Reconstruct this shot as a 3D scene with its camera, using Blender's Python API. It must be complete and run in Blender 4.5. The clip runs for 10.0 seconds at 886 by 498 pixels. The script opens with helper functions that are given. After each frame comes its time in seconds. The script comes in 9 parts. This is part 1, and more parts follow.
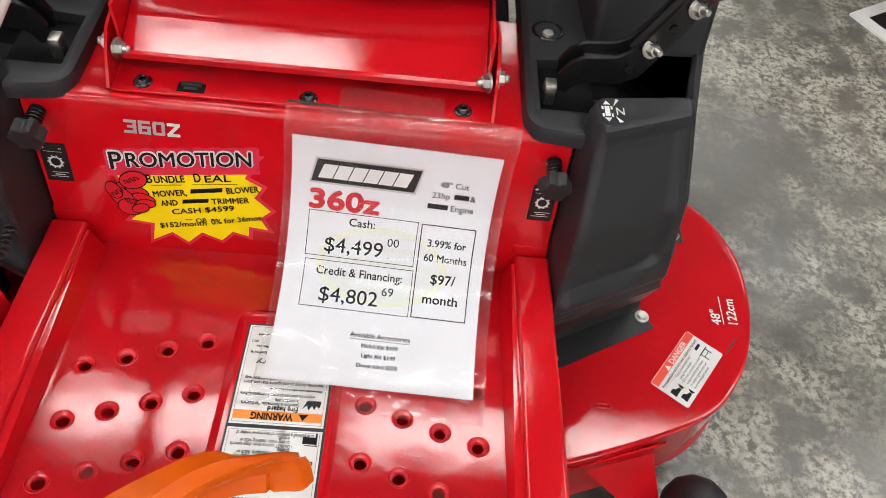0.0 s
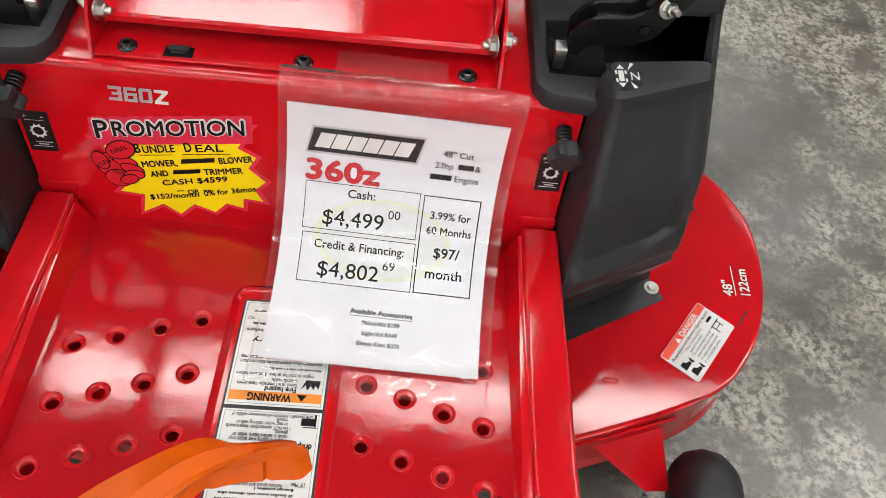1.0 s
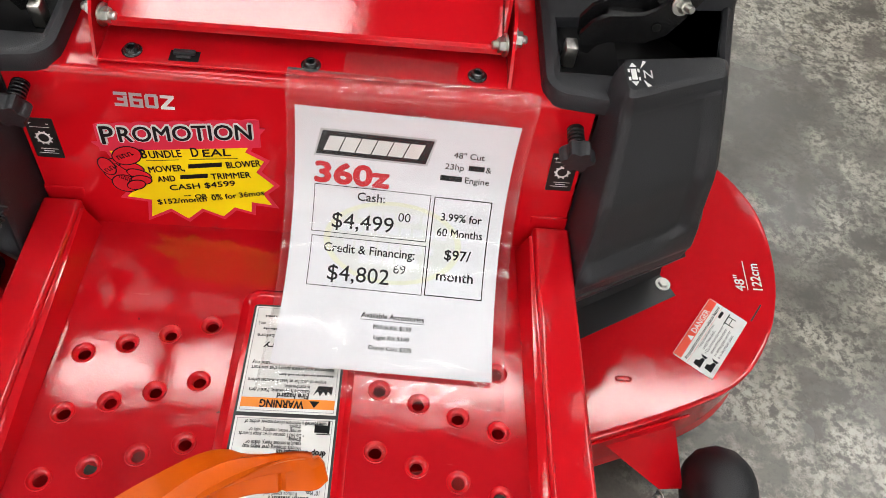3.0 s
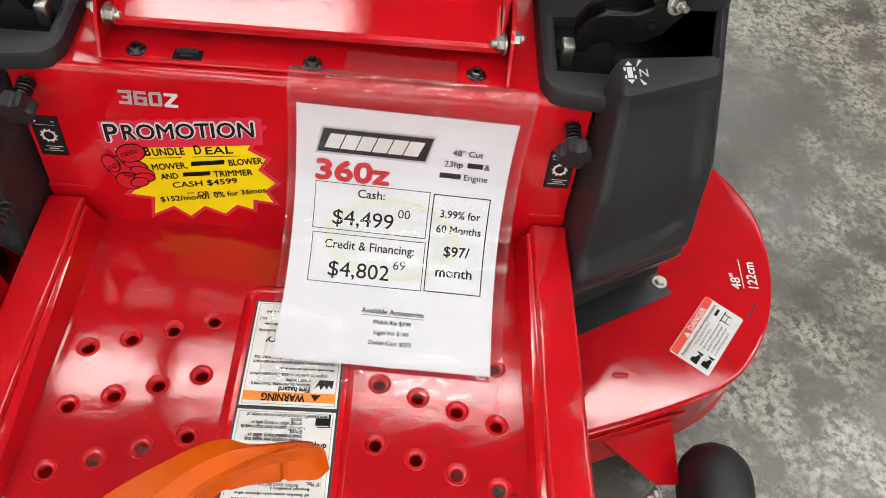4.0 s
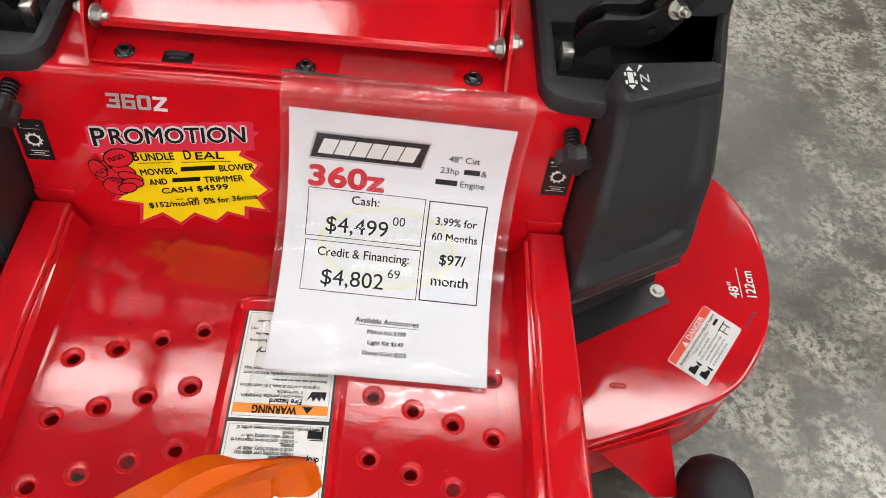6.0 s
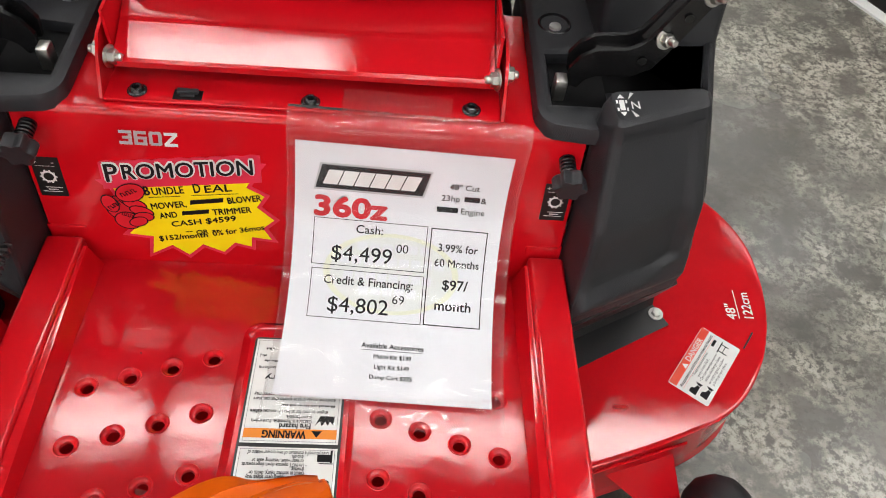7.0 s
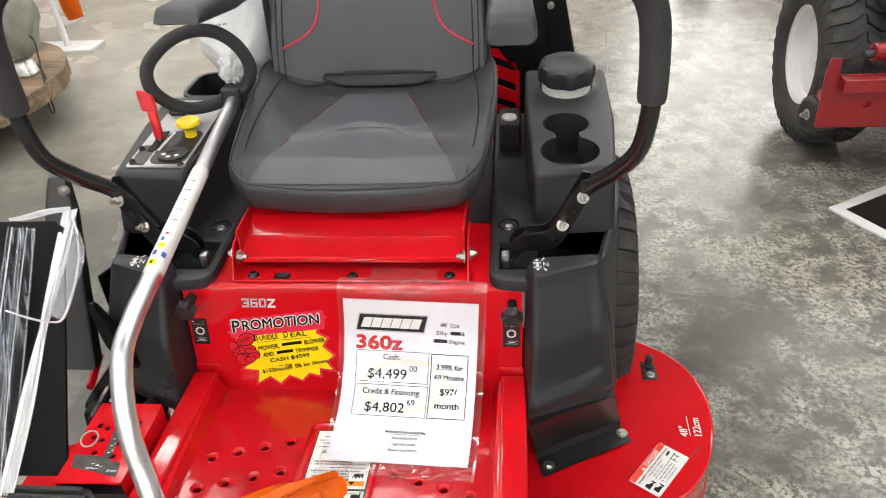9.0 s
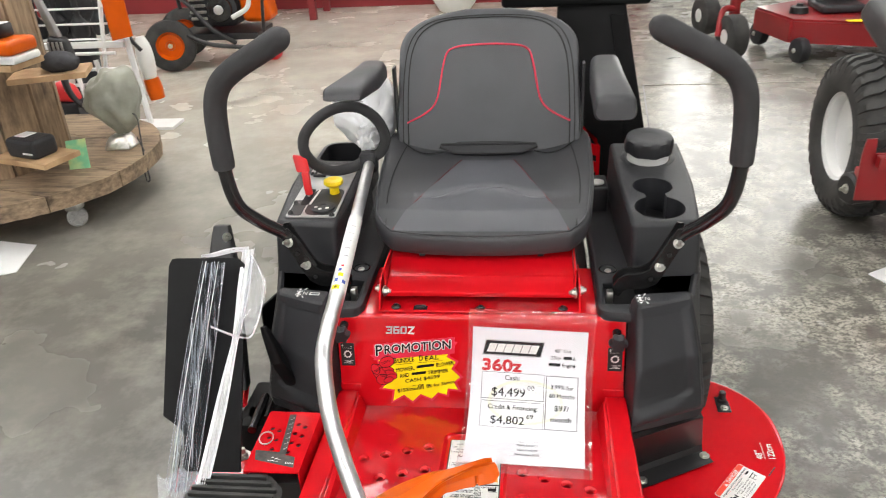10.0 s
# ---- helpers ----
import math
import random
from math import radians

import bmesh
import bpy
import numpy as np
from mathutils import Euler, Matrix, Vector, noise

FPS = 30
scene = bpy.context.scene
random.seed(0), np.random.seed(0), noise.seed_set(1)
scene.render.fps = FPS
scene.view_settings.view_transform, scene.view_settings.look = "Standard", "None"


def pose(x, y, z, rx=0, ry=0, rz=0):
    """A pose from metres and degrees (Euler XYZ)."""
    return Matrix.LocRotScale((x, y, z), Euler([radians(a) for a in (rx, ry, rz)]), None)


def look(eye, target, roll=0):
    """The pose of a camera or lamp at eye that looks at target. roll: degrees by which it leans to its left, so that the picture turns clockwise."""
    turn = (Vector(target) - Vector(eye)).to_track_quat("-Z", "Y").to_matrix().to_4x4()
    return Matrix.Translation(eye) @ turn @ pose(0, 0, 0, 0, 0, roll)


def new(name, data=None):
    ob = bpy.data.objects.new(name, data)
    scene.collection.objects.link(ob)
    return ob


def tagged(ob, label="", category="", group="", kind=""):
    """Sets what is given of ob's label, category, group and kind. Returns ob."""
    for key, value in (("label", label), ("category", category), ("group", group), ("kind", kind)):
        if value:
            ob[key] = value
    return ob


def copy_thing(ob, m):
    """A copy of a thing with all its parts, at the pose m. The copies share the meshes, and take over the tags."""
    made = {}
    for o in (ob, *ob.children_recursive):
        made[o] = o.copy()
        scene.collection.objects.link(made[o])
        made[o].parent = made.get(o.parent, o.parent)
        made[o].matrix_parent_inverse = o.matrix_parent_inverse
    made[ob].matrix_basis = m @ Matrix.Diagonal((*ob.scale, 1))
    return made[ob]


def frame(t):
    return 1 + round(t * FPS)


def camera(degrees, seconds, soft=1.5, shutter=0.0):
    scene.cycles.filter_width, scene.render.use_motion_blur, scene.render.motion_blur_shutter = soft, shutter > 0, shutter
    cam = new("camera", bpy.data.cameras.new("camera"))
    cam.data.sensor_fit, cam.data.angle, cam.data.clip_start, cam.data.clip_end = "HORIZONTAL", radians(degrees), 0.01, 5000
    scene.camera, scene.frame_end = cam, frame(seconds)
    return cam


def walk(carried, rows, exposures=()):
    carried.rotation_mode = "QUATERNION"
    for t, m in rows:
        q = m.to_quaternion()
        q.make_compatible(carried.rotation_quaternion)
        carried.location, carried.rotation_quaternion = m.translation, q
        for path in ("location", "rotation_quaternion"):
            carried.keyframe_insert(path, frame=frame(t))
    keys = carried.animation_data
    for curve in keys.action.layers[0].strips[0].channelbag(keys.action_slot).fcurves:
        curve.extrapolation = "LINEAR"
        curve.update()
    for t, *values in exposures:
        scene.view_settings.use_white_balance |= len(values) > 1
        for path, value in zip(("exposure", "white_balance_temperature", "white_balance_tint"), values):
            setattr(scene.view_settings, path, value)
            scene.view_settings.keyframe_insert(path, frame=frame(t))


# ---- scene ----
cam = camera(60.1, 10.0, 0.6, 0.3)
PATH = [
    (0, (0.103, 0.045, 1.105), (0.226, 1.276, -0.467), 9.1),
    (0.5, (0.101, 0.063, 1.099), (0.226, 1.243, -0.511), 9.5),
    (1, (0.103, 0.078, 1.084), (0.228, 1.224, -0.55), 9.4),
    (1.5, (0.1, 0.087, 1.083), (0.223, 1.217, -0.563), 8.9),
    (2, (0.098, 0.093, 1.08), (0.218, 1.214, -0.572), 8.6),
    (2.5, (0.095, 0.096, 1.081), (0.214, 1.216, -0.571), 8.5),
    (4, (0.094, 0.08, 1.088), (0.215, 1.213, -0.555), 8.5),
    (4.5, (0.095, 0.075, 1.088), (0.22, 1.211, -0.553), 8.8),
    (5, (0.096, 0.08, 1.081), (0.227, 1.219, -0.558), 9.2),
    (6.5, (0.088, 0.093, 1.074), (0.234, 1.26, -0.544), 9.2),
    (7, (0.086, 0.069, 1.086), (0.226, 1.293, -0.49), 7.8),
    (7.3, (0.0735, 0.0265, 1.113), (0.215, 1.3085, -0.414), 6.7),
    (7.5, (0.072, -0.028, 1.151), (0.185, 1.307, -0.333), 5.2),
    (8, (0.074, -0.18, 1.242), (0.123, 1.3, -0.103), 1.9),
    (8.2, (0.083, -0.2215, 1.263), (0.107, 1.31, -0.024), 0.75),
    (8.5, (0.145, -0.271, 1.296), (0.068, 1.324, 0.092), -1.8),
    (8.7, (0.193, -0.313, 1.283), (0.081, 1.326, 0.142), -2.5),
    (9, (0.262, -0.347, 1.29), (0.077, 1.307, 0.181), -3.6),
    (9.2, (0.256, -0.401, 1.287), (0.06, 1.293, 0.243), -3.6),
    (9.3, (0.257, -0.420, 1.307), (0.041, 1.281, 0.277), -3.6),
    (9.5, (0.22, -0.462, 1.334), (-0.022, 1.252, 0.333), -3.6),
    (9.6, (0.1805, -0.4965, 1.338), (-0.061, 1.2255, 0.35), -3.35),
    (9.7, (0.1535, -0.5345, 1.342), (-0.113, 1.1925, 0.369), -3.75),
    (9.8, (0.1305, -0.5655, 1.343), (-0.147, 1.1695, 0.389), -3.75),
    (9.9, (0.1115, -0.5905, 1.352), (-0.151, 1.1555, 0.413), -3.65),
    (10, (0.102, -0.607, 1.362), (-0.13, 1.15, 0.436), -3.3),
]
walk(cam, [(t, look(eye, target, roll)) for t, eye, target, roll in PATH],
     [(0.0, 0.0), (7.2, 0.0), (8.0, 0.12), (8.5, 0.26), (9.2, 0.33), (10.0, 0.36)])

# ---- world and exposure ----
world = bpy.data.worlds.new("sky")
scene.world = world
world.use_nodes = True
wn = world.node_tree.nodes
sky = wn.new("ShaderNodeTexSky")
sky.sky_type = "NISHITA"
sky.sun_disc = False
sky.sun_elevation, sky.sun_rotation = radians(50), radians(200)
world.node_tree.links.new(sky.outputs[0], wn["Background"].inputs[0])
wn["Background"].inputs[1].default_value = 0.12
scene.view_settings.exposure = 0.0
LAMP = 16.8      # radiance of the ceiling panels
GLOW = 3.0       # daylight outside the far windows
GLOW_FRONT = 1.3  # added fill glow behind the camera for the mower's front


# ---- materials ----
def material(name, base, rough=0.5, metal=0.0, coat=0.0, grain=0.0, grain_size=200.0, shade=0.0, shade_size=6.0,
             second=None, rough_var=0.0, coat_rough=0.05, specular=0.5, wave=0.0):
    """A surface with variation at two scales: broad tone (shade) and fine relief (grain)."""
    m = bpy.data.materials.new(name)
    m.use_nodes = True
    nt = m.node_tree
    b = nt.nodes["Principled BSDF"]
    b.inputs["Base Color"].default_value = (*base, 1)
    b.inputs["Roughness"].default_value = rough
    b.inputs["Metallic"].default_value = metal
    b.inputs["Coat Weight"].default_value = coat
    b.inputs["Coat Roughness"].default_value = coat_rough
    b.inputs["Coat IOR"].default_value = 1.53
    b.inputs["Specular IOR Level"].default_value = specular
    tc = nt.nodes.new("ShaderNodeTexCoord")
    if shade > 0:
        n = nt.nodes.new("ShaderNodeTexNoise")
        n.inputs["Scale"].default_value, n.inputs["Detail"].default_value = shade_size, 5
        nt.links.new(tc.outputs["Object"], n.inputs["Vector"])
        mix = nt.nodes.new("ShaderNodeMix")
        mix.data_type = "RGBA"
        other = second if second else tuple(c * (1 - shade) for c in base)
        mix.inputs[6].default_value, mix.inputs[7].default_value = (*base, 1), (*other, 1)
        r = nt.nodes.new("ShaderNodeMapRange")
        r.inputs[1].default_value, r.inputs[2].default_value = 0.38, 0.68
        nt.links.new(n.outputs[0], r.inputs[0])
        nt.links.new(r.outputs[0], mix.inputs[0])
        nt.links.new(mix.outputs[2], b.inputs["Base Color"])
        if rough_var > 0:
            q = nt.nodes.new("ShaderNodeMapRange")
            q.inputs[3].default_value, q.inputs[4].default_value = rough - rough_var, rough + rough_var
            nt.links.new(n.outputs[0], q.inputs[0])
            nt.links.new(q.outputs[0], b.inputs["Roughness"])
    if grain > 0:
        g = nt.nodes.new("ShaderNodeTexNoise")
        g.inputs["Scale"].default_value, g.inputs["Detail"].default_value = grain_size, 3
        nt.links.new(tc.outputs["Object"], g.inputs["Vector"])
        bump = nt.nodes.new("ShaderNodeBump")
        bump.inputs["Strength"].default_value, bump.inputs["Distance"].default_value = grain, 0.001
        nt.links.new(g.outputs[0], bump.inputs["Height"])
        if wave > 0:
            # slow waviness of pressed sheet under the fine relief
            slow, dent = nt.nodes.new("ShaderNodeTexNoise"), nt.nodes.new("ShaderNodeBump")
            slow.inputs["Scale"].default_value, slow.inputs["Detail"].default_value = 16, 2
            dent.inputs["Strength"].default_value, dent.inputs["Distance"].default_value = wave, 0.002
            nt.links.new(tc.outputs["Object"], slow.inputs["Vector"])
            nt.links.new(slow.outputs[0], dent.inputs["Height"])
            nt.links.new(dent.outputs[0], bump.inputs["Normal"])
        nt.links.new(bump.outputs[0], b.inputs["Normal"])
        if coat > 0:
            nt.links.new(bump.outputs[0], b.inputs["Coat Normal"])
    return m


def glowing(name, colour, strength):
    m = bpy.data.materials.new(name)
    m.use_nodes = True
    b = m.node_tree.nodes["Principled BSDF"]
    b.inputs["Base Color"].default_value = (0.8, 0.8, 0.8, 1)
    b.inputs["Emission Color"].default_value = (*colour, 1)
    b.inputs["Emission Strength"].default_value = strength
    return m


def streaky_wood(name, pale, dark, stretch=(16, 16, 2.2)):
    """Weathered wood with long grain streaks and a few dark stains."""
    m = material(name, pale, 0.72, grain=0.7, grain_size=70)
    nt = m.node_tree
    tc = nt.nodes.new("ShaderNodeTexCoord")
    info = nt.nodes.new("ShaderNodeObjectInfo")
    shift = nt.nodes.new("ShaderNodeVectorMath")
    shift.operation = "MULTIPLY_ADD"
    nt.links.new(info.outputs["Random"], shift.inputs[0])
    shift.inputs[1].default_value = (9, 9, 9)
    nt.links.new(tc.outputs["Object"], shift.inputs[2])
    mp = nt.nodes.new("ShaderNodeMapping")
    mp.inputs["Scale"].default_value = stretch
    mp.inputs["Rotation"].default_value = (0, 0, radians(18))
    nt.links.new(shift.outputs[0], mp.inputs[0])
    grain, stain = nt.nodes.new("ShaderNodeTexNoise"), nt.nodes.new("ShaderNodeTexNoise")
    grain.inputs["Scale"].default_value, grain.inputs["Detail"].default_value, grain.inputs["Roughness"].default_value = 2.2, 7, 0.7
    stain.inputs["Scale"].default_value, stain.inputs["Detail"].default_value = 5, 4
    nt.links.new(mp.outputs[0], grain.inputs["Vector"])
    nt.links.new(shift.outputs[0], stain.inputs["Vector"])
    both = nt.nodes.new("ShaderNodeMath")
    both.operation = "ADD"
    for i, n, lo, hi, top in ((0, grain, 0.36, 0.68, 0.75), (1, stain, 0.48, 0.70, 0.55)):
        r = nt.nodes.new("ShaderNodeMapRange")
        r.inputs[1].default_value, r.inputs[2].default_value, r.inputs[4].default_value = lo, hi, top
        nt.links.new(n.outputs[0], r.inputs[0])
        nt.links.new(r.outputs[0], both.inputs[i])
    mix = nt.nodes.new("ShaderNodeMix")
    mix.data_type = "RGBA"
    mix.clamp_factor = True
    mix.inputs[6].default_value, mix.inputs[7].default_value = (*pale, 1), (*dark, 1)
    nt.links.new(both.outputs[0], mix.inputs[0])
    nt.links.new(mix.outputs[2], nt.nodes["Principled BSDF"].inputs["Base Color"])
    return m


RED = material("red_paint", (0.60, 0.0038, 0.0098), 0.5, coat=1.0, grain=0.066, grain_size=380, shade=0.10, shade_size=7, coat_rough=0.02, specular=0.05, wave=0.18)


def worn(m):
    """Dark grit specks, pale scuffs and rubbed, duller patches on a paint."""
    nt = m.node_tree
    b = nt.nodes["Principled BSDF"]
    tc = nt.nodes.new("ShaderNodeTexCoord")
    before = b.inputs["Base Color"].links[0].from_socket
    for scale, stretch, lo, hi, colour, most in ((75, (1, 1, 1), 0.735, 0.765, (0.060, 0.010, 0.010), 0.85), (30, (1, 5, 1), 0.72, 0.80, (0.62, 0.10, 0.09), 0.35)):
        mp, n, r, x = (nt.nodes.new("ShaderNode" + k) for k in ("Mapping", "TexNoise", "MapRange", "Mix"))
        mp.inputs["Scale"].default_value = stretch
        n.inputs["Scale"].default_value, n.inputs["Detail"].default_value = scale, 3
        r.inputs[1].default_value, r.inputs[2].default_value, r.inputs[4].default_value = lo, hi, most
        x.data_type = "RGBA"
        x.inputs[7].default_value = (*colour, 1)
        nt.links.new(tc.outputs["Object"], mp.inputs[0])
        nt.links.new(mp.outputs[0], n.inputs["Vector"])
        nt.links.new(n.outputs[0], r.inputs[0])
        nt.links.new(r.outputs[0], x.inputs[0])
        nt.links.new(before, x.inputs[6])
        before = x.outputs[2]
    nt.links.new(before, b.inputs["Base Color"])
    dull, q = nt.nodes.new("ShaderNodeTexNoise"), nt.nodes.new("ShaderNodeMapRange")
    dull.inputs["Scale"].default_value, dull.inputs["Detail"].default_value = 9, 5
    q.inputs[1].default_value, q.inputs[2].default_value, q.inputs[3].default_value, q.inputs[4].default_value = 0.45, 0.72, 0.015, 0.07
    nt.links.new(tc.outputs["Object"], dull.inputs["Vector"])
    nt.links.new(dull.outputs[0], q.inputs[0])
    nt.links.new(q.outputs[0], b.inputs["Coat Roughness"])
    return m


# worn red paint, its base darkened to carry the footplate's shade
RED_WORN_SHADED = worn(material("red_paint_worn_shaded", (0.50, 0.0038, 0.0098), 0.5, coat=1.0, grain=0.062, grain_size=430, shade=0.14, shade_size=9, specular=0.05, wave=0.30))
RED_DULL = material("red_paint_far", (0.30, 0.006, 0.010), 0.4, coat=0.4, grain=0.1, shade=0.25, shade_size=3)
BLACK_PLASTIC = material("black_plastic", (0.0185, 0.0193, 0.0228), 0.47, grain=0.5, grain_size=900, shade=0.25, shade_size=9, rough_var=0.06)
BLACK_STEEL = material("black_powder_coat", (0.018, 0.018, 0.019), 0.38, grain=0.3, grain_size=500, shade=0.2, shade_size=12)
BLACK_GLOSS = material("black_gloss_paint", (0.010, 0.010, 0.011), 0.22, coat=0.3, shade=0.2, shade_size=9)
BLACK_SATIN = material("black_satin_paint", (0.008, 0.008, 0.0085), 0.27, grain=0.35, grain_size=420, shade=0.2, shade_size=12, specular=0.45)
RUBBER = material("black_rubber", (0.022, 0.022, 0.022), 0.72, grain=0.6, grain_size=250, shade=0.4, shade_size=14, second=(0.045, 0.043, 0.040))
FOAM = material("foam_grip", (0.040, 0.040, 0.042), 0.82, grain=0.8, grain_size=700, shade=0.2, shade_size=20)
VINYL_BACK = material("dark_grey_vinyl", (0.062, 0.065, 0.072), 0.44, grain=0.5, grain_size=420, shade=0.15, shade_size=8, rough_var=0.05)
VINYL = material("black_vinyl", (0.037, 0.038, 0.042), 0.42, grain=0.5, grain_size=420, shade=0.18, shade_size=8, rough_var=0.05)
VINYL_PANEL = material("grey_vinyl", (0.080, 0.083, 0.094), 0.40, grain=0.4, grain_size=520, shade=0.15, shade_size=8, rough_var=0.05)
PIPING = material("red_piping", (0.66, 0.030, 0.075), 0.45, grain=0.3, grain_size=600)
STITCH = material("dark_stitch", (0.012, 0.012, 0.013), 0.7)
STITCH_RED = material("dark_red_thread", (0.11, 0.014, 0.016), 0.6)
ZINC = material("zinc_plate", (0.62, 0.61, 0.57), 0.28, metal=1.0, grain=0.3, grain_size=500, shade=0.3, shade_size=60)
ALUMINIUM = material("aluminium_tube", (0.78, 0.78, 0.79), 0.33, metal=1.0, grain=0.12, grain_size=300, shade=0.15, shade_size=20, rough_var=0.06)
ORANGE = material("orange_plastic", (0.64, 0.098, 0.0015), 0.36, grain=0.15, grain_size=200, shade=0.10, shade_size=10, specular=0.22)
YELLOW = material("yellow_plastic", (0.86, 0.62, 0.010), 0.38, grain=0.1, shade=0.1)
RED_PLASTIC = material("red_plastic", (0.66, 0.018, 0.022), 0.36, shade=0.1)
PAPER = material("white_paper", (0.785, 0.79, 0.83), 0.62, grain=0.05, grain_size=60, shade=0.03, shade_size=9)
LABEL_WHITE = material("white_label", (0.78, 0.78, 0.76), 0.35, shade=0.08, shade_size=30)
INK = material("black_ink", (0.008, 0.008, 0.009), 0.6, specular=0.15)
FILLER = material("joint_filler", (0.42, 0.40, 0.35), 0.6, shade=0.3, shade_size=8)
INK_GREY = material("grey_ink", (0.20, 0.20, 0.21), 0.55)
INK_RED = material("red_ink", (0.62, 0.02, 0.03), 0.55, specular=0.2)
SILVER_INK = material("silver_print", (0.50, 0.51, 0.53), 0.35, metal=0.4)
EMBLEM_RED = material("emblem_red", (0.66, 0.014, 0.026), 0.5, shade=0.1, specular=0.2)
STAR_RED = material("red_card", (0.72, 0.030, 0.070), 0.5, shade=0.08, specular=0.2)
STAR_YELLOW = material("yellow_card", (0.97, 0.77, 0.006), 0.5, shade=0.05, specular=0.2)
WATERMARK_RING = material("pale_olive_ring", (0.77, 0.78, 0.63), 0.62)
WATERMARK = material("pale_watermark", (0.74, 0.755, 0.74), 0.62)
LABEL_ORANGE = material("orange_label", (0.86, 0.26, 0.01), 0.35)
LABEL_RED = material("red_label", (0.80, 0.06, 0.02), 0.35)
LABEL_WORN = material("worn_black_label", (0.022, 0.023, 0.022), 0.40, shade=0.6, shade_size=90, second=(0.075, 0.060, 0.052))
LABEL_BLACK = material("black_label", (0.010, 0.010, 0.010), 0.35)
WHITE_PAINT = material("white_paint", (0.78, 0.78, 0.77), 0.4, shade=0.08, shade_size=5)
WHITE_PLASTIC = material("white_plastic", (0.75, 0.75, 0.72), 0.4, shade=0.08)
WOOD = streaky_wood("weathered_wood", (0.40, 0.280, 0.170), (0.070, 0.044, 0.026))
WOOD_FLAT = streaky_wood("weathered_flange_wood", (0.40, 0.290, 0.185), (0.075, 0.050, 0.031), (2.0, 17, 19))
WOOD_PALE = material("pale_pine", (0.50, 0.33, 0.18), 0.6, grain=0.4, grain_size=80, shade=0.3, shade_size=14, second=(0.36, 0.22, 0.11))
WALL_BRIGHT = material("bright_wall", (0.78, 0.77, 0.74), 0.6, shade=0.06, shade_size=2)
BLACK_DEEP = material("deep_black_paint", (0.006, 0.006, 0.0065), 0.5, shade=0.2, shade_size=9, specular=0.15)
WALL_RED = material("oxblood_paint", (0.28, 0.026, 0.032), 0.5, shade=0.2, shade_size=3)
# walls out of view, greyed to cut bounce light; north stays WALL_BRIGHT
WALL_DIMMED = material("dimmed_wall", (0.36, 0.355, 0.34), 0.7, shade=0.06, shade_size=2)
CEILING = material("ceiling_grey", (0.06, 0.06, 0.062), 0.8, shade=0.1)
CLOTH = material("grey_green_cloth", (0.34, 0.345, 0.285), 0.55, grain=0.5, grain_size=90, shade=0.4, shade_size=9)
GREEN_CARD = material("green_card", (0.20, 0.55, 0.30), 0.5, shade=0.5, second=(0.62, 0.72, 0.30), shade_size=16)


def clear_film(name, tint, weight, rough, streaks=False, ior=1.20, gloss_most=1.0):
    """Thin clear plastic: mostly see-through, with gloss and a little milk."""
    m = bpy.data.materials.new(name)
    m.use_nodes = True
    nt = m.node_tree
    nt.nodes.clear()
    out = nt.nodes.new("ShaderNodeOutputMaterial")
    see = nt.nodes.new("ShaderNodeBsdfTransparent")
    see.inputs[0].default_value = (*tint, 1)
    gloss = nt.nodes.new("ShaderNodeBsdfGlossy")
    gloss.inputs["Roughness"].default_value = rough
    milk = nt.nodes.new("ShaderNodeBsdfDiffuse")
    milk.inputs[0].default_value = (0.8, 0.8, 0.82, 1)
    tc = nt.nodes.new("ShaderNodeTexCoord")
    n = nt.nodes.new("ShaderNodeTexNoise")
    n.inputs["Scale"].default_value, n.inputs["Detail"].default_value = 22, 3
    nt.links.new(tc.outputs["Object"], n.inputs["Vector"])
    bump = nt.nodes.new("ShaderNodeBump")
    bump.inputs["Strength"].default_value, bump.inputs["Distance"].default_value = 0.12, 0.002
    nt.links.new(n.outputs[0], bump.inputs["Height"])
    nt.links.new(bump.outputs[0], gloss.inputs["Normal"])
    fres = nt.nodes.new("ShaderNodeFresnel")
    fres.inputs[0].default_value = ior
    nt.links.new(bump.outputs[0], fres.inputs["Normal"])
    a, b = nt.nodes.new("ShaderNodeMixShader"), nt.nodes.new("ShaderNodeMixShader")
    a.inputs[0].default_value = weight
    if streaks:
        mp, s, r = nt.nodes.new("ShaderNodeMapping"), nt.nodes.new("ShaderNodeTexNoise"), nt.nodes.new("ShaderNodeMapRange")
        mp.inputs["Scale"].default_value = (330, 9, 7)
        s.inputs["Scale"].default_value, s.inputs["Detail"].default_value = 1.0, 4
        r.inputs[1].default_value, r.inputs[2].default_value, r.inputs[3].default_value, r.inputs[4].default_value = 0.46, 0.70, 0.03, 0.58
        milk.inputs[0].default_value = (0.74, 0.80, 0.88, 1)
        nt.links.new(tc.outputs["Object"], mp.inputs[0])
        nt.links.new(mp.outputs[0], s.inputs["Vector"])
        nt.links.new(s.outputs[0], r.inputs[0])
        nt.links.new(r.outputs[0], a.inputs[0])
    nt.links.new(see.outputs[0], a.inputs[1])
    nt.links.new(milk.outputs[0], a.inputs[2])
    cap = nt.nodes.new("ShaderNodeMath")
    cap.operation = "MINIMUM"
    cap.inputs[1].default_value = gloss_most
    nt.links.new(fres.outputs[0], cap.inputs[0])
    nt.links.new(cap.outputs[0], b.inputs[0])
    nt.links.new(a.outputs[0], b.inputs[1])
    nt.links.new(gloss.outputs[0], b.inputs[2])
    nt.links.new(b.outputs[0], out.inputs[0])
    return m


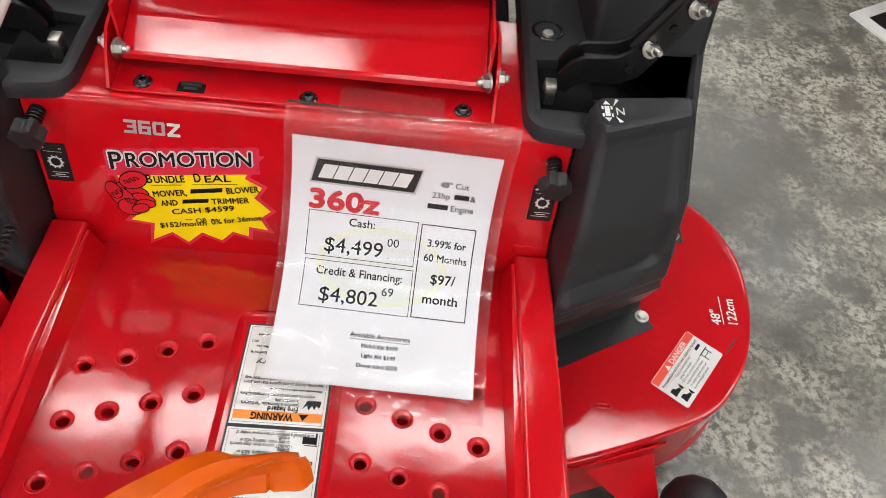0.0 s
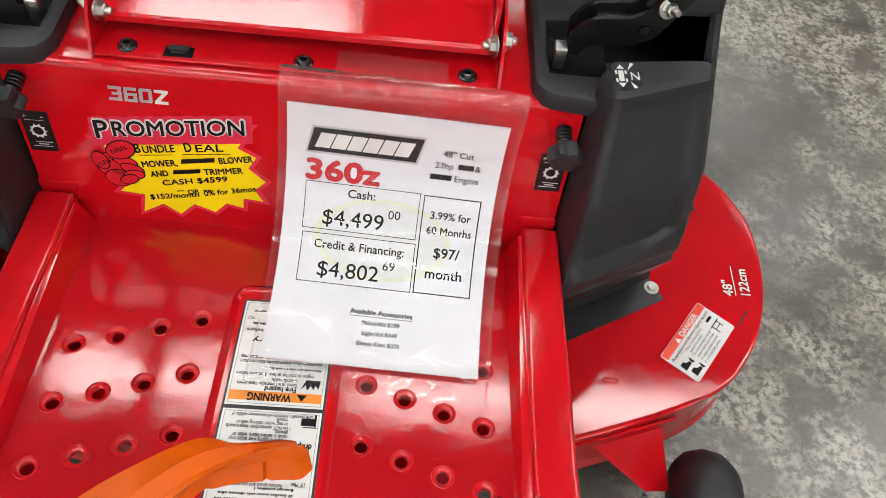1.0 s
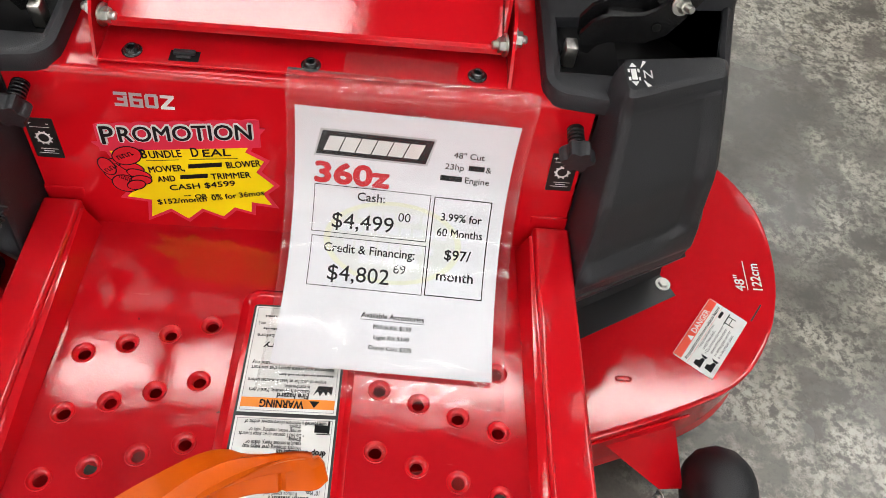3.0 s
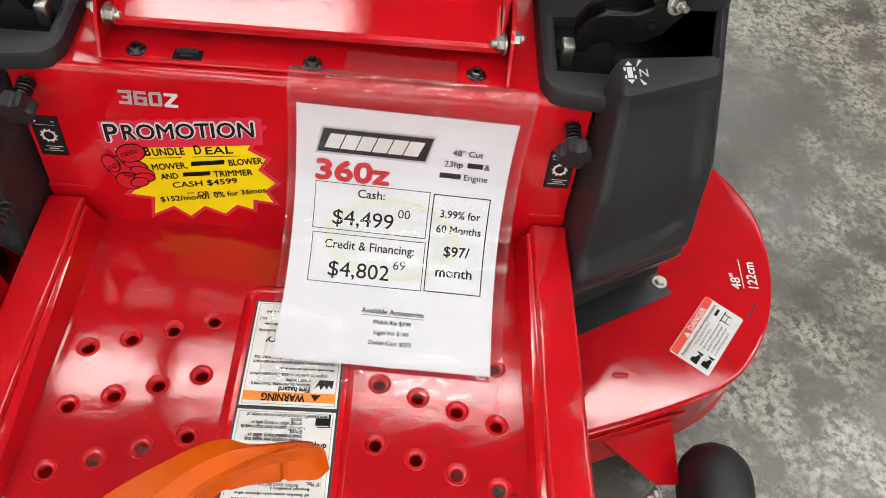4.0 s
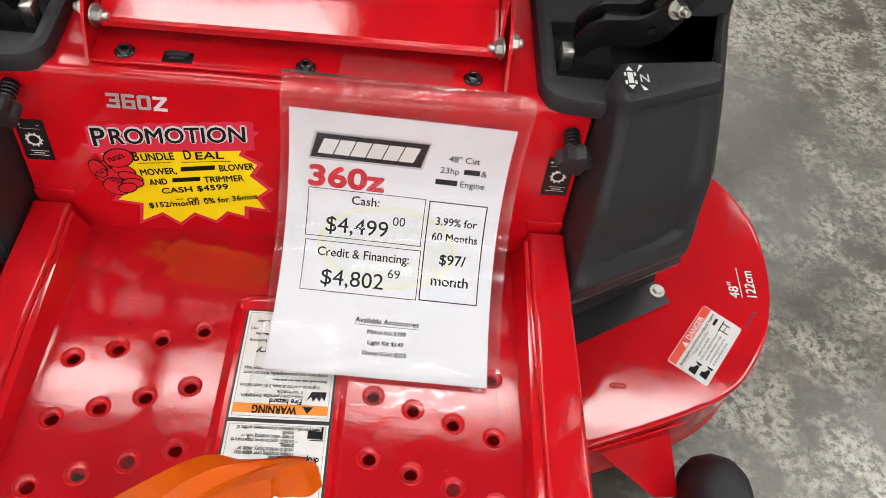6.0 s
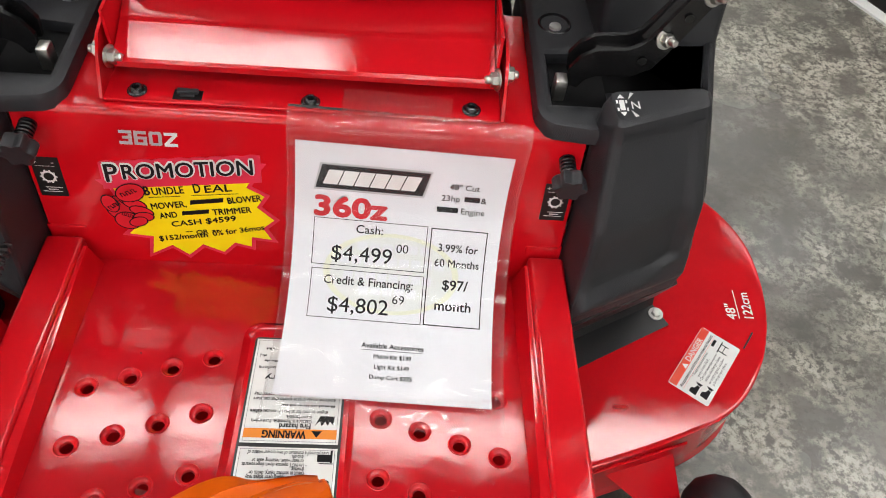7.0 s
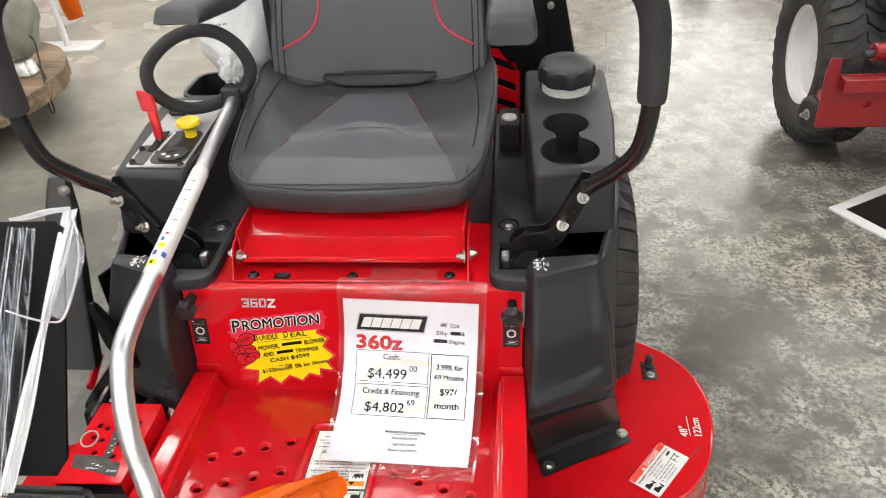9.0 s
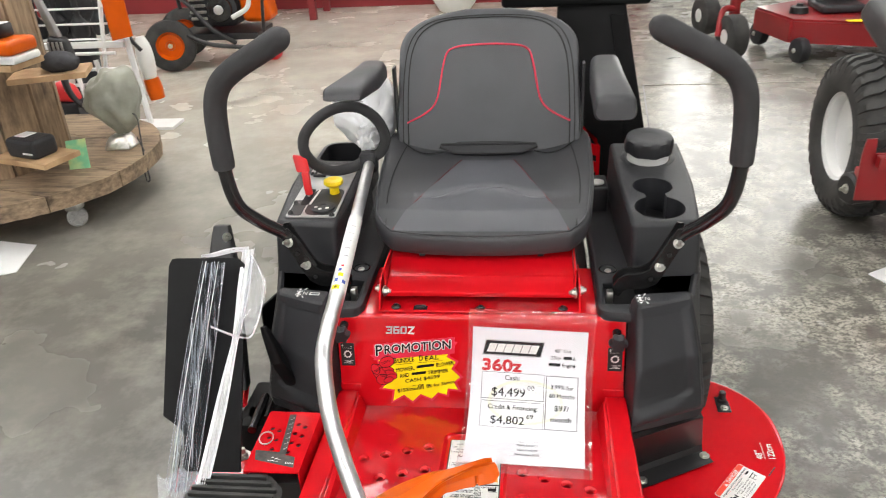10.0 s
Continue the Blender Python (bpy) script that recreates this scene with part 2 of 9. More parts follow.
FILM = clear_film("sheet_protector_plastic", (0.98, 0.98, 0.98), 0.035, 0.07, ior=1.36, gloss_most=0.15)
TAPE = clear_film("clear_tape", (0.98, 0.97, 0.97), 0.03, 0.10, ior=1.36)
WRAP = clear_film("stretch_wrap", (0.92, 0.95, 0.99), 0.27, 0.08)
WRAP_SHEET = clear_film("pleated_stretch_wrap", (0.90, 0.94, 0.99), 0.3, 0.12, True)
WHITE_FILM = material("white_film", (0.76, 0.77, 0.78), 0.28, grain=0.4, grain_size=60, shade=0.10, shade_size=20)
WRAP_BAND = clear_film("white_stretch_film", (0.96, 0.96, 0.97), 0.94, 0.16)
WRAP_TWIST = material("twisted_stretch_wrap", (0.74, 0.75, 0.74), 0.30, grain=0.8, grain_size=90, shade=0.25, shade_size=30)


def concrete():
    """Polished grey shop floor with pale worn blotches."""
    m = bpy.data.materials.new("polished_concrete")
    m.use_nodes = True
    nt = m.node_tree
    b = nt.nodes["Principled BSDF"]
    tc = nt.nodes.new("ShaderNodeTexCoord")

    def noise_node(scale, detail, rough):
        n = nt.nodes.new("ShaderNodeTexNoise")
        n.inputs["Scale"].default_value, n.inputs["Detail"].default_value, n.inputs["Roughness"].default_value = scale, detail, rough
        nt.links.new(tc.outputs["Object"], n.inputs["Vector"])
        return n

    def ramp(node, lo, hi):
        r = nt.nodes.new("ShaderNodeMapRange")
        r.inputs[1].default_value, r.inputs[2].default_value = lo, hi
        nt.links.new(node.outputs[0], r.inputs[0])
        return r

    def mixed(fac, one, two):
        x = nt.nodes.new("ShaderNodeMix")
        x.data_type = "RGBA"
        nt.links.new(fac.outputs[0], x.inputs[0])
        for slot, v in ((6, one), (7, two)):
            if isinstance(v, tuple):
                x.inputs[slot].default_value = (*v, 1)
            else:
                nt.links.new(v.outputs[2], x.inputs[slot])
        return x

    def times(one, two):
        x = nt.nodes.new("ShaderNodeMath")
        x.operation = "MULTIPLY"
        nt.links.new(one.outputs[0], x.inputs[0])
        nt.links.new(two.outputs[0], x.inputs[1])
        return x

    broad, blotch, speck = noise_node(1.6, 4, 0.55), noise_node(11.0, 6, 0.62), noise_node(90, 5, 0.75)
    fine = noise_node(70.0, 5, 0.70)
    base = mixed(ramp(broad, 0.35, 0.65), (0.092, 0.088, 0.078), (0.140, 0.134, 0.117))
    # brightness of the far floor, put into the colour as a paler tone
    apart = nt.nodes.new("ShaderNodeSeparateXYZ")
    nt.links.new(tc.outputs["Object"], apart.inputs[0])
    far_lit = nt.nodes.new("ShaderNodeMapRange")
    far_lit.inputs[1].default_value, far_lit.inputs[2].default_value = 1.5, 3.8
    nt.links.new(apart.outputs[1], far_lit.inputs[0])
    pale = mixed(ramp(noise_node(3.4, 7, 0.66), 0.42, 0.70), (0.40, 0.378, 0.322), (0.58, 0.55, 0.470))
    mottled = mixed(ramp(noise_node(5.0, 7, 0.66), 0.46, 0.74), base, (0.225, 0.213, 0.180))
    # the aisle beside the mower is worn and blotchy, the rest of the floor smoother
    sep = nt.nodes.new("ShaderNodeSeparateXYZ")
    nt.links.new(tc.outputs["Object"], sep.inputs[0])
    aisle = ramp(sep, 0.0, 0.6)
    aisle.inputs[3].default_value = 0.0
    # that painted brightening is held back towards the right
    left_lit = ramp(sep, 0.9, 0.4)
    left_lit.inputs[3].default_value = 0.16
    c1 = mixed(times(far_lit, left_lit), mottled, pale)
    patch = times(ramp(blotch, 0.41, 0.55), ramp(fine, 0.42, 0.53))
    where = times(times(patch, ramp(noise_node(3.0, 3, 0.6), 0.36, 0.54)), aisle)
    swirl = noise_node(4.2, 8, 0.68)
    swirl.inputs["Distortion"].default_value = 1.4
    c2 = mixed(where, mixed(times(ramp(swirl, 0.47, 0.66), aisle), c1, (0.106, 0.100, 0.084)), (0.42, 0.402, 0.340))
    c3 = mixed(times(ramp(speck, 0.50, 0.70), aisle), c2, (0.095, 0.092, 0.083))
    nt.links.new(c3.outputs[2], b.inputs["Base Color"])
    r = nt.nodes.new("ShaderNodeMapRange")
    r.inputs[3].default_value, r.inputs[4].default_value = 0.16, 0.36
    nt.links.new(broad.outputs[0], r.inputs[0])
    nt.links.new(r.outputs[0], b.inputs["Roughness"])
    return m


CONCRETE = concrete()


# ---- mesh helpers ----
WEIGHTED = {"red_paint", "red_paint_worn_shaded", "red_paint_far", "black_plastic", "black_powder_coat", "black_gloss_paint", "orange_plastic", "white_paint", "white_plastic", "weathered_wood", "pale_pine"}


def link(name, bm, mat, parent=None, label="", sharp=35):
    me = bpy.data.meshes.new(name)
    bmesh.ops.remove_doubles(bm, verts=bm.verts, dist=1e-5)
    bmesh.ops.recalc_face_normals(bm, faces=bm.faces)
    bm.to_mesh(me)
    bm.free()
    for p in me.polygons:
        p.use_smooth = True
    me.set_sharp_from_angle(angle=radians(sharp))
    me.materials.append(mat)
    ob = new(name, me)
    if mat.name in WEIGHTED:
        w = ob.modifiers.new("face_weighted_normals", "WEIGHTED_NORMAL")
        w.keep_sharp, w.weight = True, 80
    if parent is not None:
        ob.parent = parent
        ob.matrix_parent_inverse = parent.matrix_basis.inverted()
    if label:
        ob["label"] = label
    return ob


def part(name, bm, mat, parent, label="", sharp=35):
    return link(name, bm, mat, parent, label, sharp)


def thing(name, base, label, category, group=""):
    ob = new(name)
    ob.empty_display_size = 0.1
    ob.matrix_basis = Matrix.Translation(base)
    return tagged(ob, label, category, group)


def setting(name, bm, mat, label, category):
    return tagged(link(name, bm, mat), label, category, kind="structure")


def box(bm, lo, hi, bevel=0.0, m=None, segments=2):
    r = bmesh.ops.create_cube(bm, size=1.0)
    vs = r["verts"]
    for v in vs:
        v.co = Vector([lo[i] + (v.co[i] + 0.5) * (hi[i] - lo[i]) for i in range(3)])
    if m is not None:
        bmesh.ops.transform(bm, matrix=m, verts=vs)
    if bevel > 0:
        es = list({e for v in vs for e in v.link_edges})
        bmesh.ops.bevel(bm, geom=es, offset=bevel, segments=segments, affect="EDGES", profile=0.5)


def hull(bm, pts, bevel=0.0, segments=3):
    vs = [bm.verts.new(p) for p in pts]
    r = bmesh.ops.convex_hull(bm, input=vs)
    junk = [g for g in r["geom_interior"] if isinstance(g, bmesh.types.BMVert)] + [g for g in r["geom_unused"] if isinstance(g, bmesh.types.BMVert)]
    if junk:
        bmesh.ops.delete(bm, geom=list(set(junk)), context="VERTS")
    live = [v for v in vs if v.is_valid]
    fs = list({f for v in live for f in v.link_faces})
    bmesh.ops.dissolve_limit(bm, angle_limit=radians(4), verts=live, edges=list({e for f in fs for e in f.edges}))
    if bevel > 0:
        live = [v for v in live if v.is_valid]
        es = list({e for v in live for e in v.link_edges})
        bmesh.ops.bevel(bm, geom=es, offset=bevel, segments=segments, affect="EDGES", profile=0.5)


def spline(pts, n):
    """Points along a smooth curve through pts."""
    P = [Vector(p) for p in pts]
    P = [P[0] * 2 - P[1]] + P + [P[-1] * 2 - P[-2]]
    out = []
    for i in range(1, len(P) - 2):
        for k in range(n):
            t = k / n
            a, b, c, d = P[i - 1], P[i], P[i + 1], P[i + 2]
            out.append(0.5 * ((2 * b) + (c - a) * t + (2 * a - 5 * b + 4 * c - d) * t * t + (3 * b - a - 3 * c + d) * t ** 3))
    out.append(P[-2])
    return out


def tube(bm, pts, radius, segs=12, closed=False, caps=True, flat=1.0, up=(0, 0, 1)):
    """Sweep a circle (or an oval) along points. radius: number, or a list as long as pts."""
    P = [Vector(p) for p in pts]
    n = len(P)
    rings = []
    ref = Vector(up)
    for i in range(n):
        a = P[i - 1] if (i > 0 or closed) else P[i]
        b = P[(i + 1) % n] if (i < n - 1 or closed) else P[i]
        d = (b - a).normalized()
        s = d.cross(ref)
        if s.length < 1e-4:
            s = d.cross(Vector((1, 0, 0.01)))
        s.normalize()
        u = s.cross(d).normalized()
        ref = u
        r = radius[i] if isinstance(radius, (list, tuple)) else radius
        rings.append([bm.verts.new(P[i] + s * (r * math.cos(2 * math.pi * k / segs)) + u * (r * flat * math.sin(2 * math.pi * k / segs))) for k in range(segs)])
    for i in range(n if closed else n - 1):
        A, B = rings[i], rings[(i + 1) % n]
        for k in range(segs):
            bm.faces.new((A[k], A[(k + 1) % segs], B[(k + 1) % segs], B[k]))
    if caps and not closed:
        bm.faces.new(rings[0][::-1])
        bm.faces.new(rings[-1])


def lathe(bm, profile, segs=32, m=Matrix.Identity(4), closed=False):
    """Turn a profile of (radius, height) round the z axis of m."""
    rings = []
    for r, z in profile:
        if r < 1e-6:
            rings.append([bm.verts.new(m @ Vector((0, 0, z)))])
        else:
            rings.append([bm.verts.new(m @ Vector((r * math.cos(2 * math.pi * k / segs), r * math.sin(2 * math.pi * k / segs), z))) for k in range(segs)])
    pairs = list(zip(rings, rings[1:])) + ([(rings[-1], rings[0])] if closed else [])
    for A, B in pairs:
        for k in range(segs):
            j = (k + 1) % segs
            if len(A) == 1 and len(B) == 1:
                continue
            if len(A) == 1:
                bm.faces.new((A[0], B[j], B[k]))
            elif len(B) == 1:
                bm.faces.new((A[k], A[j], B[0]))
            else:
                bm.faces.new((A[k], A[j], B[j], B[k]))


def aim(p, direction):
    """A frame at p whose z axis points along direction."""
    return Matrix.Translation(p) @ Vector(direction).to_track_quat("Z", "Y").to_matrix().to_4x4()


def ring2d(cx, cy, r, n, start=0.0):
    return [(cx + r * math.cos(start + 2 * math.pi * k / n), cy + r * math.sin(start + 2 * math.pi * k / n)) for k in range(n)]


def plate(bm, outer, holes, place, thick):
    """A flat plate with holes; place(x, y, d) gives the point d below the face."""
    faces_by_side = []
    for d in (0.0, thick):
        loops = []
        for loop in [outer] + holes:
            loops.append([bm.verts.new(place(x, y, d)) for x, y in loop])
        edges = []
        for L in loops:
            for i in range(len(L)):
                edges.append(bm.edges.new((L[i], L[(i + 1) % len(L)])))
        bmesh.ops.triangle_fill(bm, edges=edges, use_beauty=True)
        faces_by_side.append(loops)
    for A, B in zip(*faces_by_side):
        for i in range(len(A)):
            j = (i + 1) % len(A)
            bm.faces.new((A[i], A[j], B[j], B[i]))


def rounded(x0, y0, x1, y1, r, n=5):
    pts = []
    for cx, cy, a in ((x1 - r, y1 - r, 0), (x0 + r, y1 - r, 90), (x0 + r, y0 + r, 180), (x1 - r, y0 + r, 270)):
        for k in range(n + 1):
            q = radians(a + 90 * k / n)
            pts.append((cx + r * math.cos(q), cy + r * math.sin(q)))
    return pts


def flat(bm, pts, place, thick=0.0006):
    plate(bm, pts, [], place, thick)


def mirror(bm, side):
    if side < 0:
        for v in bm.verts:
            v.co.x = -v.co.x


FONT_CACHE = {}


def writing(bm, text, x, y, size, place, align="LEFT", bold=0.0, slant=0.0, turn=0.0, wide=1.0, lift=0.0008):
    """Letters of the built-in font laid on a surface. x, y: the anchor on the surface; place(x, y, d) as for plate()."""
    if bold > 0:
        n = 6
        for k in range(n):
            q = 2 * math.pi * k / n
            writing(bm, text, x + size * bold * 0.9 * math.cos(q), y + size * bold * 0.9 * math.sin(q), size, place, align, 0.0, slant, turn, wide, lift + 0.00005 * (k + 1))
    bold = 0.0
    key = (text, align, bold, slant)
    if key not in FONT_CACHE:
        cu = bpy.data.curves.new("letters", "FONT")
        cu.body, cu.align_x, cu.size, cu.offset, cu.shear, cu.resolution_u = text, align, 1.0, bold, slant, 3
        ob = bpy.data.objects.new("letters", cu)
        scene.collection.objects.link(ob)
        me = bpy.data.meshes.new_from_object(ob.evaluated_get(bpy.context.evaluated_depsgraph_get()))
        FONT_CACHE[key] = ([tuple(v.co) for v in me.vertices], [tuple(p.vertices) for p in me.polygons])
        bpy.data.objects.remove(ob)
        bpy.data.meshes.remove(me)
        bpy.data.curves.remove(cu)
    vs, fs = FONT_CACHE[key]
    c, s = math.cos(radians(turn)), math.sin(radians(turn))
    made = [bm.verts.new(place(x + size * (wide * px * c - py * s), y + size * (wide * px * s + py * c), -lift)) for px, py, _ in vs]
    for f in fs:
        try:
            bm.faces.new([made[i] for i in f])
        except ValueError:
            pass


def line(bm, text, x0, y0, x1, y1, size, place, **style):
    """One line of writing, stretched to run from x0, y0 to x1, y1."""
    tmp = bmesh.new()
    writing(tmp, text, 0, 0, 1.0, lambda x, y, d: Vector((x, y, 0)), slant=style.get("slant", 0.0))
    length = max(v.co.x for v in tmp.verts)
    tmp.free()
    writing(bm, text, x0, y0, size, place, turn=math.degrees(math.atan2(y1 - y0, x1 - x0)), wide=math.hypot(x1 - x0, y1 - y0) / (length * size), **style)


def bar(bm, x0, y0, x1, y1, place, lift=0.0008, n=1):
    """A thin printed bar on a surface."""
    for k in range(n):
        a, b = x0 + (x1 - x0) * k / n, x0 + (x1 - x0) * (k + 1) / n
        bm.faces.new([bm.verts.new(place(px, py, -lift)) for px, py in ((a, y0), (b, y0), (b, y1), (a, y1))])


def rows_of_bars(bm, x0, x1, y_top, n, pitch, height, place, rng, lift=0.0008):
    for k in range(n):
        y = y_top - k * pitch
        x, end = x0, x0 + (x1 - x0) * (1.0 if k < n - 1 else rng.uniform(0.45, 0.8)) * rng.uniform(0.92, 1.0)
        while x < end:
            for _ in range(rng.randint(2, 8)):
                w, h = height * rng.uniform(0.35, 0.75), height * rng.choice((0.72, 0.72, 1.0))
                if x + w < end:
                    bar(bm, x, y - height, x + w, y - height + h, place, lift)
                x += w + height * 0.22
            x += height * 0.55


def frame_place(origin, ux, uy):
    """Maps x, y on a flat face (unit vectors ux, uy) to the world; d goes into the face."""
    o, a, b = Vector(origin), Vector(ux).normalized(), Vector(uy).normalized()
    n = a.cross(b).normalized()
    return lambda x, y, d=0.0: o + a * x + b * y - n * d


def hex_bolt(bm, p, direction, r=0.008, h=0.006, stud=0.010, washer=True):
    m = aim(p, direction)
    if washer:
        lathe(bm, [(0, 0), (r * 1.45, 0), (r * 1.45, 0.0015), (0, 0.0015)], 20, m)
    lathe(bm, [(0, 0.001), (r, 0.001), (r, 0.001 + h * 0.85), (r * 0.86, 0.001 + h), (0, 0.001 + h)], 6, m)
    if stud > 0:
        lathe(bm, [(0, h), (r * 0.55, h), (r * 0.55, h + stud), (r * 0.4, h + stud + 0.0015), (0, h + stud + 0.0015)], 12, m)


def flange_screw(bm, p, direction, r=0.0105):
    m = aim(p, direction)
    lathe(bm, [(0, 0), (r, 0), (r, 0.0010), (r * 0.93, 0.0016), (r * 0.78, 0.0019), (r * 0.70, 0.0042), (r * 0.58, 0.0054), (r * 0.42, 0.0056)], 28, m)
    # socket with six lobes
    rings = [[bm.verts.new(m @ Vector((f * r * (1 + 0.10 * math.cos(math.pi * k / 2)) * math.cos(math.pi * k / 12), f * r * (1 + 0.10 * math.cos(math.pi * k / 2)) * math.sin(math.pi * k / 12), h))) for k in range(24)] for f, h in ((0.42, 0.0056), (0.36, 0.0050), (0.33, 0.0010))]
    for A, B in zip(rings, rings[1:]):
        for k in range(24):
            bm.faces.new((A[k], A[(k + 1) % 24], B[(k + 1) % 24], B[k]))
    bm.faces.new(rings[-1])

# ---- the shop: floor, walls, ceiling, lights ----
X0, X1, Y0, Y1, TOP = -6.5, 6.5, -6.0, 7.2, 4.4


def build_room():
    bm = bmesh.new()
    box(bm, (X0 - 0.2, Y0 - 0.2, -0.15), (X1 + 0.2, Y1 + 0.2, 0.0))
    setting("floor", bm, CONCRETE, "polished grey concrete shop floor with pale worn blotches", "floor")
    bm = bmesh.new()
    hull(bm, [(x + w, y, z) for x, y in ((0.775, 4.15), (0.55, 1.5)) for w in (0.0, 0.006) for z in (0.0012, 0.0024)])
    setting("floor_joint", bm, INK_GREY, "thin dark control joint sawn in the concrete floor", "joint")
    bm = bmesh.new()
    box(bm, (0.775, 4.152, 0.0012), (X1, 4.168, 0.0024))
    setting("floor_joint", bm, FILLER, "pale filled joint across the concrete floor", "joint")
    def pierced(name, mat, label, y0, y1, openings):
        """A wall along x between y0 and y1, with openings (x0, x1, z0, z1) from left to right."""
        bm = bmesh.new()
        at = X0
        for a, b, lo, hi in openings:
            box(bm, (at, y0, 0), (a, y1, TOP))
            box(bm, (a, y0, 0), (b, y1, lo))
            box(bm, (a, y0, hi), (b, y1, TOP))
            at = b
        box(bm, (at, y0, 0), (X1, y1, TOP))
        setting(name, bm, mat, label, "wall")

    # the south opening is added, to let fill light in from behind
    north, south = [(1.4, 3.55, 0.6, 3.5)], [(-5.0, 5.0, 0.5, 3.4)]
    pierced("wall_north", WALL_BRIGHT, "white shop wall with a wide window", Y1, Y1 + 0.2, north)
    pierced("wall_south", WALL_DIMMED, "unseen greyed shop wall with a long added window", Y0 - 0.2, Y0, south)
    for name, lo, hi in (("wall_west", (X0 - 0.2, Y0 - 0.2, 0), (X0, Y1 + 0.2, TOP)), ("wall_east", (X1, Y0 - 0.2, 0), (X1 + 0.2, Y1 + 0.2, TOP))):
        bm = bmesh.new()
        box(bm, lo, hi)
        setting(name, bm, WALL_DIMMED, "unseen shop wall, greyed to cut its bounce light", "wall")
    bm = bmesh.new()
    box(bm, (X0, Y1 - 0.03, 0), (1.2, Y1 - 0.003, 1.0), 0.004)
    box(bm, (X0, Y1 - 0.045, 1.0), (1.2, Y1 - 0.003, 1.05), 0.004)
    setting("trim", bm, WALL_RED, "dark red painted wainscot along the shop wall", "wainscot")
    bm = bmesh.new()
    box(bm, (X0 - 0.2, Y0 - 0.2, TOP), (X1 + 0.2, Y1 + 0.2, TOP + 0.2))
    setting("ceiling", bm, CEILING, "plain grey shop ceiling", "ceiling")
    for k, (yw, (a, b, lo, hi)) in enumerate([(Y1, north[0]), (Y0 - 0.2, south[0])]):
        win = tagged(new("window_%d" % (k + 1)), "unseen wide shop window with a white frame", "window", kind="structure")
        panes = 4 if k < 1 else 6
        bm = bmesh.new()
        for i in range(panes + 1):
            x = a + 0.03 + (b - a - 0.06) * i / panes
            box(bm, (x - 0.03, yw + 0.06, lo), (x + 0.03, yw + 0.12, hi), 0.004)
        for z in (lo + 0.03, hi - 0.03):
            box(bm, (a + 0.06, yw + 0.065, z - 0.03), (b - 0.06, yw + 0.115, z + 0.03), 0.004)
        part("window_frame", bm, WHITE_PAINT, win)
    bm = bmesh.new()
    box(bm, (X0 - 1.0, Y1 + 1.2, -0.2), (X1 + 1.0, Y1 + 1.25, TOP + 0.2))
    setting("backdrop_north", bm, glowing("daylight_outside", (1.0, 0.985, 0.94), GLOW), "bright plain daylight outside the windows", "backdrop")
    bm = bmesh.new()
    box(bm, (X0 - 1.0, Y0 - 1.45, -0.2), (X1 + 1.0, Y0 - 1.40, TOP + 0.2))
    setting("backdrop_south", bm, glowing("front_fill", (1.0, 0.985, 0.95), GLOW_FRONT), "added plain bright backdrop that lights the mower's front", "backdrop")


def ceiling_light():
    t = thing("ceiling_light", (0, 0, 0), "white rectangular LED high-bay light on the ceiling", "ceiling light", "rows of ceiling lights")
    bm = bmesh.new()
    box(bm, (-0.62, -0.23, 0.0), (0.62, 0.23, 0.07), 0.01)
    part("housing", bm, WHITE_PAINT, t)
    glow = glowing("led_diffuser", (1.0, 0.982, 0.955), LAMP)
    for y0 in (-0.160, 0.012):
        bm = bmesh.new()
        box(bm, (-0.59, y0, -0.006), (0.59, y0 + 0.148, -0.003))
        part("diffuser", bm, glow, t)
    return t


build_room()
LIGHT = ceiling_light()
LIGHT.matrix_basis = pose(-0.85, 1.70, TOP - 0.08)
ROWS = ((-4.80, (-4.85, -2.85, -0.85, 1.75, 3.75)), (-3.50, (-5.53, -3.53, -1.53, 0.47, 2.45, 4.45)), (-2.20, (-4.85, -2.85, -0.85, 1.75, 3.75)), (-0.90, (-5.53, -3.53, -1.53, 0.47, 2.45, 4.45)),
        (1.70, (-4.85, -2.85, 3.40)), (2.28, (2.0, 4.0)), (3.03, (-5.53, -3.53, -1.53, 0.47)), (4.40, (-4.85, -2.85, -0.85, 3.75)), (5.90, (-3.53, -1.53, 0.47, 3.3)))
for ly, places in ROWS:
    for lx in places:
        copy_thing(LIGHT, pose(lx, ly, TOP - 0.08))


# ---- the mower ----
MOWER = thing("zero_turn_mower", (0, 0.7, 0), "red zero-turn riding mower with black seat and black plastic fenders", "riding mower")
PB, PT = Vector((0, 0.583, 0.377)), Vector((0, 0.612, 0.570))     # foot and head of the front panel
UP = (PT - PB).normalized()
on_panel = frame_place((PB.x, PB.y, PB.z), (1, 0, 0), UP)        # y: metres up the panel


def foot_z(y):
    return 0.379 + 0.085 * (0.583 - y)


def on_foot(x, y, d=0.0):
    return Vector((x, y, foot_z(y) - d))


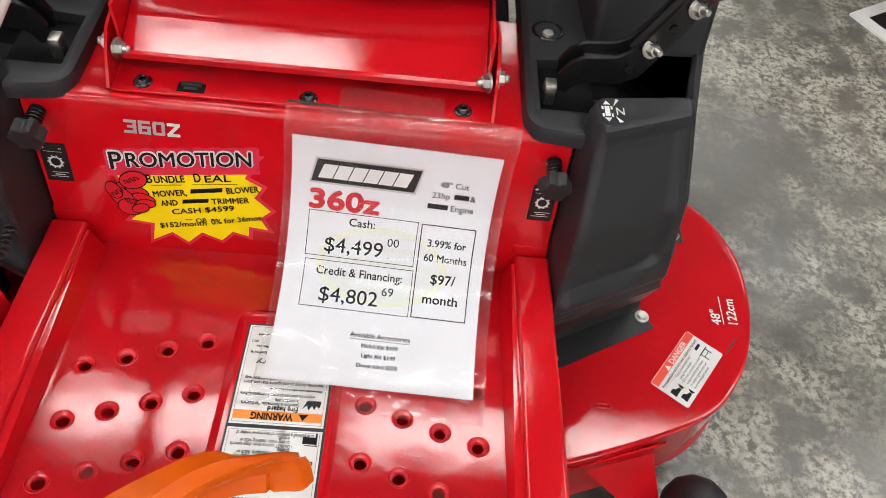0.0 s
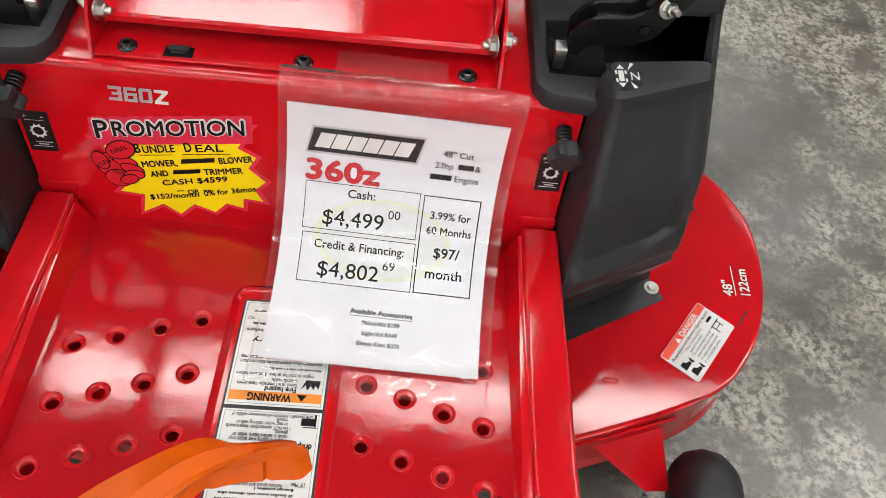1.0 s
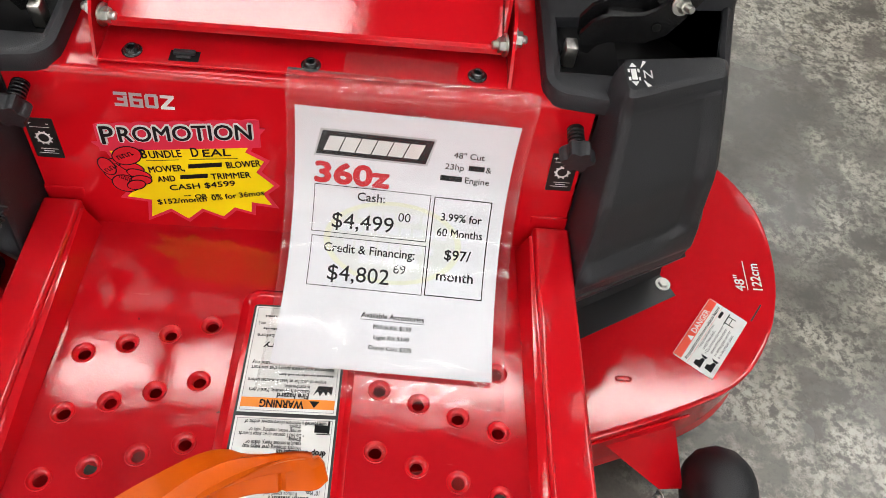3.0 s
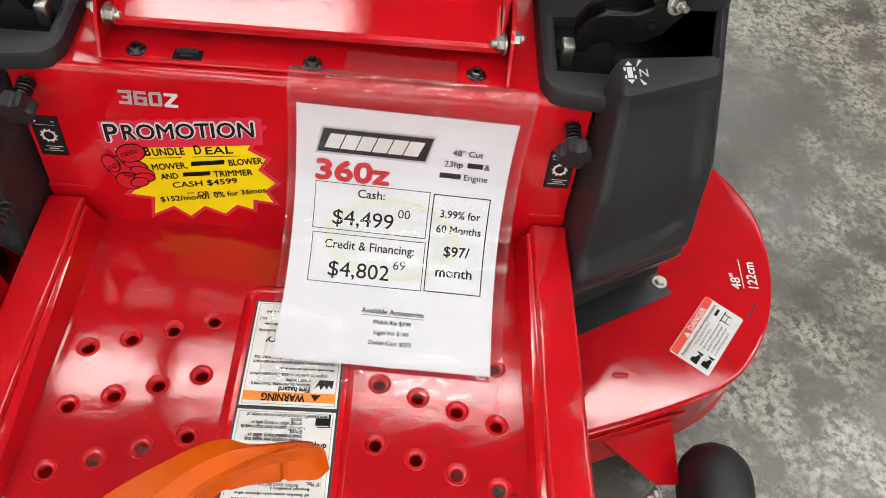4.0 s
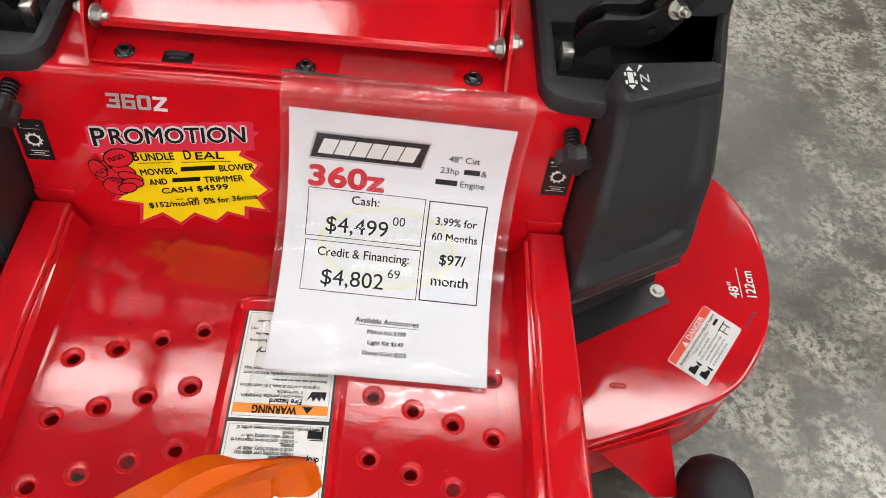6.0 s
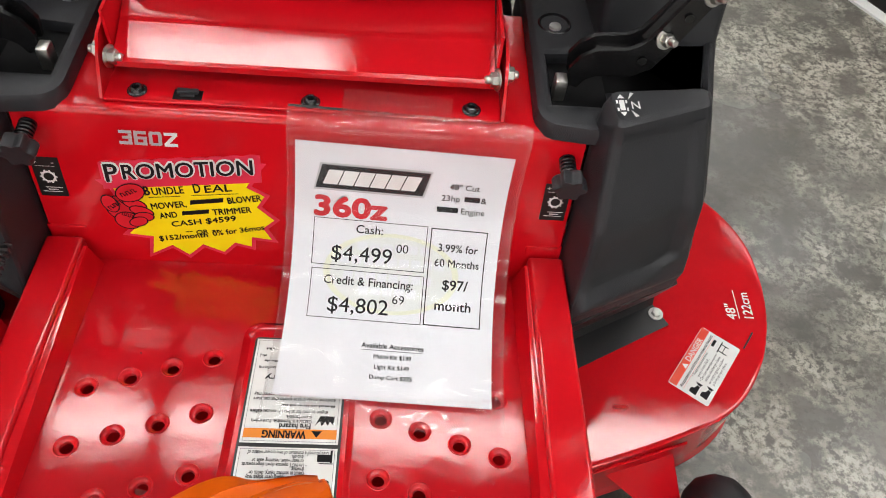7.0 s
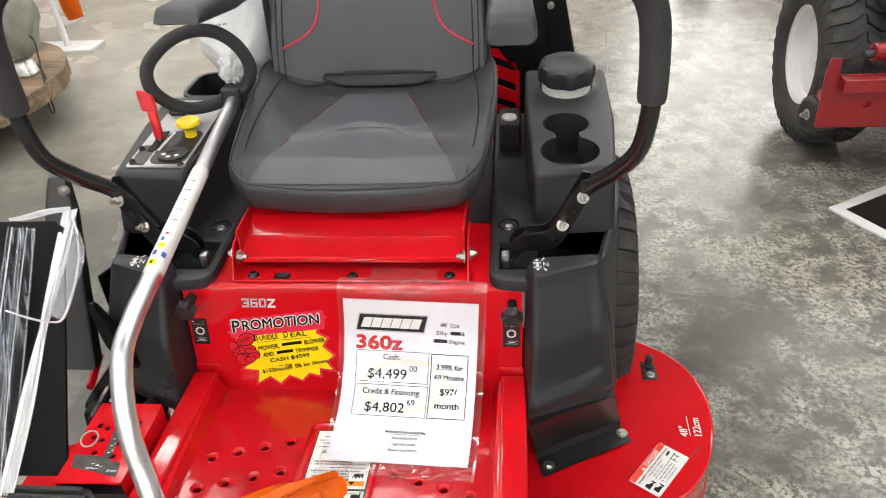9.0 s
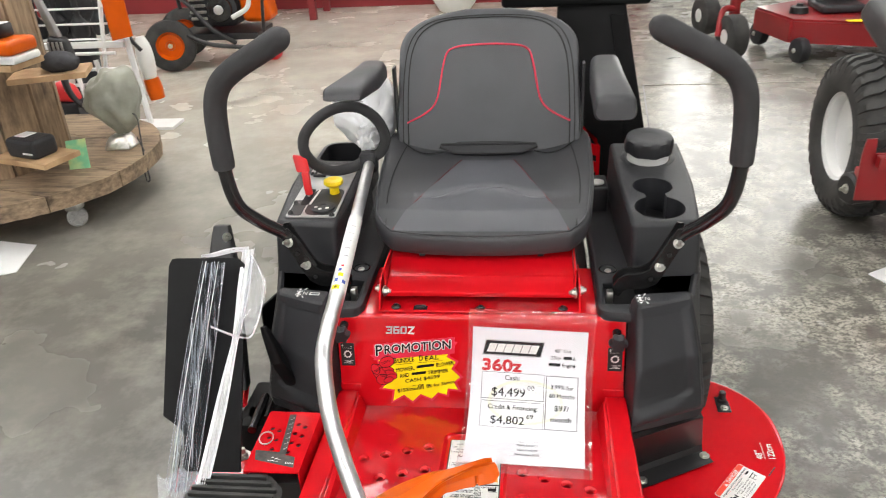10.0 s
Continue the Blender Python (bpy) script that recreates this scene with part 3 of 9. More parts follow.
def build_chassis():
    # front panel with a rolled top edge running back into the top plate
    bm = bmesh.new()
    prof = [(PB.y, PB.z - 0.02), (PB.y, PB.z)]
    prof += [tuple((PB + UP * s)[1:]) for s in (0.06, 0.12, 0.184)]
    for k in range(7):
        a = radians(8 + 82 * k / 6)
        prof.append((0.6205 - 0.0085 * math.cos(a), 0.5665 + 0.0085 * math.sin(a)))
    prof += [(0.66, 0.5755), (0.72, 0.576), (0.80, 0.576)]
    xs = [-0.275 + 0.55 * k / 10 for k in range(11)]
    grid = [[bm.verts.new((x, y, z)) for y, z in prof] for x in xs]
    for i in range(len(xs) - 1):
        for j in range(len(prof) - 1):
            bm.faces.new((grid[i][j], grid[i + 1][j], grid[i + 1][j + 1], grid[i][j + 1]))
    back = [[bm.verts.new((x, y + 0.004, z - 0.004)) for y, z in prof] for x in xs]
    for i in range(len(xs) - 1):
        for j in range(len(prof) - 1):
            bm.faces.new((back[i][j], back[i][j + 1], back[i + 1][j + 1], back[i + 1][j]))
    for j in range(len(prof) - 1):
        bm.faces.new((grid[0][j], grid[0][j + 1], back[0][j + 1], back[0][j]))
        bm.faces.new((grid[-1][j], back[-1][j], back[-1][j + 1], grid[-1][j + 1]))
    part("front_panel", bm, RED, MOWER, "glossy red sheet-steel front panel", 50)

    # foot plate with punched drain holes and a sunken bed for the label
    holes, at = [], []
    for side in (-1, 1):
        for row in range(5):
            for k in range(4):
                x, y = side * (0.0855 + 0.038 * k), 0.4565 - 0.0127 * k - 0.0627 * row
                at.append((x, y))
                holes.append(ring2d(x, y, 0.0107, 20))
    bed = rounded(-0.060, 0.09, 0.060, 0.503, 0.018)
    bm = bmesh.new()
    outer = [(-0.238, 0.06), (0.238, 0.06), (0.238, 0.583), (-0.238, 0.583)]
    plate(bm, outer, holes + [bed], on_foot, 0.004)
    fp = part("footplate", bm, RED_WORN_SHADED, MOWER, "glossy red footplate punched with drain holes", 30)
    bm = bmesh.new()
    inner = rounded(-0.0535, 0.0965, 0.0535, 0.4965, 0.013)
    a = [bm.verts.new(on_foot(x, y, 0)) for x, y in bed]
    mid = [bm.verts.new(on_foot(x * 0.965, y, 0.0025)) for x, y in bed]
    b = [bm.verts.new(on_foot(x, y, 0.006)) for x, y in inner]
    for A, B in ((a, mid), (mid, b)):
        for i in range(len(A)):
            j = (i + 1) % len(A)
            bm.faces.new((A[i], A[j], B[j], B[i]))
    bm.faces.new(b)
    part("label_bed", bm, RED, fp)
    collar = None
    for x, y in at:
        if collar is None:
            bm = bmesh.new()
            prof = [(0.0114, 0.0002), (0.0111, 0.0007), (0.0106, 0.0009), (0.0101, 0.0005), (0.0096, -0.0006), (0.0088, -0.0015), (0.0078, -0.0020), (0.0068, -0.0023), (0.0062, -0.0028), (0.0059, -0.0040), (0.0058, -0.0062), (0.0066, -0.0062), (0.0072, -0.0050), (0.0112, -0.0010)]
            lathe(bm, prof, 20)
            collar = part("drain_collar", bm, RED, fp, sharp=60)
            me = collar.data
        else:
            collar = new("drain_collar", me)
            collar.parent = fp
        collar.matrix_basis = Matrix.Translation(on_foot(x, y)) @ Euler((math.atan(-0.085), 0, 0)).to_matrix().to_4x4()

    # square frame rails with an inward skirt down to the foot plate
    for side in (-1, 1):
        bm = bmesh.new()
        hull(bm, [(0.240, 0.05, 0.27), (0.281, 0.05, 0.27), (0.240, 0.05, 0.437), (0.281, 0.05, 0.437), (0.240, 0.586, 0.27), (0.281, 0.586, 0.27), (0.240, 0.586, 0.4155), (0.281, 0.586, 0.4155)], 0.005, 3)
        hull(bm, [(0.226, 0.06, foot_z(0.06) + 0.001), (0.242, 0.06, foot_z(0.06) + 0.001), (0.242, 0.06, 0.430), (0.2365, 0.06, 0.430), (0.226, 0.575, foot_z(0.575) + 0.001), (0.242, 0.575, foot_z(0.575) + 0.001), (0.242, 0.575, 0.411), (0.2365, 0.575, 0.411)])
        mirror(bm, side)
        part("frame_rail", bm, RED, MOWER, "red square frame rail", 40)
        bm = bmesh.new()
        hull(bm, [(0.236, 0.586, 0.30), (0.278, 0.586, 0.30), (0.236, 0.5885, 0.428), (0.278, 0.5885, 0.428), (0.236, 0.60, 0.30), (0.278, 0.60, 0.30), (0.236, 0.602, 0.428), (0.278, 0.602, 0.428)], 0.003, 2)
        mirror(bm, side)
        part("rail_bracket", bm, RED, MOWER)

    # under the foot plate: cross members and the main frame
    for name, lo, hi in (("cross_member", (-0.24, 0.03, 0.27), (0.24, 0.07, 0.33)), ("cross_member", (-0.24, 0.605, 0.25), (0.24, 0.64, 0.34)), ("frame_beam", (-0.24, 0.641, 0.22), (-0.19, 1.499, 0.34)),
                         ("frame_beam", (0.19, 0.641, 0.22), (0.24, 1.499, 0.34)), ("cross_member", (-0.24, 1.50, 0.22), (0.24, 1.55, 0.34))):
        bm = bmesh.new()
        box(bm, lo, hi, 0.004)
        part(name, bm, BLACK_STEEL, MOWER)

    # hinge base plate, ears and bolts; the tilting seat plate
    bm = bmesh.new()
    box(bm, (-0.188, 0.6225, 0.5765), (0.188, 0.70, 0.5795), 0.001)
    for sx in (-1, 1):
        ear = [(0.6225, 0.5795), (0.735, 0.5795), (0.735, 0.622), (0.690, 0.636), (0.655, 0.628), (0.640, 0.612)]
        plate(bm, ear, [], lambda y, z, d, sx=sx: Vector((sx * 0.1915 - sx * d, y, z)), 0.003)
    hb = part("hinge_bracket", bm, RED, MOWER, "red folded hinge bracket under the seat plate")
    for sx in (-1, 1):
        bm = bmesh.new()
        hex_bolt(bm, (sx * 0.1925, 0.660, 0.607), (sx, 0, 0), 0.0075, 0.006, 0.004)
        part("hinge_bolt", bm, ZINC, hb, "zinc-plated hinge bolt")
        bm = bmesh.new()
        hex_bolt(bm, (sx * 0.1835, 0.652, 0.606), (-sx, -0.2, 0.1), 0.0075, 0.007, 0.005, True)
        part("hinge_nut", bm, ZINC, hb)
    for x, y in ((-0.160, 0.636), (0.160, 0.636), (0.004, 0.634)):
        bm = bmesh.new()
        flange_screw(bm, (x, y, 0.5796), (0, 0, 1), 0.0093)
        part("button_screw", bm, BLACK_GLOSS, hb, "black button-head screw")
    bm = bmesh.new()
    box(bm, (-0.1255, 0.627, 0.5796), (-0.0985, 0.6405, 0.5800), 0.0)
    part("clip_slot", bm, BLACK_DEEP, hb, "dark punched slot")
    bm = bmesh.new()
    box(bm, (-0.1225, 0.6335, 0.5801), (-0.1020, 0.6395, 0.5840), 0.0015)
    box(bm, (-0.1190, 0.6300, 0.5801), (-0.1055, 0.6335, 0.5818), 0.001)
    part("slot_clip", bm, BLACK_PLASTIC, hb)
    bm = bmesh.new()
    prof = [(0.652, 0.597), (0.6475, 0.6005), (0.6475, 0.604), (0.650, 0.607), (0.6512, 0.60738), (0.6885, 0.61903), (0.690, 0.6195), (0.6925, 0.6211), (0.694, 0.62166), (0.733, 0.6366), (0.735, 0.6372), (0.80, 0.650), (1.08, 0.652)]
    xs = [-0.180 + 0.36 * k / 6 for k in range(7)]
    top = [[bm.verts.new((x, y, z)) for y, z in prof] for x in xs]
    low = [[bm.verts.new((x, y + 0.001, z - 0.0035)) for y, z in prof] for x in xs]
    for i in range(6):
        for j in range(len(prof) - 1):
            bm.faces.new((top[i][j], top[i + 1][j], top[i + 1][j + 1], top[i][j + 1]))
            bm.faces.new((low[i][j], low[i][j + 1], low[i + 1][j + 1], low[i + 1][j]))
    for j in range(len(prof) - 1):
        bm.faces.new((top[0][j], top[0][j + 1], low[0][j + 1], low[0][j]))
        bm.faces.new((top[6][j], low[6][j], low[6][j + 1], top[6][j + 1]))
    for i in range(6):
        bm.faces.new((top[i][0], low[i][0], low[i + 1][0], top[i + 1][0]))
    sp = part("seat_plate", bm, RED, MOWER, "glossy red folded seat plate", 22)
    for sx in (-1, 1):
        bm = bmesh.new()
        box(bm, (sx * 0.118 - 0.006, 0.735, 0.6385), (sx * 0.118 + 0.006, 0.745, 0.6435), 0.001)
        part("seat_stud", bm, BLACK_STEEL, sp)
        bm = bmesh.new()
        box(bm, (0.181, 0.66, 0.592), (0.1845, 1.05, 0.650), 0.001) if sx > 0 else box(bm, (-0.1845, 0.66, 0.592), (-0.181, 1.05, 0.650), 0.001)
        part("side_flange", bm, RED, sp)
    # black gap below the seat: the engine bay floor
    bm = bmesh.new()
    box(bm, (-0.22, 0.81, 0.50), (0.22, 1.20, 0.545), 0.004)
    part("bay_cover", bm, BLACK_STEEL, MOWER)


def build_knobs_and_labels():
    for sx in (-1, 1):
        bm = bmesh.new()
        base = on_panel(sx * 0.2585, 0.175 if sx > 0 else 0.183)
        out = (on_panel(0, 0, -1) - on_panel(0, 0, 0) - 0.28 * UP).normalized()
        for k in range(8):
            lathe(bm, [(0.0, 0), (0.0082, 0), (0.0084, 0.0010), (0.0082, 0.0020), (0.0060, 0.003), (0.0, 0.003)], 18, aim(base + out * (0.003 + 0.0042 * k), out))
        stud = part("adjuster_bolt", bm, BLACK_GLOSS, MOWER, "black threaded adjuster bolt")
        bm = bmesh.new()
        n, prof = 36, []
        for h, s in ((0.024, 0.72), (0.026, 0.9), (0.029, 1.0), (0.039, 1.0), (0.0425, 0.92), (0.043, 0.6)):
            prof.append((h, s))
        m = aim(base, out)
        rings = [[bm.verts.new(m @ Vector((s * (0.0152 + 0.0024 * math.cos(6 * 2 * math.pi * k / n)) * math.cos(2 * math.pi * k / n), s * (0.0152 + 0.0024 * math.cos(6 * 2 * math.pi * k / n)) * math.sin(2 * math.pi * k / n), h))) for k in range(n)] for h, s in prof]
        for A, B in zip(rings, rings[1:]):
            for k in range(n):
                bm.faces.new((A[k], A[(k + 1) % n], B[(k + 1) % n], B[k]))
        bm.faces.new(rings[0][::-1])
        bm.faces.new(rings[-1])
        part("star_knob", bm, BLACK_PLASTIC, stud, "black six-lobed plastic knob", 45)
        bm = bmesh.new()
        x0 = sx * 0.2575
        flat(bm, rounded(x0 - 0.0135, 0.091, x0 + 0.0135, 0.140, 0.001, 2), lambda x, y, d: on_panel(x, y, d - 0.001), 0.0008)
        lab = part("adjuster_label", bm, LABEL_BLACK, MOWER, "black label with a white gear symbol")
        bm = bmesh.new()
        o, i = ring2d(x0, 0.1165, 0.0072, 24), ring2d(x0, 0.1165, 0.0050, 24)
        lift = 0.0016
        vo = [bm.verts.new(on_panel(px, py, -lift)) for px, py in o]
        vi = [bm.verts.new(on_panel(px, py, -lift)) for px, py in i]
        for k in range(24):
            bm.faces.new((vo[k], vo[(k + 1) % 24], vi[(k + 1) % 24], vi[k]))
        for k in range(10):
            q = 2 * math.pi * k / 10
            cx, cy = x0 + 0.0078 * math.cos(q), 0.1165 + 0.0078 * math.sin(q)
            bar(bm, cx - 0.0008, cy - 0.0008, cx + 0.0008, cy + 0.0008, on_panel, lift)
        for px0, py0, px1, py1 in ((-0.0095, 0.097, 0.0095, 0.0978), (-0.0065, 0.1025, 0.0105, 0.1033), (-0.004, 0.0995, 0.006, 0.1007), (-0.010, 0.1295, -0.007, 0.1303), (-0.008, 0.1295, 0.009, 0.1300)):
            bar(bm, x0 + px0, py0, x0 + px1, py1, on_panel, lift)
        writing(bm, "+", x0 - 0.012, 0.1315, 0.009, on_panel, lift=lift)
        writing(bm, "-", x0 + 0.006, 0.1315, 0.011, on_panel, lift=lift)
        part("symbol", bm, LABEL_WHITE, lab)
    # block figures: each a set of strokes on a cell 1 wide and 1 high
    strokes = {"3": ((0, 0.78, 1, 1), (0.25, 0.40, 1, 0.60), (0, 0, 1, 0.22), (0.72, 0.22, 1, 0.40), (0.72, 0.60, 1, 0.78)),
               "6": ((0, 0.78, 0.95, 1), (0, 0, 0.28, 0.78), (0.28, 0.42, 1, 0.62), (0.28, 0, 1, 0.20), (0.72, 0.20, 1, 0.42)),
               "0": ((0.08, 0.80, 0.92, 1), (0.08, 0, 0.92, 0.20), (0, 0.08, 0.28, 0.92), (0.72, 0.08, 1, 0.92))}
    for k, fig in enumerate("360"):
        bm = bmesh.new()
        for n, (a0, b0, a1, b1) in enumerate(strokes[fig]):
            x0 = -0.1783 + 0.0142 * k
            pts = [(x0 + 0.0124 * a + 0.0014 * (b - 0.5), 0.1620 + 0.0163 * b) for a, b in ((a0, b0), (a1, b0), (a1, b1), (a0, b1))]
            bm.faces.new([bm.verts.new(on_panel(px, py, -0.0012 - 0.00015 * n)) for px, py in pts])
        part("model_number", bm, SILVER_INK, MOWER, "silver block figure printed on the panel")
    bm = bmesh.new()
    for n, shape in enumerate((((0, 0.78), (1, 0.78), (1, 1), (0, 1)), ((0, 0), (1, 0), (1, 0.22), (0, 0.22)), ((0, 0.18), (0.36, 0.18), (1, 0.82), (0.64, 0.82)))):
        bm.faces.new([bm.verts.new(on_panel(-0.1356 + 0.0128 * a + 0.0014 * (b - 0.5), 0.1617 + 0.0163 * b, -0.0012 - 0.00015 * n)) for a, b in shape])
    part("model_letter", bm, LABEL_WHITE, MOWER)

    # warning label on the foot plate, read from the seat
    rng = random.Random(5)
    low = lambda x, y, d=0.0: on_foot(-x, -y, d + 0.0052)
    bm = bmesh.new()
    flat(bm, rounded(-0.0485, -0.488, 0.0485, -0.105, 0.004, 3), low, 0.0006)
    lab = part("warning_label", bm, LABEL_BLACK, MOWER, "white and orange safety label with upside-down text and a black edge")
    for y0, y1 in ((-0.4855, -0.3665), (-0.3625, -0.240), (-0.236, -0.108)):
        bm = bmesh.new()
        bar(bm, -0.0462, y0, 0.0462, y1, low, 0.0008, 4)
        part("label_ground", bm, LABEL_WHITE, lab)
        bm = bmesh.new()
        for a0, b0, a1, b1 in ((-0.0440, y0 + 0.002, 0.0440, y0 + 0.0024), (-0.0440, y1 - 0.0024, 0.0440, y1 - 0.002), (-0.0440, y0 + 0.002, -0.0436, y1 - 0.002), (0.0436, y0 + 0.002, 0.0440, y1 - 0.002)):
            bar(bm, a0, b0, a1, b1, low, 0.0011)
        part("label_border", bm, INK_GREY, lab)
    for y0 in (-0.3818, -0.2558):
        bm = bmesh.new()
        bar(bm, -0.0440, y0, 0.0440, y0 + 0.0100, low, 0.0012, 4)
        part("warning_band", bm, LABEL_ORANGE, lab)
    bm = bmesh.new()
    line(bm, "WARNING", -0.0148, -0.3794, 0.0260, -0.3794, 0.0112, low, bold=0.03, lift=0.0016)
    for text, x0, x1, y, size, bold in (
            ("Fire hazard", -0.0190, 0.0112, -0.3872, 0.0076, 0.03), ("Gasoline is flammable. Yard debris", -0.0192, 0.0385, -0.3915, 0.0056, 0.012), ("is combustible.", -0.0187, 0.0061, -0.3963, 0.0056, 0.012),
            ("engine to cool for at least 3 minutes before", -0.0340, 0.0410, -0.4020, 0.0056, 0.006), ("equipment may create sparks that can start", -0.0404, 0.0400, -0.4155, 0.0056, 0.006),
            ("vegetation. A spark arrestor may", -0.0190, 0.0400, -0.4207, 0.0056, 0.006), ("injury", 0.0020, 0.0320, -0.4410, 0.0086, 0.03),
            ("drop-off hazards", -0.0408, 0.0039, -0.3304, 0.0084, 0.03), ("Wheels dropping over edges may", -0.0181, 0.0351, -0.3340, 0.0058, 0.016), ("result in serious injury, death or", -0.0175, 0.0326, -0.3383, 0.0058, 0.016),
            ("drowning.", -0.0171, -0.0051, -0.3424, 0.0058, 0.016), ("\u2022 Do NOT operate down slope towards", -0.0192, 0.0401, -0.3464, 0.0056, 0.006), ("or near water, retaining walls or", -0.0160, 0.0317, -0.3506, 0.0056, 0.006),
            ("drop-offs.", -0.0154, -0.0043, -0.3550, 0.0056, 0.006), ("\u2022 Give yourself a minimum of two mower widths of", -0.0410, 0.0367, -0.3587, 0.0056, 0.006), ("Reduce speed and use extreme", -0.0200, 0.0300, -0.2915, 0.0056, 0.006),
            ("10\u00b0 Max.", -0.0398, -0.0267, -0.2935, 0.0056, 0.016), ("before", 0.0230, 0.0400, -0.4520, 0.0056, 0.006), ("etc.)", 0.0340, 0.0410, -0.4660, 0.0056, 0.006)):
        line(bm, text, x0, y, x1, y, size, low, bold=bold, lift=0.0012)
    for x0, y, n in ((-0.040, -0.4060, 1), (-0.040, -0.4235, 1), (-0.022, -0.4570, 2), (-0.022, -0.4660, 1), (-0.022, -0.4720, 2)):
        rows_of_bars(bm, x0, 0.040, y, n, 0.0046, 0.0026, low, rng, 0.0012)
    for y in (-0.2640, -0.2750, -0.2200, -0.1900, -0.1600, -0.1300):
        rows_of_bars(bm, -0.030, 0.042, y, 3, 0.0052, 0.0026, low, rng, 0.0012)
    flame = [(-0.041, -0.3965), (-0.027, -0.3965), (-0.0225, -0.3860), (-0.0270, -0.3910), (-0.0290, -0.3855), (-0.0320, -0.3905), (-0.0350, -0.3862), (-0.0365, -0.3910), (-0.0400, -0.3870)]
    bm.faces.new([bm.verts.new(low(x, y, -0.0012)) for x, y in flame])
    for x0, y0, x1, y1 in ((-0.043, -0.3475, -0.030, -0.3465), (-0.040, -0.3560, -0.028, -0.3485), (-0.042, -0.3605, -0.040, -0.3480)):
        bar(bm, x0, y0, x1, y1, low, 0.0012)
    part("label_print", bm, INK, lab)
    bm = bmesh.new()
    bm.faces.new([bm.verts.new(low(x, y, -0.0016)) for x, y in ((-0.0300, -0.3800), (-0.0200, -0.3800), (-0.0250, -0.3730))])
    part("alert_triangle", bm, INK, lab)


def loft(bm, sections, r, n=4):
    """A solid through four-cornered sections with rounded corners; closed at both ends."""
    rings = []
    for sec in sections:
        C = [Vector(c) for c in sec]
        ring = []
        for i in range(4):
            p, a, b = C[i], (C[i - 1] - C[i]).normalized(), (C[(i + 1) % 4] - C[i]).normalized()
            q = min(r, 0.45 * (C[i - 1] - C[i]).length, 0.45 * (C[(i + 1) % 4] - C[i]).length)
            for k in range(n + 1):
                t = k / n
                ring.append(bm.verts.new(p + a * q * (1 - t) ** 2 + b * q * t ** 2))
        rings.append(ring)
    m = len(rings[0])
    for A, B in zip(rings, rings[1:]):
        for k in range(m):
            bm.faces.new((A[k], A[(k + 1) % m], B[(k + 1) % m], B[k]))
    bm.faces.new(rings[0][::-1])
    bm.faces.new(rings[-1])


def inset(loop, d):
    """A polygon moved inwards by d (counter-clockwise loops)."""
    out = []
    for i in range(len(loop)):
        p, a, b = Vector(loop[i]), Vector(loop[i - 1]), Vector(loop[(i + 1) % len(loop)])
        t1, t2 = (p - a).normalized(), (b - p).normalized()
        nrm = Vector((-(t1.y + t2.y), t1.x + t2.x))
        nrm = nrm.normalized() / max(0.5, math.cos(t1.angle(t2) / 2))
        out.append(tuple(p + nrm * d))
    return out


def slab(bm, outer, hole, z, thick, r=0.007, well=0.0):
    """A horizontal slab with rounded upper edges and one hole (outer and hole counter-clockwise)."""
    steps = [(0.0, -thick), (0.0, -r), (0.3 * r, -0.3 * r), (r, 0.0)]
    def walls(loop, sign, lowest):
        rings = [[bm.verts.new((*p, z + (dz if i else lowest))) for p in inset(loop, sign * d)] for i, (d, dz) in enumerate(steps)]
        for A, B in zip(rings, rings[1:]):
            for k in range(len(A)):
                bm.faces.new((A[k], A[(k + 1) % len(A)], B[(k + 1) % len(A)], B[k]))
        return rings
    o = walls(outer, 1, -thick)
    h = walls(hole, -1, -max(thick, well))
    es = []
    for L in (o[-1], h[-1]):
        es += [bm.edges.get((L[i], L[(i + 1) % len(L)])) for i in range(len(L))]
    bmesh.ops.triangle_fill(bm, edges=es, use_beauty=True)
    if well:
        bm.faces.new(h[0])


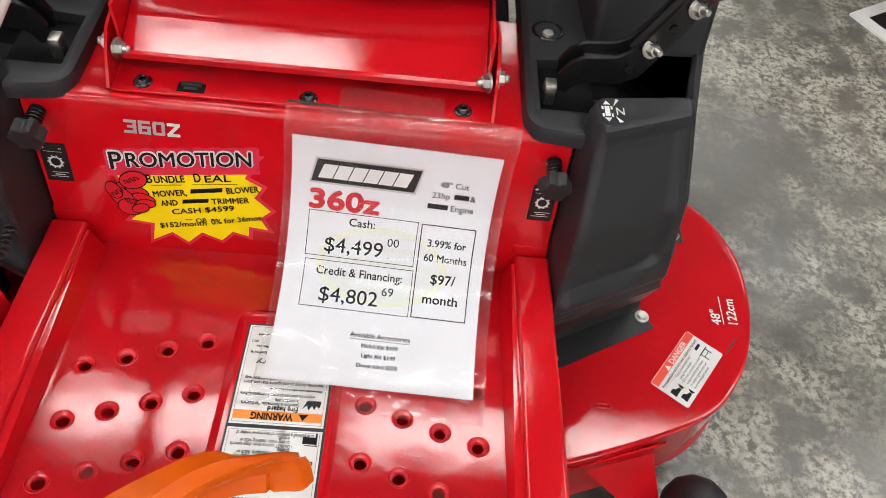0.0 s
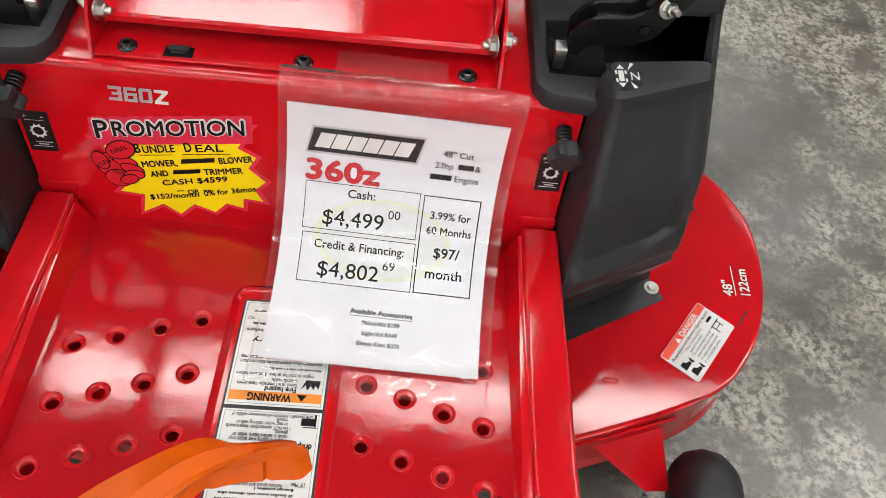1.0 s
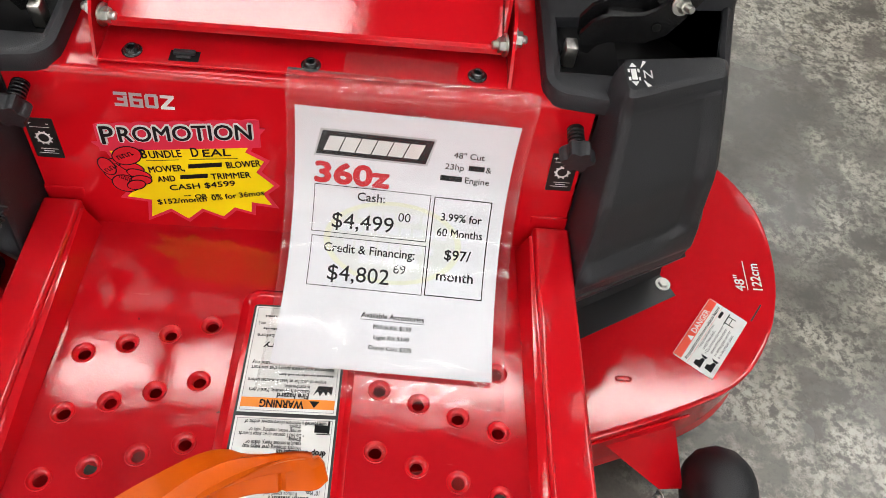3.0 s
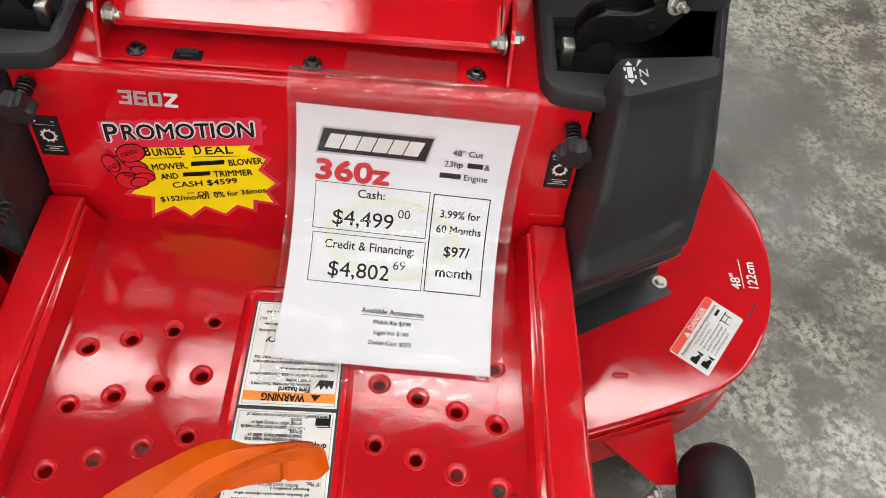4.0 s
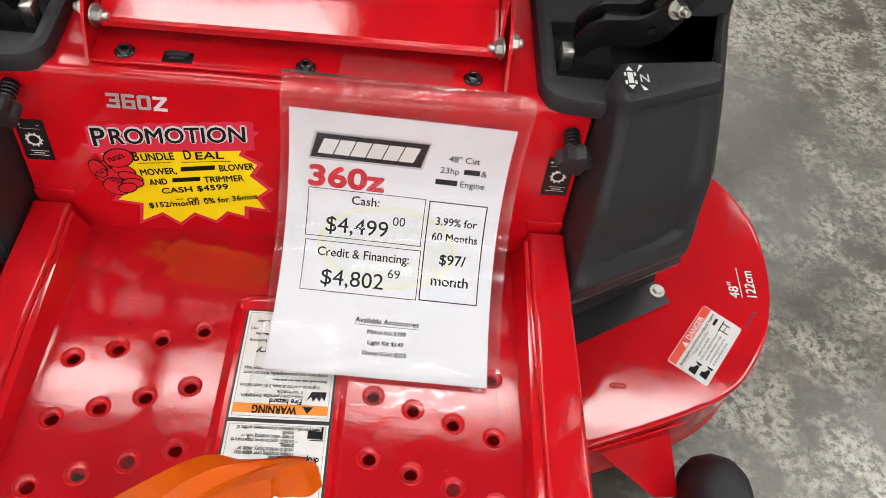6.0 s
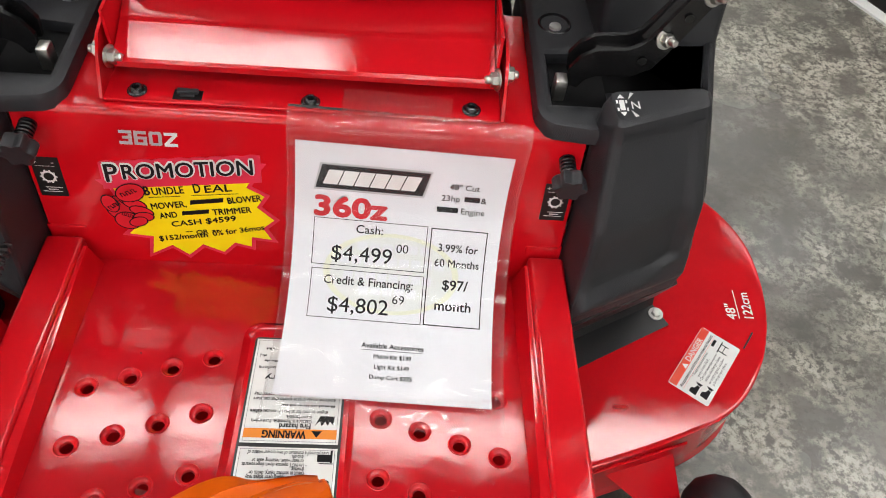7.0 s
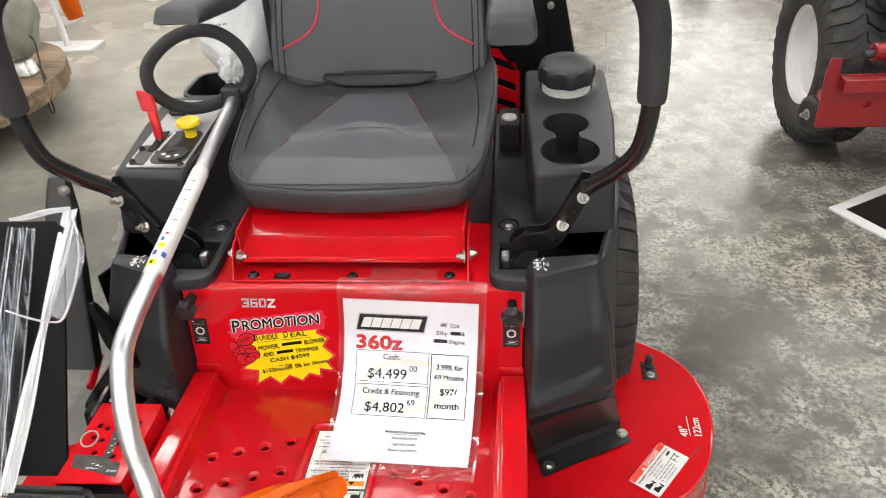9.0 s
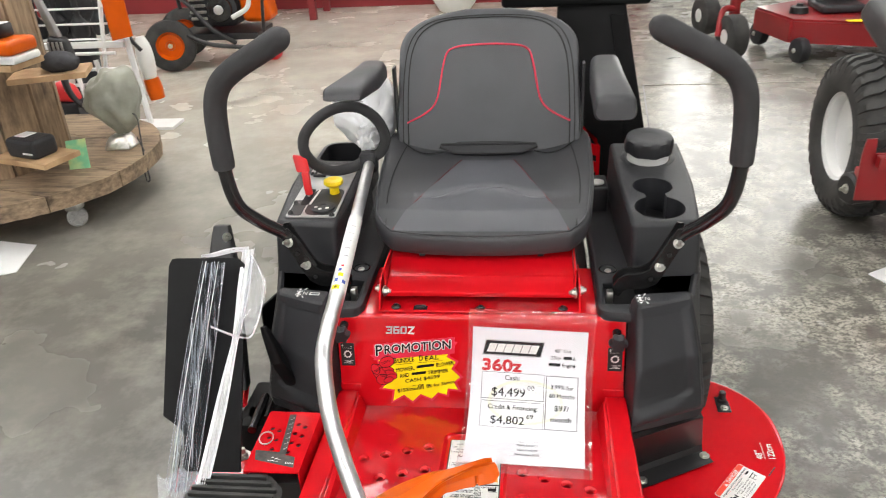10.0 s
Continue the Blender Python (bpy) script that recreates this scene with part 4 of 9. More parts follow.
def build_fender(side):
    bm = bmesh.new()
    # leg shield: foot, lower crease, upper fold, ledge
    loft(bm, [((0.284, 0.602, 0.388), (0.2815, 0.513, 0.388), (0.424, 0.586, 0.374), (0.426, 0.66, 0.39)),
              ((0.279, 0.602, 0.400), (0.2820, 0.514, 0.398), (0.430, 0.590, 0.390), (0.430, 0.66, 0.40)),
              ((0.277, 0.602, 0.430), (0.2860, 0.526, 0.432), (0.427, 0.595, 0.430), (0.430, 0.66, 0.43)),
              ((0.277, 0.605, 0.445), (0.2875, 0.531, 0.447), (0.424, 0.598, 0.445), (0.428, 0.66, 0.445)),
              ((0.2768, 0.6078, 0.486), (0.2900, 0.5425, 0.504), (0.4150, 0.600, 0.510), (0.422, 0.664, 0.503)),
              ((0.2768, 0.6084, 0.491), (0.2902, 0.5450, 0.5095), (0.4142, 0.6015, 0.515), (0.421, 0.664, 0.508)),
              ((0.2755, 0.618, 0.585), (0.2925, 0.584, 0.591), (0.396, 0.6250, 0.592), (0.408, 0.672, 0.590)),
              ((0.2765, 0.6195, 0.594), (0.2925, 0.5865, 0.602), (0.394, 0.6270, 0.601), (0.402, 0.668, 0.598)),
              ((0.2810, 0.628, 0.606), (0.2915, 0.5875, 0.610), (0.392, 0.6305, 0.608), (0.397, 0.660, 0.604)),
              ((0.2890, 0.634, 0.6145), (0.2920, 0.594, 0.6140), (0.388, 0.6350, 0.6110), (0.392, 0.655, 0.609))], 0.010, 4)
    # raised border round the sunken field of the shield
    lef = [(0.2820, 0.514, 0.400), (0.2860, 0.526, 0.432), (0.2875, 0.531, 0.447), (0.2900, 0.5425, 0.504), (0.2917, 0.5635, 0.546), (0.2925, 0.584, 0.591), (0.2925, 0.5860, 0.600)]
    rig = [(0.430, 0.590, 0.392), (0.427, 0.595, 0.430), (0.424, 0.598, 0.445), (0.4150, 0.600, 0.510), (0.4055, 0.6145, 0.557), (0.396, 0.6250, 0.592), (0.3945, 0.6265, 0.599)]
    out = Vector((0.36, -0.90, 0.22)).normalized()
    ease = lambda q: max(0.0, min(1.0, q)) ** 2 * (3 - 2 * max(0.0, min(1.0, q)))
    net = []
    for j in range(37):
        s = 6 * j / 36
        k = min(5, int(s))
        a, b = Vector(lef[k]).lerp(Vector(lef[k + 1]), s - k), Vector(rig[k]).lerp(Vector(rig[k + 1]), s - k)
        row = []
        for i in range(33):
            u = i / 32
            cut = ease((0.86 - u) / 0.09) * ease((s - 0.30 - 0.35 * u - 0.55 * ease((u - 0.55) / 0.30)) / 0.70) * (1 - 0.22 * (1 - ease((5.6 - s) / 0.9)))
            rim = ease(u / 0.05) * ease((1 - u) / 0.06) * ease(s / 0.25) * ease((6 - s) / 0.7)
            row.append(bm.verts.new(a.lerp(b, 0.03 + 0.94 * u) + out * (0.0012 + 0.0070 * (1 - cut) * rim * (0.25 + 0.75 * ease((5.0 - s) / 2.2)) - 0.002 * (1 - ease(min(u, 1 - u) / 0.03)))))
        net.append(row)
    for A, B in zip(net, net[1:]):
        for k in range(32):
            bm.faces.new((A[k], A[k + 1], B[k + 1], B[k]))
    # outer side wall running back over the wheel
    hull(bm, [(0.388, 0.650, 0.598), (0.403, 0.655, 0.596), (0.434, 0.775, 0.596), (0.420, 0.775, 0.596), (0.428, 0.625, 0.40), (0.412, 0.66, 0.40), (0.448, 0.80, 0.45), (0.432, 0.80, 0.45)], 0.006, 2)
    hull(bm, [(0.420, 0.765, 0.594), (0.434, 0.765, 0.594), (0.447, 0.79, 0.47), (0.432, 0.79, 0.47), (0.453, 0.88, 0.592), (0.455, 1.24, 0.592), (0.440, 1.24, 0.592), (0.464, 1.26, 0.54), (0.448, 1.26, 0.54), (0.462, 1.0, 0.545), (0.448, 1.0, 0.545)], 0.006, 2)
    # shelf with the lever slot
    outer = [(0.222, 1.24), (0.222, 0.636)]
    for k in range(6):
        q = radians(180 + 90 * k / 5)
        outer.append((0.248 + 0.026 * math.cos(q), 0.634 + 0.026 * math.sin(q)))
    outer += [(0.283, 0.604), (0.297, 0.628), (0.404, 0.656), (0.438, 0.775), (0.453, 0.88), (0.455, 1.24)]
    slot = [(0.240, 0.642), (0.286, 0.642), (0.296, 0.640), (0.386, 0.659), (0.418, 0.752), (0.300, 0.738), (0.294, 0.722), (0.240, 0.716)]
    slab(bm, outer, slot, 0.592, 0.020, 0.008, 0.036)
    mirror(bm, side)
    fen = part("fender", bm, BLACK_PLASTIC, MOWER, "matt black moulded plastic fender and leg shield", 32)
    # black sheet added to darken the slot, sloping down from the console's foot
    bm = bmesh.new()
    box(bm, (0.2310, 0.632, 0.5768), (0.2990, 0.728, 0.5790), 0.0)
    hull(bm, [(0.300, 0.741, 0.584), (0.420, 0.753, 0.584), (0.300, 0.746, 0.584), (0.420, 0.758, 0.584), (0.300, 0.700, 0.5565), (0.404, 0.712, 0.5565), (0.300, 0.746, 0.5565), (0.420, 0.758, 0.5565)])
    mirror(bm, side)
    part("slot_darkener", bm, BLACK_DEEP, fen)
    # screw recess on the shelf
    bm = bmesh.new()
    lathe(bm, [(0.0185, 0.0005), (0.0170, 0.0018), (0.0150, 0.0006), (0.0140, -0.003), (0, -0.003)], 24, Matrix.Translation((0.253, 0.768, 0.592)))
    mirror(bm, side)
    part("screw_recess", bm, BLACK_GLOSS, fen)
    bm = bmesh.new()
    lathe(bm, [(0, 0.005), (0.006, 0.004), (0.0075, 0.0), (0, 0.0)], 16, Matrix.Translation((0.253, 0.762, 0.5905)))
    mirror(bm, side)
    part("push_rivet", bm, ZINC, fen, "bright round-headed rivet")
    # lever symbol on the ledge
    ledge = frame_place((0.2915, 0.6030, 0.6135), (1, 0.08, 0.012), (-0.08, 1, 0.16)) if side > 0 else frame_place((-0.352, 0.613, 0.6140), (1, -0.08, -0.012), (0.08, 1, 0.16))
    bm = bmesh.new()
    o = 0.0025
    for x0, y0, x1, y1 in ((0.004, 0.004, 0.009, 0.016), (0.001, 0.003, 0.003, 0.007), (0.010, 0.003, 0.012, 0.007), (0.001, 0.012, 0.003, 0.016), (0.010, 0.012, 0.012, 0.016)):
        bar(bm, x0, y0, x1, y1, ledge, o)
    for tri in (((0.003, 0.018), (0.010, 0.018), (0.0065, 0.023)), ((0.003, 0.002), (0.0065, -0.003), (0.010, 0.002)), ((0.013, 0.016), (0.020, 0.024), (0.0165, 0.025)), ((0.014, 0.004), (0.017, -0.004), (0.021, -0.003))):
        bm.faces.new([bm.verts.new(ledge(x, y, -o)) for x, y in tri])
    writing(bm, "N", 0.0145, 0.0055, 0.0125, ledge, bold=0.01, lift=o)
    if side < 0:
        bar(bm, 0.030, 0.006, 0.046, 0.008, ledge, o)
        bar(bm, 0.030, 0.012, 0.046, 0.014, ledge, o)
        bar(bm, 0.028, 0.006, 0.030, 0.014, ledge, o)
        bar(bm, 0.046, 0.006, 0.048, 0.014, ledge, o)
    part("lever_symbol", bm, LABEL_WHITE, fen, "white neutral-lever symbol")

    # console on the shelf
    zt = lambda y: 0.698 + 0.045 * (y - 0.757)
    bm = bmesh.new()
    top = [(0.294, 0.7575), (0.426, 0.772), (0.442, 0.95), (0.444, 1.17), (0.285, 1.17), (0.286, 0.95)]
    foot = [(0.297, 0.735), (0.429, 0.746), (0.446, 0.95), (0.448, 1.20), (0.284, 1.20), (0.285, 0.95)]
    if side < 0:
        top = [(x, min(y, 1.075)) for x, y in top]
        foot = [(x, min(y, 1.080)) for x, y in foot]
    holes = []
    if side > 0:
        c2, c1, r2, r1, w = (0.356, 0.830), (0.354, 0.928), 0.050, 0.041, 0.021
        key = []
        a2 = math.asin(w / r2)
        for k in range(25):
            q = math.pi / 2 + a2 + (2 * math.pi - 2 * a2) * k / 24
            key.append((c2[0] + r2 * math.cos(q), c2[1] + r2 * math.sin(q)))
        a1 = math.asin(w / r1)
        for k in range(25):
            q = -math.pi / 2 + a1 + (2 * math.pi - 2 * a1) * k / 24
            key.append((c1[0] + r1 * math.cos(q), c1[1] + r1 * math.sin(q)))
        holes = [key]
    tv = [bm.verts.new((x, y, zt(y))) for x, y in top]
    loops = [tv] + [[bm.verts.new((x, y, zt(y))) for x, y in h] for h in holes]
    es = [bm.edges.new((L[i], L[(i + 1) % len(L)])) for L in loops for i in range(len(L))]
    rim = es[:len(tv)]
    bmesh.ops.triangle_fill(bm, edges=es, use_beauty=True)
    fv = [bm.verts.new((x, y, 0.588)) for x, y in foot]
    for i in range(6):
        j = (i + 1) % 6
        bm.faces.new((tv[i], tv[j], fv[j], fv[i]))
    for h, L in zip(holes, loops[1:]):
        low = [bm.verts.new((x, y, zt(y) - 0.075)) for x, y in h]
        for i in range(len(h)):
            j = (i + 1) % len(h)
            bm.faces.new((L[i], L[j], low[j], low[i]))
        bm.faces.new(low)
    upright = [e for v in tv for e in v.link_edges if any(w in fv for w in e.verts)]
    bmesh.ops.recalc_face_normals(bm, faces=bm.faces)
    bmesh.ops.bevel(bm, geom=rim + upright, offset=0.010, segments=4, affect="EDGES", profile=0.5)
    mirror(bm, side)
    con = part("console", bm, BLACK_PLASTIC, MOWER, "matt black moulded side console" + (" with keyhole cup holders" if side > 0 else " with the engine controls"), 40)
    return con


def build_right_console(con):
    m = Matrix.Translation((0.362, 1.075, 0.705)) @ Euler((radians(6), 0, 0)).to_matrix().to_4x4()
    bm = bmesh.new()
    lathe(bm, [(0.070, -0.004), (0.066, 0.004), (0.056, 0.010), (0.050, 0.010), (0.048, 0.0), (0.0, 0.0)], 36, m)
    part("filler_collar", bm, BLACK_PLASTIC, con)
    bm = bmesh.new()
    lathe(bm, [(0.0, 0.004), (0.046, 0.004), (0.047, 0.032), (0.0, 0.032)], 36, m)
    part("tank_neck", bm, WHITE_PLASTIC, con, "white plastic fuel tank neck")
    bm = bmesh.new()
    n = 64
    prof = [(0.044, 0.030), (0.0535, 0.030), (0.0545, 0.034), (0.0545, 0.052), (0.050, 0.0605), (0.040, 0.063), (0.024, 0.063), (0.021, 0.0605), (0.0, 0.0605)]
    rings = []
    for r, z in prof:
        rings.append([bm.verts.new(m @ Vector(((r - (0.003 if (k // 4) % 2 and r > 0.05 else 0)) * math.cos(2 * math.pi * k / n), (r - (0.003 if (k // 4) % 2 and r > 0.05 else 0)) * math.sin(2 * math.pi * k / n), z))) for k in range(n)] if r > 0 else None)
    for A, B in zip(rings, rings[1:]):
        for k in range(n):
            if B is None:
                continue
            bm.faces.new((A[k], A[(k + 1) % n], B[(k + 1) % n], B[k]))
    bm.faces.new(rings[-2])
    part("fuel_cap", bm, BLACK_PLASTIC, con, "ribbed black plastic fuel cap", 50)
    bm = bmesh.new()
    for k in range(4):
        box(bm, (0.336, 0.80 + 0.018 * k, 0.626), (0.376, 0.808 + 0.018 * k, 0.632), 0.002)
    lathe(bm, [(0.013, 0.0), (0.011, 0.006), (0.006, 0.007), (0.0, 0.004)], 20, Matrix.Translation((0.356, 0.835, 0.632)))
    part("drain_ribs", bm, BLACK_PLASTIC, con)
    bm = bmesh.new()
    box(bm, (0.232, 1.045, 0.585), (0.276, 1.13, 0.652), 0.008)
    part("tank_rib", bm, BLACK_PLASTIC, con)
    bm = bmesh.new()
    lathe(bm, [(0, 0), (0.016, 0), (0.015, 0.004), (0, 0.005)], 20, Matrix.Translation((0.252, 1.075, 0.652)))
    part("sight_cap", bm, WHITE_PLASTIC, con, "small white plastic plug")


PLATE_GREY = material("grey_control_plate", (0.46, 0.455, 0.45), 0.34, metal=0.5, shade=0.2, shade_size=30)


def build_left_console(con):
    zt = lambda y: 0.698 + 0.045 * (y - 0.757)
    top = lambda x, y, d=0.0: Vector((x, y, zt(y) - d))
    bm = bmesh.new()
    flat(bm, rounded(-0.408, 0.785, -0.302, 1.045, 0.006, 3), lambda x, y, d: top(x, y, d - 0.0035), 0.003)
    pl = part("control_plate", bm, PLATE_GREY, con, "grey metal control plate with black decals")
    bm = bmesh.new()
    flat(bm, rounded(-0.372, 0.792, -0.306, 0.915, 0.020, 4), lambda x, y, d: top(x, y, d - 0.0042), 0.0006)
    flat(bm, rounded(-0.404, 0.79, -0.376, 0.86, 0.006, 3), lambda x, y, d: top(x, y, d - 0.0042), 0.0006)
    part("control_decal", bm, LABEL_BLACK, pl)
    for x, y in ((-0.400, 0.80), (-0.400, 0.845), (-0.310, 0.79), (-0.345, 1.025), (-0.400, 0.99)):
        bm = bmesh.new()
        flange_screw(bm, top(x, y, -0.0042), (0, 0, 1), 0.0062)
        part("plate_screw", bm, BLACK_STEEL, pl)
    bm = bmesh.new()
    lathe(bm, [(0, 0), (0.026, 0), (0.0255, 0.0025), (0.023, 0.0036), (0.008, 0.0038), (0.0072, 0.0025), (0, 0.0025)], 28, Matrix.Translation(top(-0.336, 0.825, -0.0044)))
    sw = part("ignition_switch", bm, BLACK_PLASTIC, con, "round black ignition switch")
    bm = bmesh.new()
    for k in range(3):
        q = radians(205 + 55 * k)
        lathe(bm, [(0, 0), (0.0042, 0), (0.0042, 0.0006), (0, 0.0006)], 14, Matrix.Translation(top(-0.336 + 0.0155 * math.cos(q), 0.825 + 0.0155 * math.sin(q), -0.0083)))
    part("switch_marks", bm, LABEL_WHITE, sw)
    # throttle lever
    bm = bmesh.new()
    flat(bm, rounded(-0.389, 0.836, -0.372, 0.912, 0.005, 3), lambda x, y, d: top(x, y, d - 0.0050), 0.0006)
    part("throttle_slot", bm, BLACK_DEEP, con, "dark throttle slot")
    bm = bmesh.new()
    hull(bm, [top(x, y, d) for x, y in ((-0.3700, 0.838), (-0.3655, 0.838), (-0.3640, 0.905), (-0.3600, 0.905)) for d in (-0.0046, -0.0064)])
    part("scale_strip", bm, LABEL_WHITE, pl, "pale strip beside the throttle slot")
    bm = bmesh.new()
    tube(bm, [top(x, y, -0.008) for x, y in ((-0.392, 0.975), (-0.392, 1.000), (-0.368, 1.000), (-0.368, 0.975))], 0.0035, 10, closed=True)
    part("latch_loop", bm, BLACK_PLASTIC, pl)
    bm = bmesh.new()
    tube(bm, [(-0.380, 0.876, 0.70), (-0.381, 0.880, 0.735)], 0.003, 8)
    th = part("throttle_stem", bm, ZINC, con)
    bm = bmesh.new()
    hull(bm, [(-0.387, 0.872, 0.712), (-0.371, 0.872, 0.712), (-0.387, 0.882, 0.712), (-0.371, 0.882, 0.712), (-0.392, 0.880, 0.762), (-0.376, 0.880, 0.762), (-0.392, 0.892, 0.762), (-0.376, 0.892, 0.762)], 0.003, 2)
    hull(bm, [(-0.404, 0.884, 0.760), (-0.374, 0.884, 0.758), (-0.404, 0.894, 0.762), (-0.374, 0.894, 0.760), (-0.412, 0.896, 0.796), (-0.382, 0.896, 0.792), (-0.412, 0.905, 0.796), (-0.382, 0.905, 0.792)], 0.0048, 4)
    part("throttle_handle", bm, RED_PLASTIC, th, "red plastic throttle handle")
    # yellow blade-engagement knob
    bm = bmesh.new()
    c = top(-0.327, 0.895)
    lathe(bm, [(0, 0.0), (0.011, 0.0), (0.010, 0.018), (0.0125, 0.021), (0.0190, 0.0245), (0.0215, 0.0275), (0.0215, 0.0325), (0.0200, 0.0350), (0.008, 0.0352), (0.006, 0.0340), (0, 0.0340)], 28, Matrix.Translation(c))
    part("blade_knob", bm, YELLOW, con, "yellow mushroom-shaped pull knob")
    # storage tray behind the plate
    bm = bmesh.new()
    o, i = rounded(-0.424, 1.083, -0.290, 1.225, 0.036), rounded(-0.416, 1.091, -0.298, 1.217, 0.030)
    lo = [bm.verts.new((x, y, 0.62)) for x, y in o]
    a = [bm.verts.new((x, y, 0.706)) for x, y in o]
    b = [bm.verts.new((x, y, 0.706)) for x, y in i]
    d = [bm.verts.new((x, y, 0.64)) for x, y in i]
    for A, B in ((lo, a), (a, b), (b, d)):
        for k in range(len(A)):
            j = (k + 1) % len(A)
            bm.faces.new((A[k], A[j], B[j], B[k]))
    bm.faces.new(d)
    part("storage_tray", bm, BLACK_PLASTIC, con)


def build_lever(side):
    # two-plate bracket stepping up out of the slot
    bm = bmesh.new()
    for dy, dz in ((0.0, 0.0), (0.016, 0.006)):
        lowp = [(0.256, 0.592), (0.266, 0.590), (0.272, 0.600), (0.282, 0.605), (0.316, 0.607), (0.334, 0.618), (0.344, 0.636), (0.374, 0.700), (0.380, 0.718), (0.376, 0.730), (0.364, 0.732), (0.328, 0.658), (0.318, 0.645), (0.306, 0.638), (0.276, 0.635), (0.263, 0.627), (0.254, 0.612)]
        plate(bm, lowp, [], lambda x, z, d, dy=dy, dz=dz: Vector((x, 0.668 + dy + d, z + dz)), 0.005)
    box(bm, (0.276, 0.672, 0.608), (0.312, 0.690, 0.634), 0.003)
    mirror(bm, side)
    br = part("lever_bracket", bm, BLACK_SATIN, MOWER, "black steel control lever bracket")
    for p in ((0.3365, 0.667, 0.6545), (0.3655, 0.667, 0.7035)):
        bm = bmesh.new()
        hex_bolt(bm, p, (0.25, -1, 0.45), 0.0066, 0.009, 0.009)
        mirror(bm, side)
        part("lever_bolt", bm, ZINC, br, "zinc-plated bolt with its nut")
    for p in ((0.322, 0.6665, 0.628), (0.352, 0.6665, 0.679)):
        bm = bmesh.new()
        lathe(bm, [(0, 0), (0.0042, 0), (0.0042, 0.0012), (0, 0.0012)], 14, aim(p, (0, -1, 0)))
        mirror(bm, side)
        part("spare_hole", bm, LABEL_BLACK, br)
    bm = bmesh.new()
    box(bm, (0.2420, 0.657, 0.5792), (0.2540, 0.673, 0.6040), 0.002)
    mirror(bm, side)
    part("pivot_nut", bm, ZINC, br)
    bm = bmesh.new()
    pts = spline([(0.330, 0.690, 0.640), (0.368, 0.682, 0.708), (0.408, 0.650, 0.757), (0.434, 0.622, 0.806), (0.4425, 0.614, 0.880), (0.4400, 0.610, 0.94)], 8)
    tube(bm, pts, 0.0128, 16)
    mirror(bm, side)
    lev = part("control_lever", bm, BLACK_GLOSS, MOWER, "glossy black bent-tube control lever", 60)
    bm = bmesh.new()
    pts = spline([(0.4420, 0.615, 0.880), (0.4400, 0.611, 0.94), (0.4320, 0.605, 0.998), (0.4120, 0.595, 1.036), (0.3740, 0.580, 1.066), (0.3180, 0.562, 1.098), (0.2740, 0.548, 1.124)], 8)
    radii = [0.0196] * len(pts)
    radii[0], radii[-1], radii[-2], radii[-3] = 0.0185, 0.010, 0.0155, 0.0185
    tube(bm, pts, radii, 20)
    mirror(bm, side)
    part("foam_grip", bm, FOAM, lev, "dark grey foam grip", 60)


def cushion_z(x, y):
    """Height of the seat cushion's top."""
    v = (y - 0.715) / 0.375
    side = min(1.0, abs(x) / 0.222)
    z = 0.716 + 0.012 * v - 0.020 * max(0.0, 0.16 - v) / 0.16
    z += (0.006 + 0.022 * v + 0.030 * max(0.0, v) ** 3) * side ** 3
    # padded thigh step with a wavy front
    q = (y - 0.826 - 0.048 * math.exp(-(x / 0.060) ** 2)) / 0.030
    q = max(0.0, min(1.0, q))
    z += 0.0065 * q * q * (3 - 2 * q) * max(0.0, 1 - max(0.0, v - 0.45) / 0.5) * math.exp(-(x / 0.16) ** 4)
    return z


def back_point(x, s):
    """The backrest's face: s metres up from its foot."""
    side = min(1.0, abs(x) / 0.205)
    y = 1.082 + 0.100 * (s / 0.31) - 0.034 * side ** 2.5 * max(0.0, 1 - s / 0.36) - 0.012 * math.sin(math.pi * min(1, s / 0.31))
    return Vector((x, y, 0.728 + s * 0.97))


